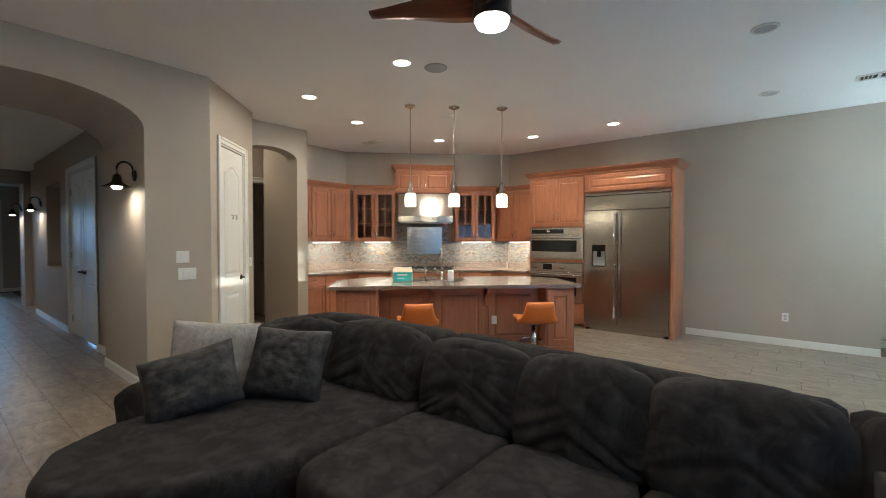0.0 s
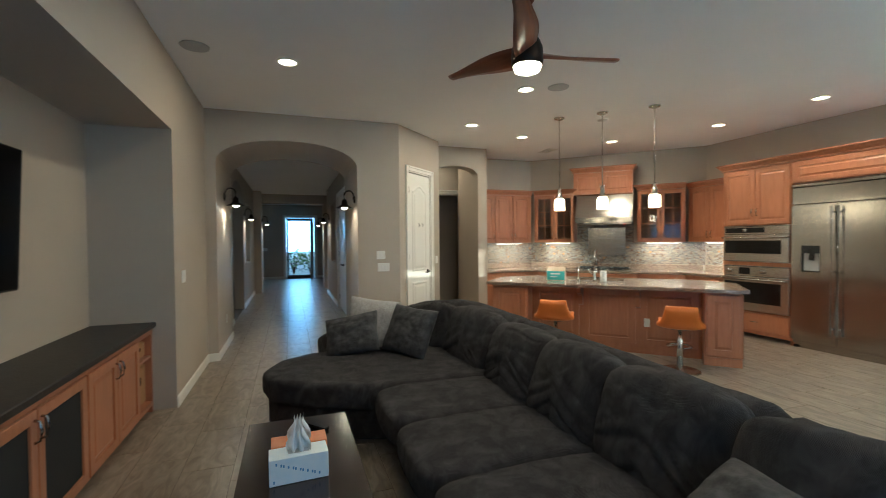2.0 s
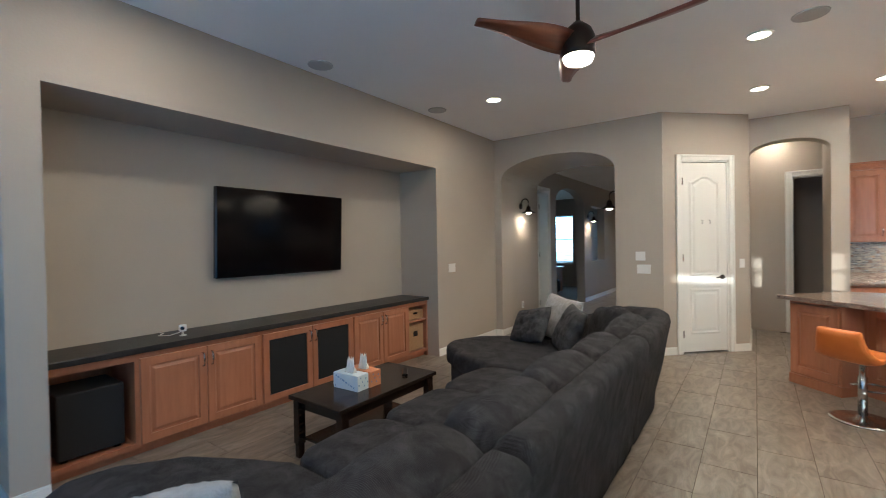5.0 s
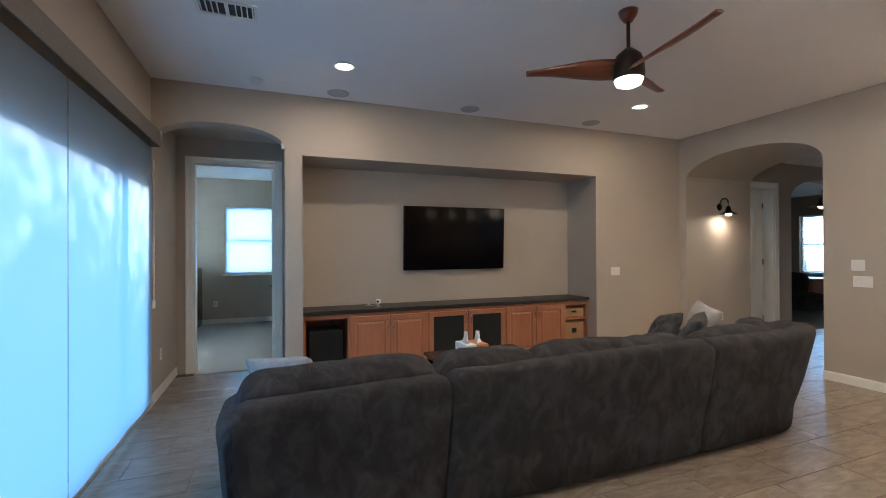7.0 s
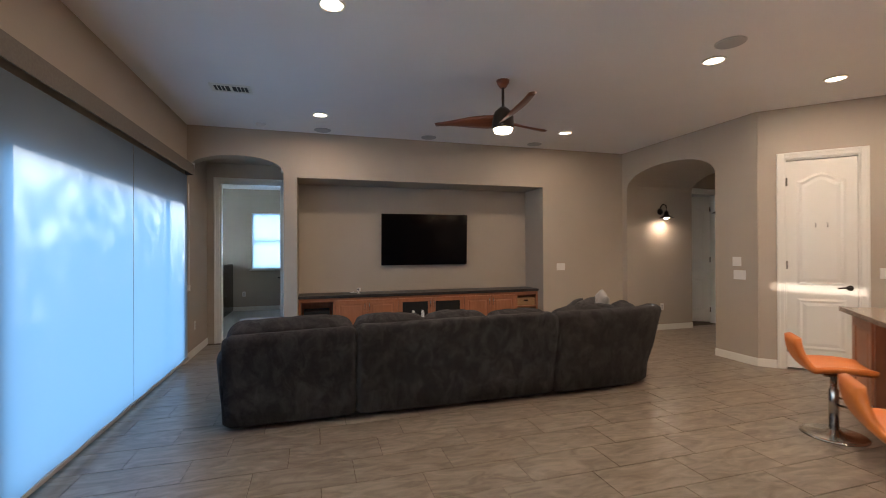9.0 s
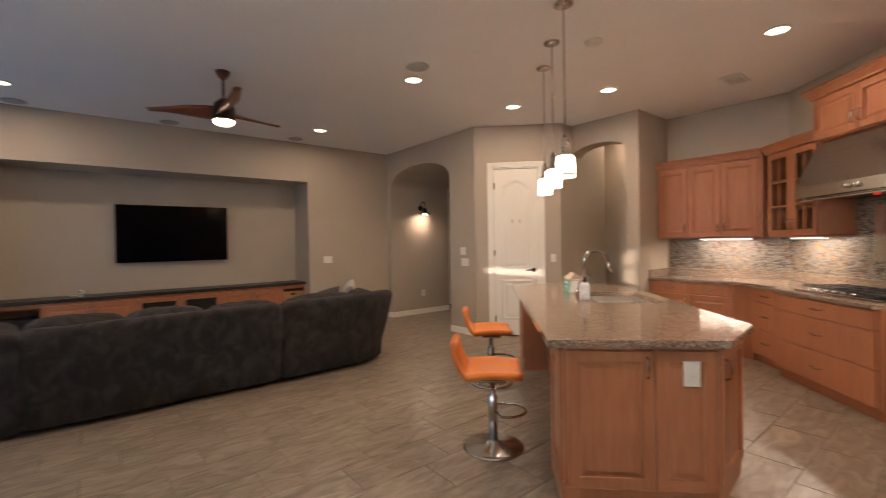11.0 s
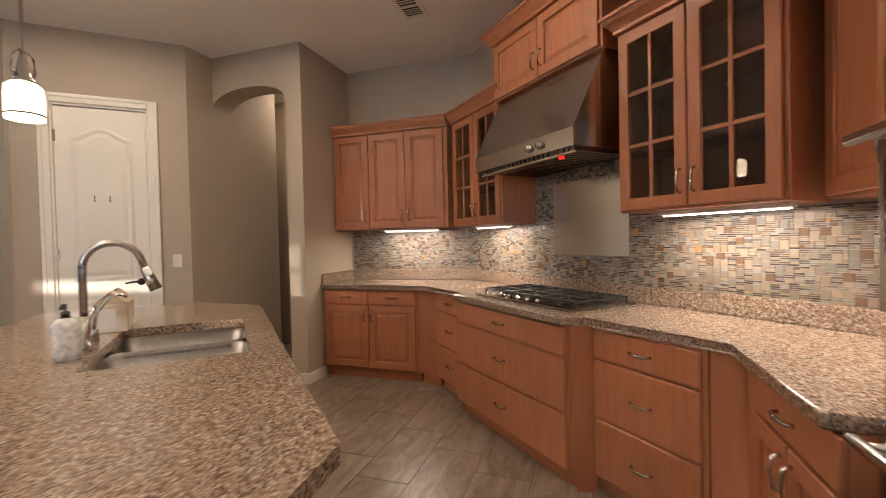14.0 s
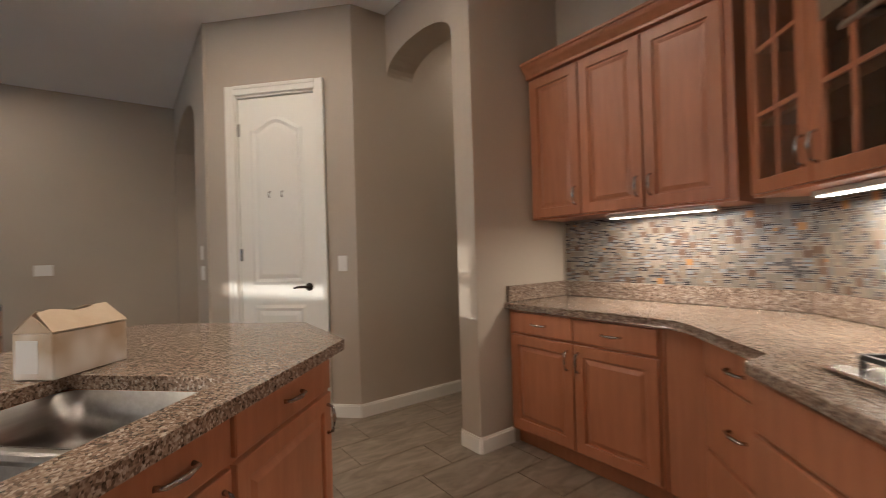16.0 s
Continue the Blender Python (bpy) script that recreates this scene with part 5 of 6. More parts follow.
lathe(bm, [(0.0, -0.03), (0.05, -0.03), (0.075, -0.015), (0.078, 0.0), (0.0, 0.0)], Matrix(), 24)
part("housing", bm, M_PLASTIC, sdt, smooth=True)


# ceiling fan
FX, FY = -1.10, 2.16
fan = thing("ceiling_fan", pose(FX, FY, H), "three-blade walnut ceiling fan with a lit globe", "ceiling fan")
bm = BM()
lathe(bm, [(0.0, -0.075), (0.03, -0.075), (0.06, -0.03), (0.068, 0.0), (0.0, 0.0)], Matrix(), 24)
part("canopy", bm, M_FAN, fan, "dark wood-toned canopy", smooth=True)
bm = BM()
tube(bm, [(0, 0, -0.07), (0, 0, -0.28)], 0.013, 10)
part("downrod", bm, M_BRONZE, fan)
bm = BM()
lathe(bm, [(0.0, -0.27), (0.03, -0.27), (0.085, -0.32), (0.105, -0.37), (0.11, -0.46), (0.105, -0.49), (0.0, -0.491)], Matrix(), 32)
part("motor_housing", bm, M_BRONZE, fan, smooth=True)
bm = BM()
lathe(bm, [(0.0, -0.545), (0.05, -0.54), (0.085, -0.525), (0.098, -0.492), (0.0, -0.4915)], Matrix(), 32)
part("light_globe", bm, M_LAMP, fan, "glowing opal globe", smooth=True)
area_lamp("fan_lamp", look((FX, FY, H - 0.56), (FX, FY + 0.0001, 0)), 9, 0.18, WARM)
bm = BM()
n = 16
rows = []
for i in range(n + 1):
    u = i / n
    r = 0.08 + 0.64 * u
    wd = 0.085 - 0.045 * u + 0.03 * math.sin(math.pi * min(1, u * 1.2)) * (1 - u)
    tw_ = radians(34 - 26 * u)
    c = 0.03 * math.sin(u * 2.2)
    rows.append([bm.verts.new((r, c + s * wd * math.cos(tw_) - h * math.sin(tw_), -0.41 + 0.03 * u + s * wd * math.sin(tw_) + h * math.cos(tw_))) for s, h in ((-1, 0), (-0.5, 0.012), (0.5, 0.012), (1, 0), (0.5, -0.012), (-0.5, -0.012))])
for a, b in zip(rows, rows[1:]):
    for i in range(6):
        bm.faces.new((a[i], a[(i + 1) % 6], b[(i + 1) % 6], b[i]))
bm.faces.new(rows[0])
bm.faces.new(rows[-1])
bmesh.ops.recalc_face_normals(bm, faces=bm.faces)
blade = mesh_of("blade", bm, M_FAN, True)
for a in (84, 204, 324):
    part("blade", blade, M_FAN, fan, "twisted walnut blade", pose(0, 0, 0, 0, 0, a))


# ---- television niche ----
M_SCREEN = mat("dark_screen", (0.002, 0.002, 0.003), 0.12)
M_SCREEN.node_tree.nodes["Principled BSDF"].inputs["Specular IOR Level"].default_value = 0.12
tv = thing("television", pose(-1.065, -0.985, 1.66, 0, 0, 180), "large black flat-screen television on the niche wall", "television")
TVM = pose(0, 0, 0, 2.5, 0, 0)
part("bezel", boxes((-0.75, 0.75, -0.03, 0.02, -0.43, 0.43), bevel=0.006), M_BLACK, tv, "", TVM)
part("screen", boxes((-0.738, 0.738, -0.034, -0.031, -0.415, 0.42)), M_SCREEN, tv, "dark switched-off screen", TVM)
part("wall_mount", boxes((-0.25, 0.25, 0.02, 0.065, -0.15, 0.15)), M_IRON, tv)

CT = 0.80
cab_m = pose(0.98, -0.585, 0, 0, 0, 180)
con = thing("media_console", cab_m, "long maple media cabinet built into the niche", "cabinet")
CW = 3.965
CD = 0.455
xs = [0, 0.52, 1.495, 2.60, 3.555, CW]
part("body", boxes((0, 0.03, 0, CD, 0, 0.755), (CW - 0.03, CW, 0, CD, 0, 0.755), (0.03, CW - 0.03, 0, CD, 0.06, 0.10), (0.03, CW - 0.03, CD - 0.02, CD, 0.10, 0.755), (0.03, CW - 0.03, 0, CD - 0.02, 0.70, 0.755), (0.03, CW - 0.03, 0.05, 0.07, 0, 0.06), *((x - 0.02, x + 0.02, 0, CD - 0.02, 0.10, 0.70) for x in xs[1:-1])), M_WOOD, con)
for a, b in ((xs[1], xs[2]), (xs[3], xs[4])):
    m0 = (a + b) / 2
    door_front(con, a + 0.012, m0 - 0.003, 0.085, 0.715, 1, 0.615)
    door_front(con, m0 + 0.003, b - 0.012, 0.085, 0.715, -1, 0.615)


def mesh_door(x0, x1, hs):
    st = 0.06
    bm = BM()
    ring_frame(bm, x0, x1, 0.085, 0.715, st, -0.02, 0)
    d = part("mesh_door", bm, M_WOOD, con)
    part("cloth", boxes((x0 + st, x1 - st, -0.008, -0.004, 0.085 + st, 0.715 - st)), M_MESH, d, "black speaker cloth")
    pull(d, x1 - 0.03 if hs > 0 else x0 + 0.03, 0.615)


mesh_door(xs[2] + 0.012, 2.0475 - 0.003, 1)
mesh_door(2.0475 + 0.003, xs[3] - 0.012, -1)
for z in (0.50,):
    part("shelf", boxes((xs[4] + 0.021, CW - 0.031, 0.01, CD - 0.021, z - 0.01, z + 0.01)), M_WOOD, con)
sw = thing("subwoofer", cab_m @ pose(0.26, 0.04, 0.101), "black subwoofer standing in the open console bay", "speaker")
part("cabinet", boxes((-0.19, 0.19, 0, 0.37, 0.02, 0.46), bevel=0.012, seg=2), M_MESH, sw)
for sx in (-0.15, 0.15):
    for yy in (0.05, 0.32):
        part("foot", boxes((sx - 0.02, sx + 0.02, yy - 0.02, yy + 0.02, 0, 0.02)), M_BLACK, sw)
for z, n in ((0.101, 0), (0.511, 1)):
    bk = thing("storage_basket", cab_m @ pose((xs[4] + CW) / 2, 0.05, z), "woven tan storage basket on a console shelf", "basket", "baskets in the console")
    hh = (0.34, 0.13)[n]
    part("basket", boxes((-0.18, 0.18, 0, 0.3, 0, hh), bevel=0.012), mat("woven_seagrass", (0.36, 0.2, 0.09), 0.8, scale=30, colour2=(0.5, 0.3, 0.15), bump=0.6, bump_scale=60, stretch=(1, 1, 4)), bk)
    part("grip", boxes((-0.04, 0.04, -0.006, -0.001, hh * 0.55, hh * 0.75)), M_ESPRESSO, bk, "dark grip slot")
bm = boxes((-2.988, 0.988, -1.048, -0.55, 0.757, CT), bevel=0.006)
tagged(new("console_top", mesh_of("console_top", bm, M_SLATE)), "dark matt stone slab on the media cabinet", "worktop")
wc = thing("security_camera", pose(0.08, -0.74, CT + 0.001, 0, 0, 150), "small white security camera with a trailing cable", "camera")
bm = BM()
lathe(bm, [(0.0, 0.0), (0.028, 0.0), (0.026, 0.006), (0.008, 0.01), (0.007, 0.04), (0.0, 0.041)], Matrix(), 16)
part("foot", bm, M_PLASTIC, wc, smooth=True)
part("head", boxes((-0.028, 0.028, -0.022, 0.022, 0.036, 0.09), bevel=0.012, seg=3), M_PLASTIC, wc)
bm = BM()
lathe(bm, [(0.0, 0.0), (0.015, 0.0), (0.012, 0.004), (0.0, 0.0045)], pose(0, -0.022, 0.063, 90), 16)
part("lens", bm, M_BLACK, wc)
bm = BM()
tube(bm, [(0, 0.02, 0.05), (-0.03, 0.05, 0.02), (-0.10, 0.03, 0.005), (-0.18, 0.06, 0.005), (-0.16, 0.16, 0.005), (-0.22, 0.26, 0.005)], 0.004, 6)
part("cable", bm, M_PLASTIC, wc, smooth=True)


# ---- sofa ----
def cushion(sx, sy, sz, puff=0.04, wob=0.012, seed=0, cuts=13, sharp=6.0, folds=0.0):
    """A soft stuffed block of about sx by sy by sz, its base at z = 0."""
    bm = BM()
    bmesh.ops.create_cube(bm, size=2.0)
    bmesh.ops.subdivide_edges(bm, edges=bm.edges[:], cuts=cuts, use_grid_fill=True)
    k = sharp
    off = Vector((seed * 7.3, seed * 3.1, seed * 5.7))
    for v in bm.verts:
        p = v.co
        ln = (abs(p.x) ** k + abs(p.y) ** k + abs(p.z) ** k) ** (1 / k)
        q = p / ln
        d = Vector((q.x * sx / 2, q.y * sy / 2, q.z * sz / 2))
        bul = (1 - q.x ** 2) * (1 - q.y ** 2) + (1 - q.x ** 2) * (1 - q.z ** 2) + (1 - q.y ** 2) * (1 - q.z ** 2)
        nn = Vector((q.x / sx, q.y / sy, q.z / sz)).normalized()
        w1 = -wob * 0.7 * max(0.0, 1 - abs(noise.noise(Vector((d.x * 5, d.y * 4, d.z * 9)) + off)) * 6) ** 2 + noise.noise(d * 3.5 + off) * wob * 1.3 + noise.noise(Vector((d.x * 11, d.y * 11, d.z * 5)) + off) * wob * 0.55
        low = max(0.0, 0.35 - q.z) * max(0.0, 1 - q.x ** 4)
        w1 -= folds * low * max(0.0, 1 - abs(noise.noise(Vector((d.x * 2.2 + d.z * 2.0 * (1 if d.x > 0 else -1), d.y * 3, d.z * 13 + abs(d.x) * 7)) + off)) * 4.5) ** 1.5
        v.co = d + nn * (puff * min(1.0, bul) + w1)
        v.co.z += sz / 2
    return bm


sofa = thing("sectional_sofa", pose(0, 0, 0), "large charcoal chenille sectional sofa with two curved chaise ends", "sofa")


def noised(bm, amp, seed, f=3.5):
    o = Vector((seed * 4.1, seed * 2.3, seed))
    bm.normal_update()
    mv = [(v, v.normal * (noise.noise(v.co * f + o) * amp + noise.noise(v.co * f * 3.1 + o) * amp * 0.5)) for v in bm.verts]
    for v, d in mv:
        v.co += d


def back_run(name, path, tops, flare, seed, thick=0.24):
    """An upholstered back or arm swept along a plan path; tops: its height at each point; it leans outward, to the path's left."""
    fine, ft, ff = [], [], []
    for i in range(len(path) - 1):
        n = max(2, int(math.dist(path[i], path[i + 1]) / 0.05))
        for k in range(n + (i == len(path) - 2)):
            u = k / n
            fine.append(Vector(path[i]).lerp(Vector(path[i + 1]), u))
            ft.append(tops[i] + (tops[i + 1] - tops[i]) * u)
            ff.append(flare[i] + (flare[i + 1] - flare[i]) * u)
    for _ in range(6):
        fine = [fine[0]] + [(fine[i - 1] + fine[i] * 2 + fine[i + 1]) / 4 for i in range(1, len(fine) - 1)] + [fine[-1]]
    bm = BM()
    rings = []
    for i, p in enumerate(fine):
        d = (fine[min(i + 1, len(fine) - 1)] - fine[max(i - 1, 0)]).normalized()
        nrm = Vector((-d.y, d.x))
        h, fl = ft[i], ff[i]
        prof = [(-thick, 0.05), (0.0, 0.05), (0.01, 0.2), (fl * 0.5, h * 0.5), (fl * 0.85, h * 0.8), (fl, h - 0.06), (fl - 0.012, h - 0.02), (fl - 0.05, h), (fl - 0.12, h), (fl - 0.16, h - 0.03), (-thick * 0.75, h * 0.6), (-thick, h * 0.3)]
        sq = 1.0 if 0 < i < len(fine) - 1 else 0.93
        cz = h / 2
        rings.append([bm.verts.new((p.x + nrm.x * o, p.y + nrm.y * o, cz + (z - cz) * sq)) for o, z in prof])
    for r0, r1 in zip(rings, rings[1:]):
        for k in range(len(r0)):
            bm.faces.new((r0[k], r0[(k + 1) % len(r0)], r1[(k + 1) % len(r0)], r1[k]))
    bm.faces.new(rings[0][::-1])
    bm.faces.new(rings[-1])
    bmesh.ops.recalc_face_normals(bm, faces=bm.faces)
    noised(bm, 0.007, seed)
    return part(name, bm, M_SOFA, sofa, smooth=True)


def soft_slab(name, pts, z0, z1, seed, r=0.05):
    """A seat cushion over a free plan outline, its edges rounded."""
    bm = BM()
    prism(bm, pts, z0, z1)
    bmesh.ops.bevel(bm, geom=bm.edges[:], offset=r, segments=4, affect="EDGES", profile=0.5)
    bmesh.ops.triangulate(bm, faces=[f for f in bm.faces if len(f.verts) > 4])
    bmesh.ops.subdivide_edges(bm, edges=[e for e in bm.edges if e.calc_length() > 0.12], cuts=4, use_grid_fill=True)
    noised(bm, 0.012, seed, 2.5)
    return part(name, bm, M_SOFA, sofa, smooth=True)


back_run("back_frame", [(-2.90, 0.86), (-3.02, 1.2), (-3.06, 1.6), (-2.99, 1.98), (-2.77, 2.25), (-2.5, 2.35), (-1.545, 2.36)], [0.58, 0.62, 0.72, 0.84, 0.87, 0.87, 0.865], [0.05, 0.07, 0.12, 0.16, 0.16, 0.14, 0.125], 1)
back_run("back_frame", [(-1.535, 2.36), (0.395, 2.36)], [0.865, 0.84], [0.125, 0.125], 2)
back_run("back_frame", [(0.405, 2.36), (1.45, 2.36)], [0.83, 0.80], [0.125, 0.115], 3)
back_run("arm", [(1.46, 2.33), (1.50, 2.2), (1.53, 1.9), (1.53, 1.5), (1.47, 1.15)], [0.62, 0.62, 0.60, 0.57, 0.52], [0.03, 0.04, 0.05, 0.05, 0.04], 6)
CHAISE_W = [(-1.545, 2.12), (-1.545, 1.22), (-1.72, 0.78), (-1.98, 0.44), (-2.25, 0.36), (-2.55, 0.48), (-2.72, 0.80), (-2.78, 1.3), (-2.72, 1.8), (-2.5, 2.12)]
CHAISE_E = [(0.405, 2.12), (1.25, 2.12), (1.40, 1.8), (1.42, 1.1), (1.36, 0.70), (1.15, 0.50), (0.92, 0.50), (0.68, 0.70), (0.50, 1.0), (0.405, 1.22)]
soft_slab("seat_cushion", CHAISE_W, 0.27, 0.465, 4)
soft_slab("seat_cushion", CHAISE_E, 0.27, 0.46, 5)
for poly in (CHAISE_W, CHAISE_E):
    bm = BM()
    cx, cy = sum(p[0] for p in poly) / len(poly), sum(p[1] for p in poly) / len(poly)
    prism(bm, [(cx + (x - cx) * 0.93, cy + (y - cy) * 0.93) for x, y in poly], 0.05, 0.275)
    part("seat_frame", bm, M_SOFA, sofa)
part("seat_frame", boxes((-1.535, 0.395, 1.28, 2.2, 0.05, 0.30), bevel=0.03, seg=2), M_SOFA, sofa)
for cx, sd in ((-1.215, 2), (-0.57, 3), (0.075, 4)):
    part("seat_cushion", cushion(0.645, 0.96, 0.2, 0.02, 0.010, sd), M_SOFA, sofa, "", pose(cx, 1.62, 0.27), True)
for w, cx, cy, sd, rz in ((0.90, -2.06, 2.09, 11, 2), (0.66, -1.215, 2.10, 12, 2), (0.66, -0.57, 2.10, 13, -1), (0.66, 0.075, 2.10, 14, 1), (1.02, 0.93, 2.10, 15, 0)):
    part("back_cushion", cushion(w - 0.02, 0.25, 0.485 if sd == 15 else 0.475, 0.05, 0.010 if sd == 15 else 0.013, sd, 33, 8.0 if sd == 15 else 5.0, 0.05), M_SOFA, sofa, "", pose(cx, cy, 0.395, -19 + 2 * math.sin(sd), 0, rz), True)
part("back_cushion", cushion(0.6, 0.2, 0.40, 0.04, 0.024, 16, 15), M_SOFA, sofa, "", pose(-2.62, 1.92, 0.44, -14, 0, 42), True)
for x in (-2.45, -1.62, -1.45, 0.3, 0.5, 1.3):
    for y in (1.4, 2.15):
        part("foot", boxes((x - 0.03, x + 0.03, y - 0.03, y + 0.03, 0, 0.06)), M_ESPRESSO, sofa)
for x in (-2.3, -2.0, 0.9, 1.15):
    part("foot", boxes((x - 0.03, x + 0.03, 0.64, 0.70, 0, 0.06)), M_ESPRESSO, sofa)


def pillow(m, sx, sz, mater, label, seed, ribs=0):
    t = thing("throw_pillow", m, label, "pillow", "throw pillows on the sofa")
    bm = BM()
    bmesh.ops.create_grid(bm, x_segments=30, y_segments=30, size=1.0)
    bot = bmesh.ops.duplicate(bm, geom=bm.faces[:] + bm.verts[:] + bm.edges[:])
    lower = {g for g in bot["geom"] if isinstance(g, bmesh.types.BMVert)}
    o = Vector((seed * 3.3, 0, 0))
    for v in bm.verts:
        u, w = v.co.x, v.co.y
        th = (max(0.0, (1 - u ** 4) * (1 - w ** 4))) ** 0.6 * 0.085
        th += noise.noise(Vector((u * 2.2, w * 2.2, 0)) + o) * 0.02 * (1 - u * u) * (1 - w * w)
        th -= 0.012 * max(0.0, 1 - abs(noise.noise(Vector((u * 1.6 + w, w * 2.6 - u * 0.7, 3)) + o)) * 5) ** 1.5 * (1 - u ** 4) * (1 - w ** 4) * (0 if ribs else 1)
        if ribs:
            th += 0.004 * math.sin(u * ribs) * (1 - u ** 6) * (1 - w ** 6)
        pin = 1 - 0.06 * (1 - abs(u * w))
        v.co = Vector((u * sx / 2 * pin, (-1 if v in lower else 1) * th, sz / 2 + w * sz / 2 * pin))
    bmesh.ops.remove_doubles(bm, verts=bm.verts, dist=0.0004)
    bmesh.ops.recalc_face_normals(bm, faces=bm.faces)
    part("cover", bm, mater, t, smooth=True)


pillow(pose(-2.74, 1.30, 0.47, -20, 6, 60), 0.54, 0.48, M_KNIT, "pale grey ribbed knit pillow on the chaise", 1, 60)
pillow(pose(-2.44, 1.12, 0.47, -32, -12, 66), 0.52, 0.40, M_PILLOW, "dark grey velvet pillow leaning on the knit pillow", 2)
pillow(pose(-2.29, 1.54, 0.47, -26, 3, 34), 0.52, 0.46, M_PILLOW, "crushed grey velvet pillow against the sofa back", 3)
pillow(pose(1.12, 1.64, 0.485, -26, 6, -42), 0.50, 0.40, M_KNIT, "pale grey knit pillow lying on the chaise", 4, 60)
pillow(pose(0.62, 1.72, 0.49, -55, 0, -8), 0.46, 0.42, M_PILLOW, "dark patterned pillow slumped on the sofa", 5)

# coffee table
ctb = thing("coffee_table", pose(-0.66, 0.635, 0), "dark espresso wood coffee table with a lower shelf", "table")
part("tabletop", boxes((-0.52, 0.52, -0.275, 0.275, 0.425, 0.455), bevel=0.006, seg=2), M_ESPRESSO, ctb)
part("apron", boxes((-0.46, 0.46, -0.23, -0.21, 0.35, 0.424), (-0.46, 0.46, 0.21, 0.23, 0.35, 0.424), (-0.46, -0.44, -0.21, 0.21, 0.35, 0.424), (0.44, 0.46, -0.21, 0.21, 0.35, 0.424)), M_ESPRESSO, ctb)
part("shelf", boxes((-0.44, 0.44, -0.21, 0.21, 0.12, 0.14), bevel=0.004), M_ESPRESSO, ctb)
for sx in (-1, 1):
    for sy in (-1, 1):
        bm = BM()
        for z0, z1, w in ((0, 0.1, 0.024), (0.1, 0.424, 0.03)):
            box(bm, sx * 0.46 - w, sx * 0.46 + w, sy * 0.23 - w, sy * 0.23 + w, z0, z1, bevel=0.004)
        part("leg", bm, M_ESPRESSO, ctb)


M_DROP = mat("blue_print", (0.10, 0.25, 0.42), 0.5)


def tissue(m, w, mater, label):
    t = thing("tissue_box", m, label, "tissue box", "tissue boxes")
    part("box", boxes((-w / 2, w / 2, -0.057, 0.057, 0, 0.115), bevel=0.002), mater, t)
    part("opening", boxes((-0.045, 0.045, -0.02, 0.02, 0.1152, 0.1165)), M_GREYPL, t, "clear film opening")
    bm = BM()
    n = 10
    rows = []
    for j in range(7):
        rows.append([bm.verts.new(((-0.5 + i / n) * (0.10 - 0.008 * j + 0.02 * math.sin(j)), 0.03 * math.sin(i * 1.7 + j * 0.6) * (1 - j / 9), 0.117 + 0.017 * j + 0.02 * math.sin(i * 2.1) * j / 6)) for i in range(n + 1)])
    for a, b in zip(rows, rows[1:]):
        for i in range(n):
            bm.faces.new((a[i], a[i + 1], b[i + 1], b[i]))
    part("tissue", bm, M_PLASTIC, t, "crumpled white tissue", smooth=True)
    bm = BM()
    for k in range(13):
        x, z = -w / 2 + 0.02 + (w - 0.04) * ((k * 0.381) % 1.0), 0.018 + 0.08 * ((k * 0.618) % 1.0)
        for y0, y1 in ((-0.0582, -0.0572), (0.0572, 0.0582)):
            box(bm, x - 0.0035, x + 0.0035, y0, y1, z - 0.006, z + 0.006)
    for k in range(6):
        y, z = -0.045 + 0.018 * k, 0.02 + 0.08 * ((k * 0.618 + 0.3) % 1.0)
        for x0, x1 in ((-w / 2 - 0.0012, -w / 2 - 0.0002), (w / 2 + 0.0002, w / 2 + 0.0012)):
            box(bm, x0, x1, y - 0.0035, y + 0.0035, z - 0.006, z + 0.006)
    part("printed_drops", bm, M_DROP, t, "small blue printed drops")
    return t


tissue(pose(-0.50, 0.62, 0.456, 0, 0, 93), 0.25, mat("printed_tissue_card", (0.74, 0.77, 0.77), 0.5, scale=18, colour2=(0.66, 0.73, 0.76)), "white tissue box with a pale blue speckled print")
tissue(pose(-0.625, 0.625, 0.456, 0, 0, 92), 0.25, mat("orange_tissue_card", (0.62, 0.2, 0.08), 0.5, scale=20, colour2=(0.7, 0.28, 0.12)), "orange cube tissue box beside the speckled one")
rc = thing("remote_control", pose(-1.0, 0.72, 0.456, 0, 0, 40), "black remote control on the coffee table", "remote")
part("body", boxes((-0.09, 0.09, -0.022, 0.022, 0, 0.02), bevel=0.006), M_BLACK, rc)


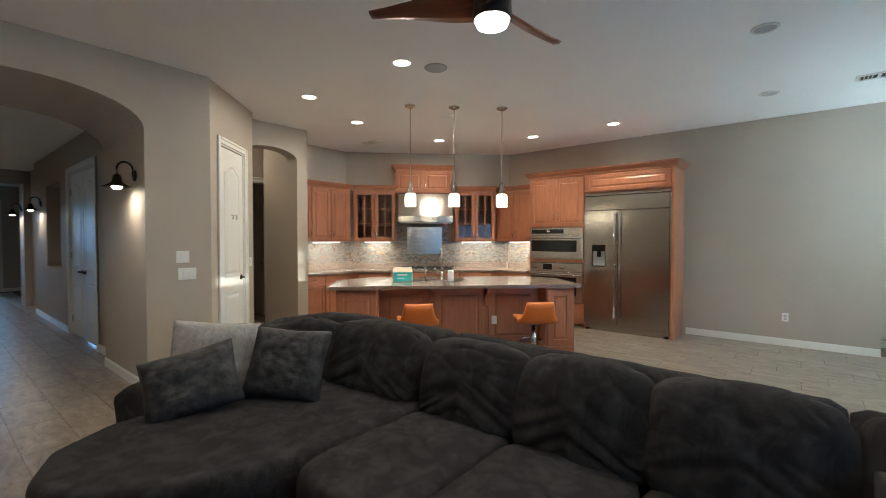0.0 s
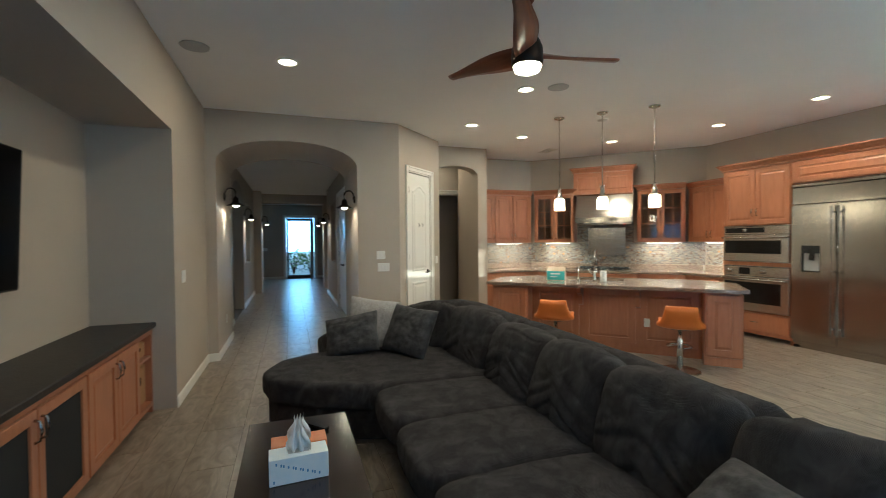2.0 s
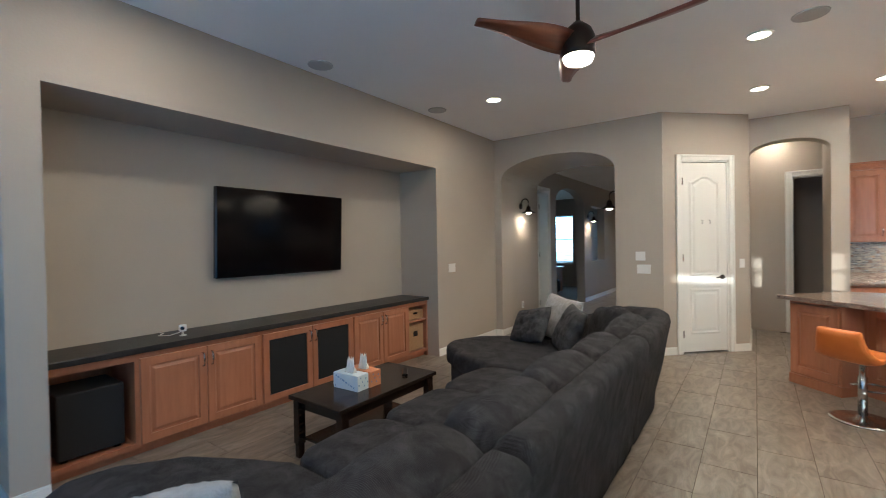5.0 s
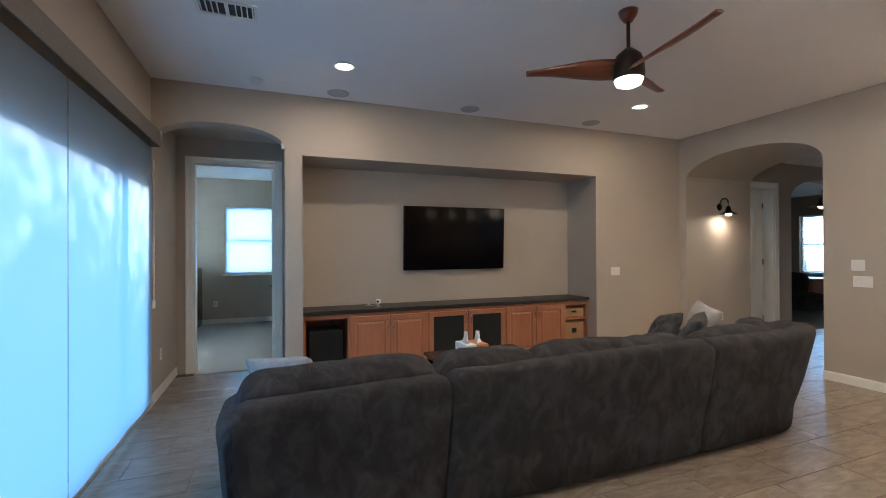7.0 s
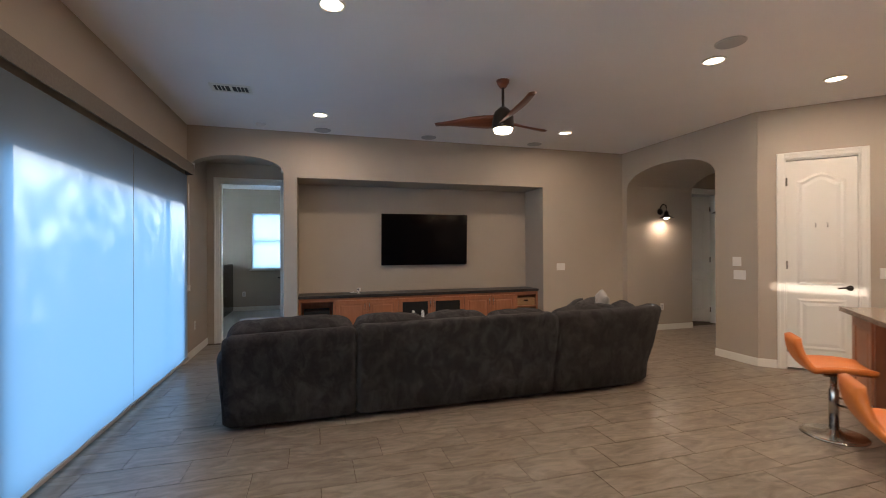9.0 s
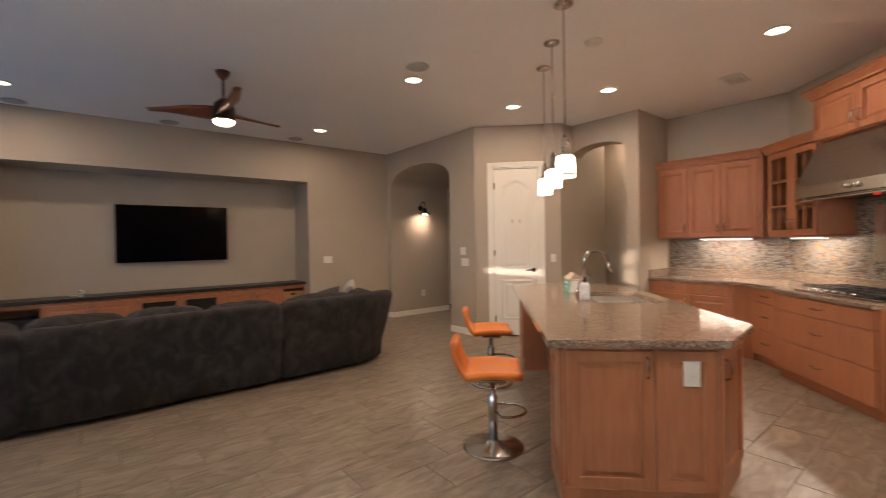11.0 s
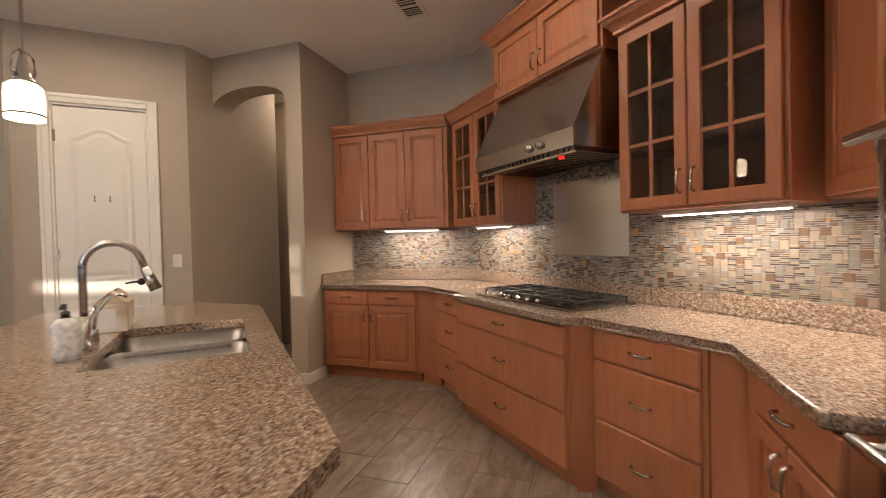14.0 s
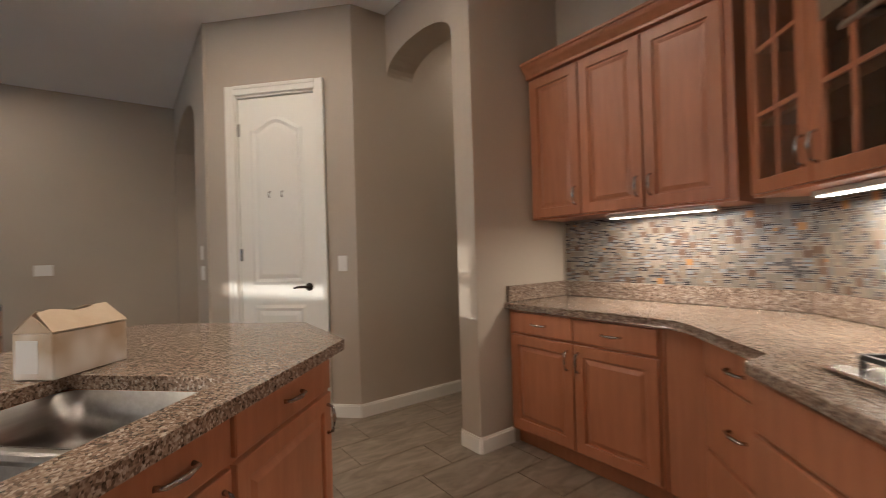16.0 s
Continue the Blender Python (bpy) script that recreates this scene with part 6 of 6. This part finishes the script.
# ---- sconces ----
def sconce(m):
    """A barn-style wall lamp; the wall is local y = 0, the lamp before it at -y."""
    t = thing("wall_sconce", m, "dark bronze gooseneck wall sconce, lit downward", "wall lamp", "hall sconces")
    bm = BM()
    lathe(bm, [(0.0, 0.0), (0.058, 0.0), (0.055, 0.014), (0.025, 0.022), (0.0, 0.024)], pose(0, 0, 0, 90), 20)
    part("back_plate", bm, M_BRONZE, t, smooth=True)
    bm = BM()
    tube(bm, [(0, -0.02, 0)] + [Vector((0, -0.02, 0.03))] + arc((0, -0.085, 0.06), 0.065, 0, 180, 12, (0, 1, 0), (0, 0, 1)) + [Vector((0, -0.15, 0.0))], 0.010, 8)
    part("arm", bm, M_BRONZE, t, smooth=True)
    bm = BM()
    lathe(bm, [(0.02, 0.0), (0.035, -0.02), (0.042, -0.07), (0.075, -0.10), (0.125, -0.125), (0.121, -0.127), (0.07, -0.105), (0.035, -0.075), (0.018, -0.02)], pose(0, -0.15, 0.0), 26)
    part("shade", bm, M_BRONZE, t, "flared metal shade", smooth=True)
    bm = BM()
    lathe(bm, [(0.0, -0.15), (0.03, -0.145), (0.045, -0.12), (0.03, -0.095), (0.0, -0.09)], pose(0, -0.15, 0.0), 18)
    part("bulb", bm, M_LAMP, t, "glowing bulb", smooth=True)
    p = m @ pose(0, -0.15, -0.16)
    area_lamp("sconce_lamp", look(tuple(p.translation), tuple(p.translation + Vector((0.0001, 0, -1)))), SCONCE_W, 0.09, WARM)


sconce(pose(-5.32, -0.28, 2.16, 0, 0, 180))
sconce(pose(-4.88, 1.5, 2.12))
sconce(pose(-9.5, -0.4, 2.16, 0, 0, 180))
sconce(pose(-12.6, -0.2, 2.16, 0, 0, 180))
sconce(pose(-10.9, 1.63, 2.16))
sconce(pose(-13.3, 1.63, 2.16))

# ---- sliding door and roller shades ----
sl = thing("window_1", pose(2.5, 1.6, 0), "wide aluminium sliding glass door behind roller shades", "window", "", "structure")
for y0, y1 in ((-1.75, -1.0), (-1.0, 1.75)):
    part("frame", boxes((-0.03, 0.03, y0, y0 + 0.06, 0, 2.45), (-0.03, 0.03, y1 - 0.06, y1, 0, 2.45), (-0.03, 0.03, y0 + 0.06, y1 - 0.06, 0, 0.07), (-0.03, 0.03, y0 + 0.06, y1 - 0.06, 2.39, 2.45)), M_BRONZE, sl)
    g = part("pane", boxes((-0.004, 0.004, y0 + 0.06, y1 - 0.06, 0.07, 2.39)), M_GLASS, sl)
    g.visible_shadow = False


def roller_shade(y0, y1, label):
    t = thing("roller_shade", pose(2.36, y0, 0), label, "roller shade", "roller shades")
    bm = BM()
    n, k = 24, 14
    w = y1 - y0
    rows = []
    for j in range(k + 1):
        z = 0.085 + 2.395 * j / k
        rows.append([bm.verts.new((0.006 * math.sin(i * 0.8 + 0.3) * (1 - j / k) ** 2, w * i / n, z)) for i in range(n + 1)])
    for a, b in zip(rows, rows[1:]):
        for i in range(n):
            bm.faces.new((a[i], a[i + 1], b[i + 1], b[i]))
    part("cloth", bm, M_SHADE, t, "backlit pale blue-grey shade cloth", smooth=True)
    part("hem_bar", boxes((-0.012, 0.012, 0.002, w - 0.002, 0.055, 0.087), bevel=0.004), M_GREYPL, t)


roller_shade(-0.24, 1.523, "lowered grey roller shade glowing with daylight")
roller_shade(1.535, 3.38, "lowered grey roller shade glowing with daylight")
area_lamp("sliding_door_daylight", look((2.44, 1.6, 1.06), (0, 1.6, 1.06)), SHADE_W, 3.4, (0.22, 0.58, 1.0), 1.95)
va = thing("shade_valance", pose(2.30, -0.30, 2.5), "long taupe fabric-covered shade valance", "valance")
part("front_board", boxes((-0.005, 0.008, 0, 3.75, 0, 0.14), (0.008, 0.098, 0, 3.75, 0.128, 0.14), (0.008, 0.098, 0, 0.012, 0, 0.128)), mat("valance_cloth", (0.16, 0.14, 0.125), 0.8, scale=60, colour2=(0.19, 0.17, 0.15)), va)
ch = thing("shade_chain", pose(2.38, -0.42, 0.9), "thin white beaded pull chain in a wall holder", "chain")
bm = BM()
tube(bm, [(0, 0, 1.5), (0, 0.0, 0.1), (0, 0.02, 0.06), (0, 0.04, 0.1), (0, 0.03, 1.5)], 0.003, 6)
part("chain", bm, M_PLASTIC, ch)
part("holder", boxes((-0.012, 0.02, 0.0, 0.04, 0.04, 0.12), bevel=0.004), M_PLASTIC, ch)


# ---- wall plates ----
def plate(m, w, h, kind, label):
    """A wall plate; the wall is local y = 0."""
    t = thing("wall_plate", m, label, "switch" if kind == "switch" else "outlet")
    part("plate", boxes((-w / 2, w / 2, -0.007, 0, -h / 2, h / 2), bevel=0.002), M_PLASTIC, t)
    n = max(1, round(w / 0.05) - 1)
    for k in range(n):
        x = (k - (n - 1) / 2) * 0.046
        if kind == "switch":
            part("rocker", boxes((x - 0.016, x + 0.016, -0.011, -0.0072, -0.033, 0.033), bevel=0.001), M_PLASTIC, t)
        else:
            for z in (-0.02, 0.02):
                part("socket", boxes((x - 0.016, x + 0.016, -0.009, -0.0072, z - 0.014, z + 0.014)), M_GREYPL, t)


plate(pose(-4.6, 1.82, 1.31, 0, 0, 90), 0.12, 0.12, "switch", "white double switch plate on the taupe wall")
plate(pose(-4.6, 1.86, 1.135, 0, 0, 90), 0.17, 0.12, "switch", "white triple switch plate on the taupe wall")
plate(pose(-3.33, -0.4, 1.18, 0, 0, 180), 0.16, 0.12, "switch", "white triple switch plate beside the niche")
plate(PM @ pose(1.15, 0, 1.19), 0.075, 0.12, "switch", "white single switch plate beside the pantry door")
plate(pose(0.10, 7.80, 0.40), 0.075, 0.12, "outlet", "white outlet on the bare wall")
plate(pose(2.4, -0.75, 0.42, 0, 0, -90), 0.075, 0.12, "outlet", "white outlet below the shade chain")
plate(pose(-5.35, -0.28, 0.42, 0, 0, 180), 0.075, 0.12, "outlet", "white outlet inside the hall portal")
plate(pose(-3.80, 7.788, 1.18), 0.075, 0.12, "outlet", "white outlet in the mosaic backsplash")
plate(pose(2.42, -5.4, 0.42, 0, 0, 180), 0.075, 0.12, "outlet", "white outlet on the bedroom wall")
plate(pose(-17.2, -0.35, 1.2, 0, 0, 90), 0.16, 0.12, "switch", "white switch plate beside the front door")
th = thing("thermostat", pose(-6.45, 1.63, 1.5), "small white thermostat with a dark display", "thermostat")
part("body", boxes((-0.06, 0.06, -0.02, 0, -0.04, 0.04), bevel=0.006), M_PLASTIC, th)
part("display", boxes((-0.035, 0.035, -0.0225, -0.0205, -0.01, 0.022)), M_BLACK, th)
for nm, mm in (("motion_detector", pose(2.38, -0.5, 2.68, 0, 0, -90)), ("door_sensor", pose(1.178, -0.46, 2.66, 0, 0, 180))):
    t = thing("alarm_sensor", mm, "small white alarm sensor on the wall", "sensor")
    part("case", boxes((-0.03, 0.03, -0.045, 0, -0.06, 0.06), bevel=0.01, seg=2), M_PLASTIC, t)

# ---- study and bedroom seen through openings ----
def window(name, m, w, h, label, blinds):
    t = thing(name, m, label, "window", "", "structure")
    part("frame", boxes((0, 0.05, -0.03, 0.03, 0, h), (w - 0.05, w, -0.03, 0.03, 0, h), (0.05, w - 0.05, -0.03, 0.03, 0, 0.05), (0.05, w - 0.05, -0.03, 0.03, h - 0.05, h), (0.05, w - 0.05, -0.025, 0.025, h / 2 - 0.025, h / 2 + 0.025)), M_WHITE, t)
    g = part("pane", boxes((0.05, w - 0.05, -0.003, 0.003, 0.05, h - 0.05)), M_GLASS, t)
    g.visible_shadow = False
    part("sill", boxes((-0.04, w + 0.04, -0.16, -0.03, -0.03, 0.0), bevel=0.004), M_WHITE, t)
    if blinds:
        n = int(h / 0.05)
        me = mesh_of("blind_slat", boxes((0.06, w - 0.06, -0.024, 0.024, -0.0015, 0.0015)), M_WHITE)
        for k in range(n):
            part("blind_slat", me, M_WHITE, t, "", pose(0, -0.07, 0.03 + k * 0.05, 25, 0, 0))
    else:
        c = part("shade_cloth", boxes((0.02, w - 0.02, -0.062, -0.06, 0.03, h - 0.01)), M_SHADE, t, "lowered pale shade")


window("window_2", pose(2.25, -5.5, 1.02, 0, 0, 180), 0.95, 1.4, "bedroom window with a lowered pale shade", False)
window("window_3", pose(-13.1, -3.5, 0.78, 0, 0, 90), 1.5, 1.67, "study window with white horizontal blinds", True)
area_lamp("bedroom_daylight", look((1.78, -5.56, 1.72), (1.78, 0, 1.7)), 26, 0.9, (0.6, 0.8, 1.0), 1.35)
area_lamp("study_daylight", look((-13.2, -2.75, 1.6), (-8, -2.75, 1.2)), 18, 1.4, (0.6, 0.8, 1.0), 1.5)
# unseen window and lamp, added only to brighten the bedroom
window("window_5", pose(5.3, -2.6, 0.8, 0, 0, -90), 2.0, 1.5, "unseen bedroom side window with a pale shade, added for fill light", False)
area_lamp("bedroom_side_daylight", look((5.42, -3.6, 1.55), (0, -3.6, 1.2)), 1250, 1.9, (1.0, 0.95, 0.88), 1.4)
bed = thing("bed", pose(3.36, -4.4, 0.012), "bed with a tall dark headboard and pale bedding", "bed")
part("headboard", boxes((-0.7, -0.6, -1.0, 1.0, 0, 1.15), bevel=0.02), M_ESPRESSO, bed, "dark headboard")
part("base", boxes((-0.6, 1.0, -0.95, 0.95, 0.0, 0.3), bevel=0.02), M_ESPRESSO, bed)
part("mattress", cushion(1.6, 1.9, 0.28, 0.02, 0.006, 31), M_PLASTIC, bed, "pale bedding", pose(0.2, 0, 0.3), True)
desk = thing("desk", pose(-11.2, -2.6, 0, 0, 0, 80), "reddish wooden desk in the study", "desk")
part("desktop", boxes((-0.8, 0.8, -0.4, 0.4, 0.73, 0.77), bevel=0.006), M_WOOD, desk)
for x in (-0.74, 0.5):
    part("pedestal", boxes((x, x + 0.24, -0.36, 0.36, 0.0, 0.73), bevel=0.006), M_WOOD, desk)
chr_ = thing("armchair", pose(-10.4, -1.9, 0, 0, 0, 70), "dark upholstered chair beside the desk", "chair")
part("seat", cushion(0.6, 0.6, 0.4, 0.02, 0.01, 41), M_SOFA, chr_, "", pose(0, 0, 0.05), True)
part("backrest", cushion(0.6, 0.16, 0.5, 0.03, 0.01, 42), M_SOFA, chr_, "", pose(0, -0.26, 0.42), True)

# unseen nook window, added to pass a sun stripe under its shades
nk = thing("window_4", pose(2.5, 5.2, 1.40), "unseen nook window added to let in fill light and a sun stripe", "window", "", "structure")
part("frame", boxes((-0.03, 0.03, 0.0, 0.05, 0.12, 1.0), (-0.03, 0.03, 3.05, 3.1, 0, 1.0), (-0.03, 0.03, 0.05, 3.05, 0.96, 1.0), (-0.03, 0.03, 2.75, 3.05, 0.30, 0.34)), M_WHITE, nk)
part("shade_cloth", boxes((-0.09, -0.088, 0.0, 2.75, 0.22, 1.0)), M_SHADE, nk, "pale shade cloth")
part("shade_cloth", boxes((-0.09, -0.088, 2.76, 3.1, 0.55, 1.0)), M_SHADE, nk, "pale shade cloth")
# fill lamp behind the added window; brightens the island end
area_lamp("nook_daylight", look((2.46, 6.75, 2.05), (0, 6.75, 1.9)), 215, 3.0, (1.0, 0.90, 0.74), 0.7)


# ---- trees on the east side, which dapple the shades ----
def tree(m, h, r, seed):
    random.seed(seed)
    t = thing("desert_tree", m, "slender garden tree with sparse feathery leaves", "tree", "garden trees")
    bm = BM()
    top = Vector((0.2, 0.1, h * 0.5))
    tube(bm, [(0, 0, 0), (0.05, 0.03, h * 0.25), tuple(top)], [0.14, 0.11, 0.08], 8)
    tips = []
    for k in range(14):
        a = k * 2.4
        e = random.uniform(0.3, 1.0)
        s = Vector((0.05, 0.03, h * (0.25 + 0.018 * k)))
        d = Vector((math.cos(a) * r * e, math.sin(a) * r * e, h * random.uniform(0.15, 0.5)))
        mid = s + d * 0.5 + Vector((0, 0, 0.1 * h))
        tube(bm, [tuple(s), tuple(mid), tuple(s + d)], [0.05, 0.03, 0.01], 6)
        tips += [mid, s + d, s + d * 0.8]
    part("trunk", bm, M_ESPRESSO, t)
    bm = BM()
    for p in tips:
        for k in range(70):
            q = p + Vector((random.gauss(0, 0.32), random.gauss(0, 0.32), random.gauss(0, 0.28)))
            rot = Euler((random.uniform(0, 6), random.uniform(0, 6), 0)).to_matrix()
            s = random.uniform(0.04, 0.09)
            bm.faces.new([bm.verts.new(q + rot @ Vector(v) * s) for v in ((-1, 0, 0), (0, -0.4, 0.1), (1, 0, 0), (0, 0.4, 0.1))])
    part("crown", bm, mat("feathery_leaf", (0.06, 0.10, 0.035), 0.6, scale=4, colour2=(0.09, 0.14, 0.05)), t)


tree(pose(13.2, 6.4, -0.14), 3.3, 1.1, 5)
tree(pose(14.6, 8.6, -0.14), 3.5, 1.2, 6)
tree(pose(13.8, 9.9, -0.14), 3.2, 1.0, 7)
# unseen wall, added to keep sun off the lower part of the shades
bm = boxes((16.0, 16.2, -12, 30, -0.14, 2.1))
structure("garden_wall", bm, mat("block_wall", (0.35, 0.29, 0.23), 0.9, scale=6, colour2=(0.42, 0.35, 0.28), bump=0.3, bump_scale=20), "unseen tan garden wall added to shade the lower roller shades", "wall")

# ---- mosaic backsplash: small glass and stone tiles ----


def mosaic_mat(name, per_object, pal):
    m = bpy.data.materials.new(name)
    m.use_nodes = True
    t = m.node_tree
    b = t.nodes["Principled BSDF"]
    b.inputs["Roughness"].default_value = 0.2
    src = t.nodes.new("ShaderNodeObjectInfo").outputs["Random"] if per_object else t.nodes.new("ShaderNodeNewGeometry").outputs["Random Per Island"]
    r = t.nodes.new("ShaderNodeValToRGB")
    r.color_ramp.interpolation = "CONSTANT"
    e = r.color_ramp.elements
    e[0].position, e[0].color = 0.0, (*pal[0][1], 1)
    e[1].position, e[1].color = pal[1][0], (*pal[1][1], 1)
    for p, c in pal[2:]:
        k = e.new(p)
        k.color = (*c, 1)
    t.links.new(src, r.inputs[0])
    t.links.new(r.outputs[0], b.inputs["Base Color"])
    return m


STONE = [(0.0, (0.25, 0.195, 0.15)), (0.28, (0.22, 0.187, 0.155)), (0.5, (0.29, 0.245, 0.195)), (0.68, (0.20, 0.185, 0.17)), (0.8, (0.15, 0.095, 0.065)), (0.965, (0.40, 0.20, 0.08))]
STRIP = [(0.0, (0.09, 0.08, 0.075)), (0.25, (0.16, 0.11, 0.08)), (0.45, (0.19, 0.18, 0.165)), (0.62, (0.30, 0.24, 0.185)), (0.80, (0.045, 0.04, 0.04)), (0.92, (0.24, 0.26, 0.27))]
M_SQ_A, M_SQ_B = mosaic_mat("mosaic_stone", True, STONE), mosaic_mat("mosaic_stone_field", False, STONE)
M_ST_A, M_ST_B = mosaic_mat("mosaic_glass", True, STRIP), mosaic_mat("mosaic_glass_field", False, STRIP)
M_MGROUT = mat("mosaic_grout", (0.30, 0.265, 0.225), 0.9, scale=60, colour2=(0.36, 0.32, 0.275))
random.seed(12)


def mosaic_cells(w, h):
    """Rectangles of an irregular mosaic: squares, pairs and thin strips on a grid of 19 mm."""
    g = 0.019
    nx, nz = int(w / g), int(h / g)
    used, out = set(), []
    for j in range(nz):
        for i in range(nx):
            if (i, j) in used:
                continue
            k = random.random()
            two = i + 1 < nx and j + 1 < nz and not {(i + 1, j), (i, j + 1), (i + 1, j + 1)} & used
            wide = i + 1 < nx and (i + 1, j) not in used
            if k < 0.22 and two:
                used |= {(i, j), (i + 1, j), (i, j + 1), (i + 1, j + 1)}
                out.append((i * g, j * g, 2 * g, 2 * g))
            elif k < 0.88 and wide:
                used |= {(i, j), (i + 1, j)}
                out.append((i * g, j * g, 2 * g, g / 2))
                out.append((i * g, j * g + g / 2, 2 * g, g / 2))
            else:
                used.add((i, j))
                out.append((i * g, j * g, g, g))
    return out


def mosaic(name, m, w, h, single, skip=None):
    t = thing(name, m, "mosaic backsplash of small brown, grey and tan tiles", "backsplash", "", "structure")
    part("grout_bed", boxes((0, w, -0.004, 0, 0, h)), M_MGROUT, t)
    shared, left = {}, single
    fields = {True: ([], []), False: ([], [])}
    for x, z, a, b in mosaic_cells(w, h):
        if skip and skip[0] < x + a / 2 < skip[1] and skip[2] < z + b / 2 < skip[3]:
            continue
        key, square = (round(a, 4), round(b, 4)), abs(a - b) < 0.001
        if left > 0:
            if key not in shared:
                shared[key] = mesh_of("mosaic_tile", boxes((0.0012, a - 0.0012, -0.0085, -0.003, 0.0012, b - 0.0012)), M_SQ_A if square else M_ST_A)
            part("mosaic_tile", shared[key], M_SQ_A, t, "", pose(x, 0, z))
            left -= 1
        else:
            verts, faces = fields[square]
            n = len(verts)
            x0, x1, z0, z1 = x + 0.0012, x + a - 0.0012, z + 0.0012, z + b - 0.0012
            verts += [(x0, -0.0085, z0), (x1, -0.0085, z0), (x1, -0.0085, z1), (x0, -0.0085, z1), (x0, -0.003, z0), (x1, -0.003, z0), (x1, -0.003, z1), (x0, -0.003, z1)]
            faces += [(n, n + 1, n + 2, n + 3), (n, n + 4, n + 5, n + 1), (n + 1, n + 5, n + 6, n + 2), (n + 2, n + 6, n + 7, n + 3), (n + 3, n + 7, n + 4, n)]
    for square, (verts, faces) in fields.items():
        if verts:
            me = bpy.data.meshes.new("mosaic_field")
            me.from_pydata(verts, [], faces)
            me.materials.append(M_SQ_B if square else M_ST_B)
            f = new("mosaic_field", me)
            f.parent = t
            tagged(f, "dense field of small mosaic tiles", "", "", "stuff")


mosaic("backsplash_1", pose(-6.646, 4.09, 1.022, 0, 0, 90), 1.415, 0.425, 0)
mosaic("backsplash_2", diag(0.006, 0.004) @ pose(0, 0, 1.022), 3.24, 0.425, 300, (1.194, 1.854, 0.19, 0.7))
mosaic("backsplash_3", diag(0.97, 0.004) @ pose(0, 0, 1.449), 1.07, 0.39, 0, (0.23, 0.89, 0, 0.27))
mosaic("backsplash_4", pose(-4.34, 7.796, 1.022), 0.78, 0.425, 0)

# ---- floor tiles: 0.65 by 0.32 m in a running bond along x ----
TW, TH, GAP = 0.652, 0.318, 0.005


def inside(x, y):
    if -7.3 < x < -6.05 and y > 2.4:
        return y < 4.1 or (y < 7.85 and x > -6.7 and y - x < 12.3)
    if -17.2 < x < -6.05:
        return -0.4 < y + 0.15 and y < 1.75
    if x > 1.05:
        return -1.5 < y < 9.2 if x < 2.66 else False
    if y < -0.4:
        return (x > 1.0 and y > -1.6) or (y > -1.05 and -3.2 < x < 1.2)
    if x < -4.6 and y < 1.5:
        return True
    return y < 7.85 and x > -6.7 and y - x < 12.3


tile_me = mesh_of("floor_tile", boxes((GAP / 2, TW - GAP / 2, GAP / 2, TH - GAP / 2, -0.004, 0.0)), M_TILE)
verts, faces, singles = [], [], 0
for j in range(-6, 32):
    for i in range(-30, 6):
        x, y = i * TW + 0.217 * (j % 3) + 0.275, j * TH - 0.10
        if not inside(x + TW / 2, y + TH / 2):
            continue
        near = (-6.2 < x < -1.2 and 3.3 < y < 7.2) or (-3.2 < x < 2.2 and 2.4 < y < 7.0)
        if near and singles < 300:
            part("floor_tile", tile_me, M_TILE, floor, "", Matrix.Translation((x, y, 0)))
            singles += 1
        else:
            n = len(verts)
            x0, x1, y0, y1 = x + GAP / 2, x + TW - GAP / 2, y + GAP / 2, y + TH - GAP / 2
            verts += [(x0, y0, 0), (x1, y0, 0), (x1, y1, 0), (x0, y1, 0), (x0, y0, -0.004), (x1, y0, -0.004), (x1, y1, -0.004), (x0, y1, -0.004)]
            faces += [(n, n + 1, n + 2, n + 3), (n, n + 4, n + 5, n + 1), (n + 1, n + 5, n + 6, n + 2), (n + 2, n + 6, n + 7, n + 3), (n + 3, n + 7, n + 4, n)]
me = bpy.data.meshes.new("tile_field")
me.from_pydata(verts, [], faces)
me.materials.append(M_TILE)
f = new("tile_field", me)
f.parent = floor
tagged(f, "further rows of tan floor tiles", "", "", "stuff")
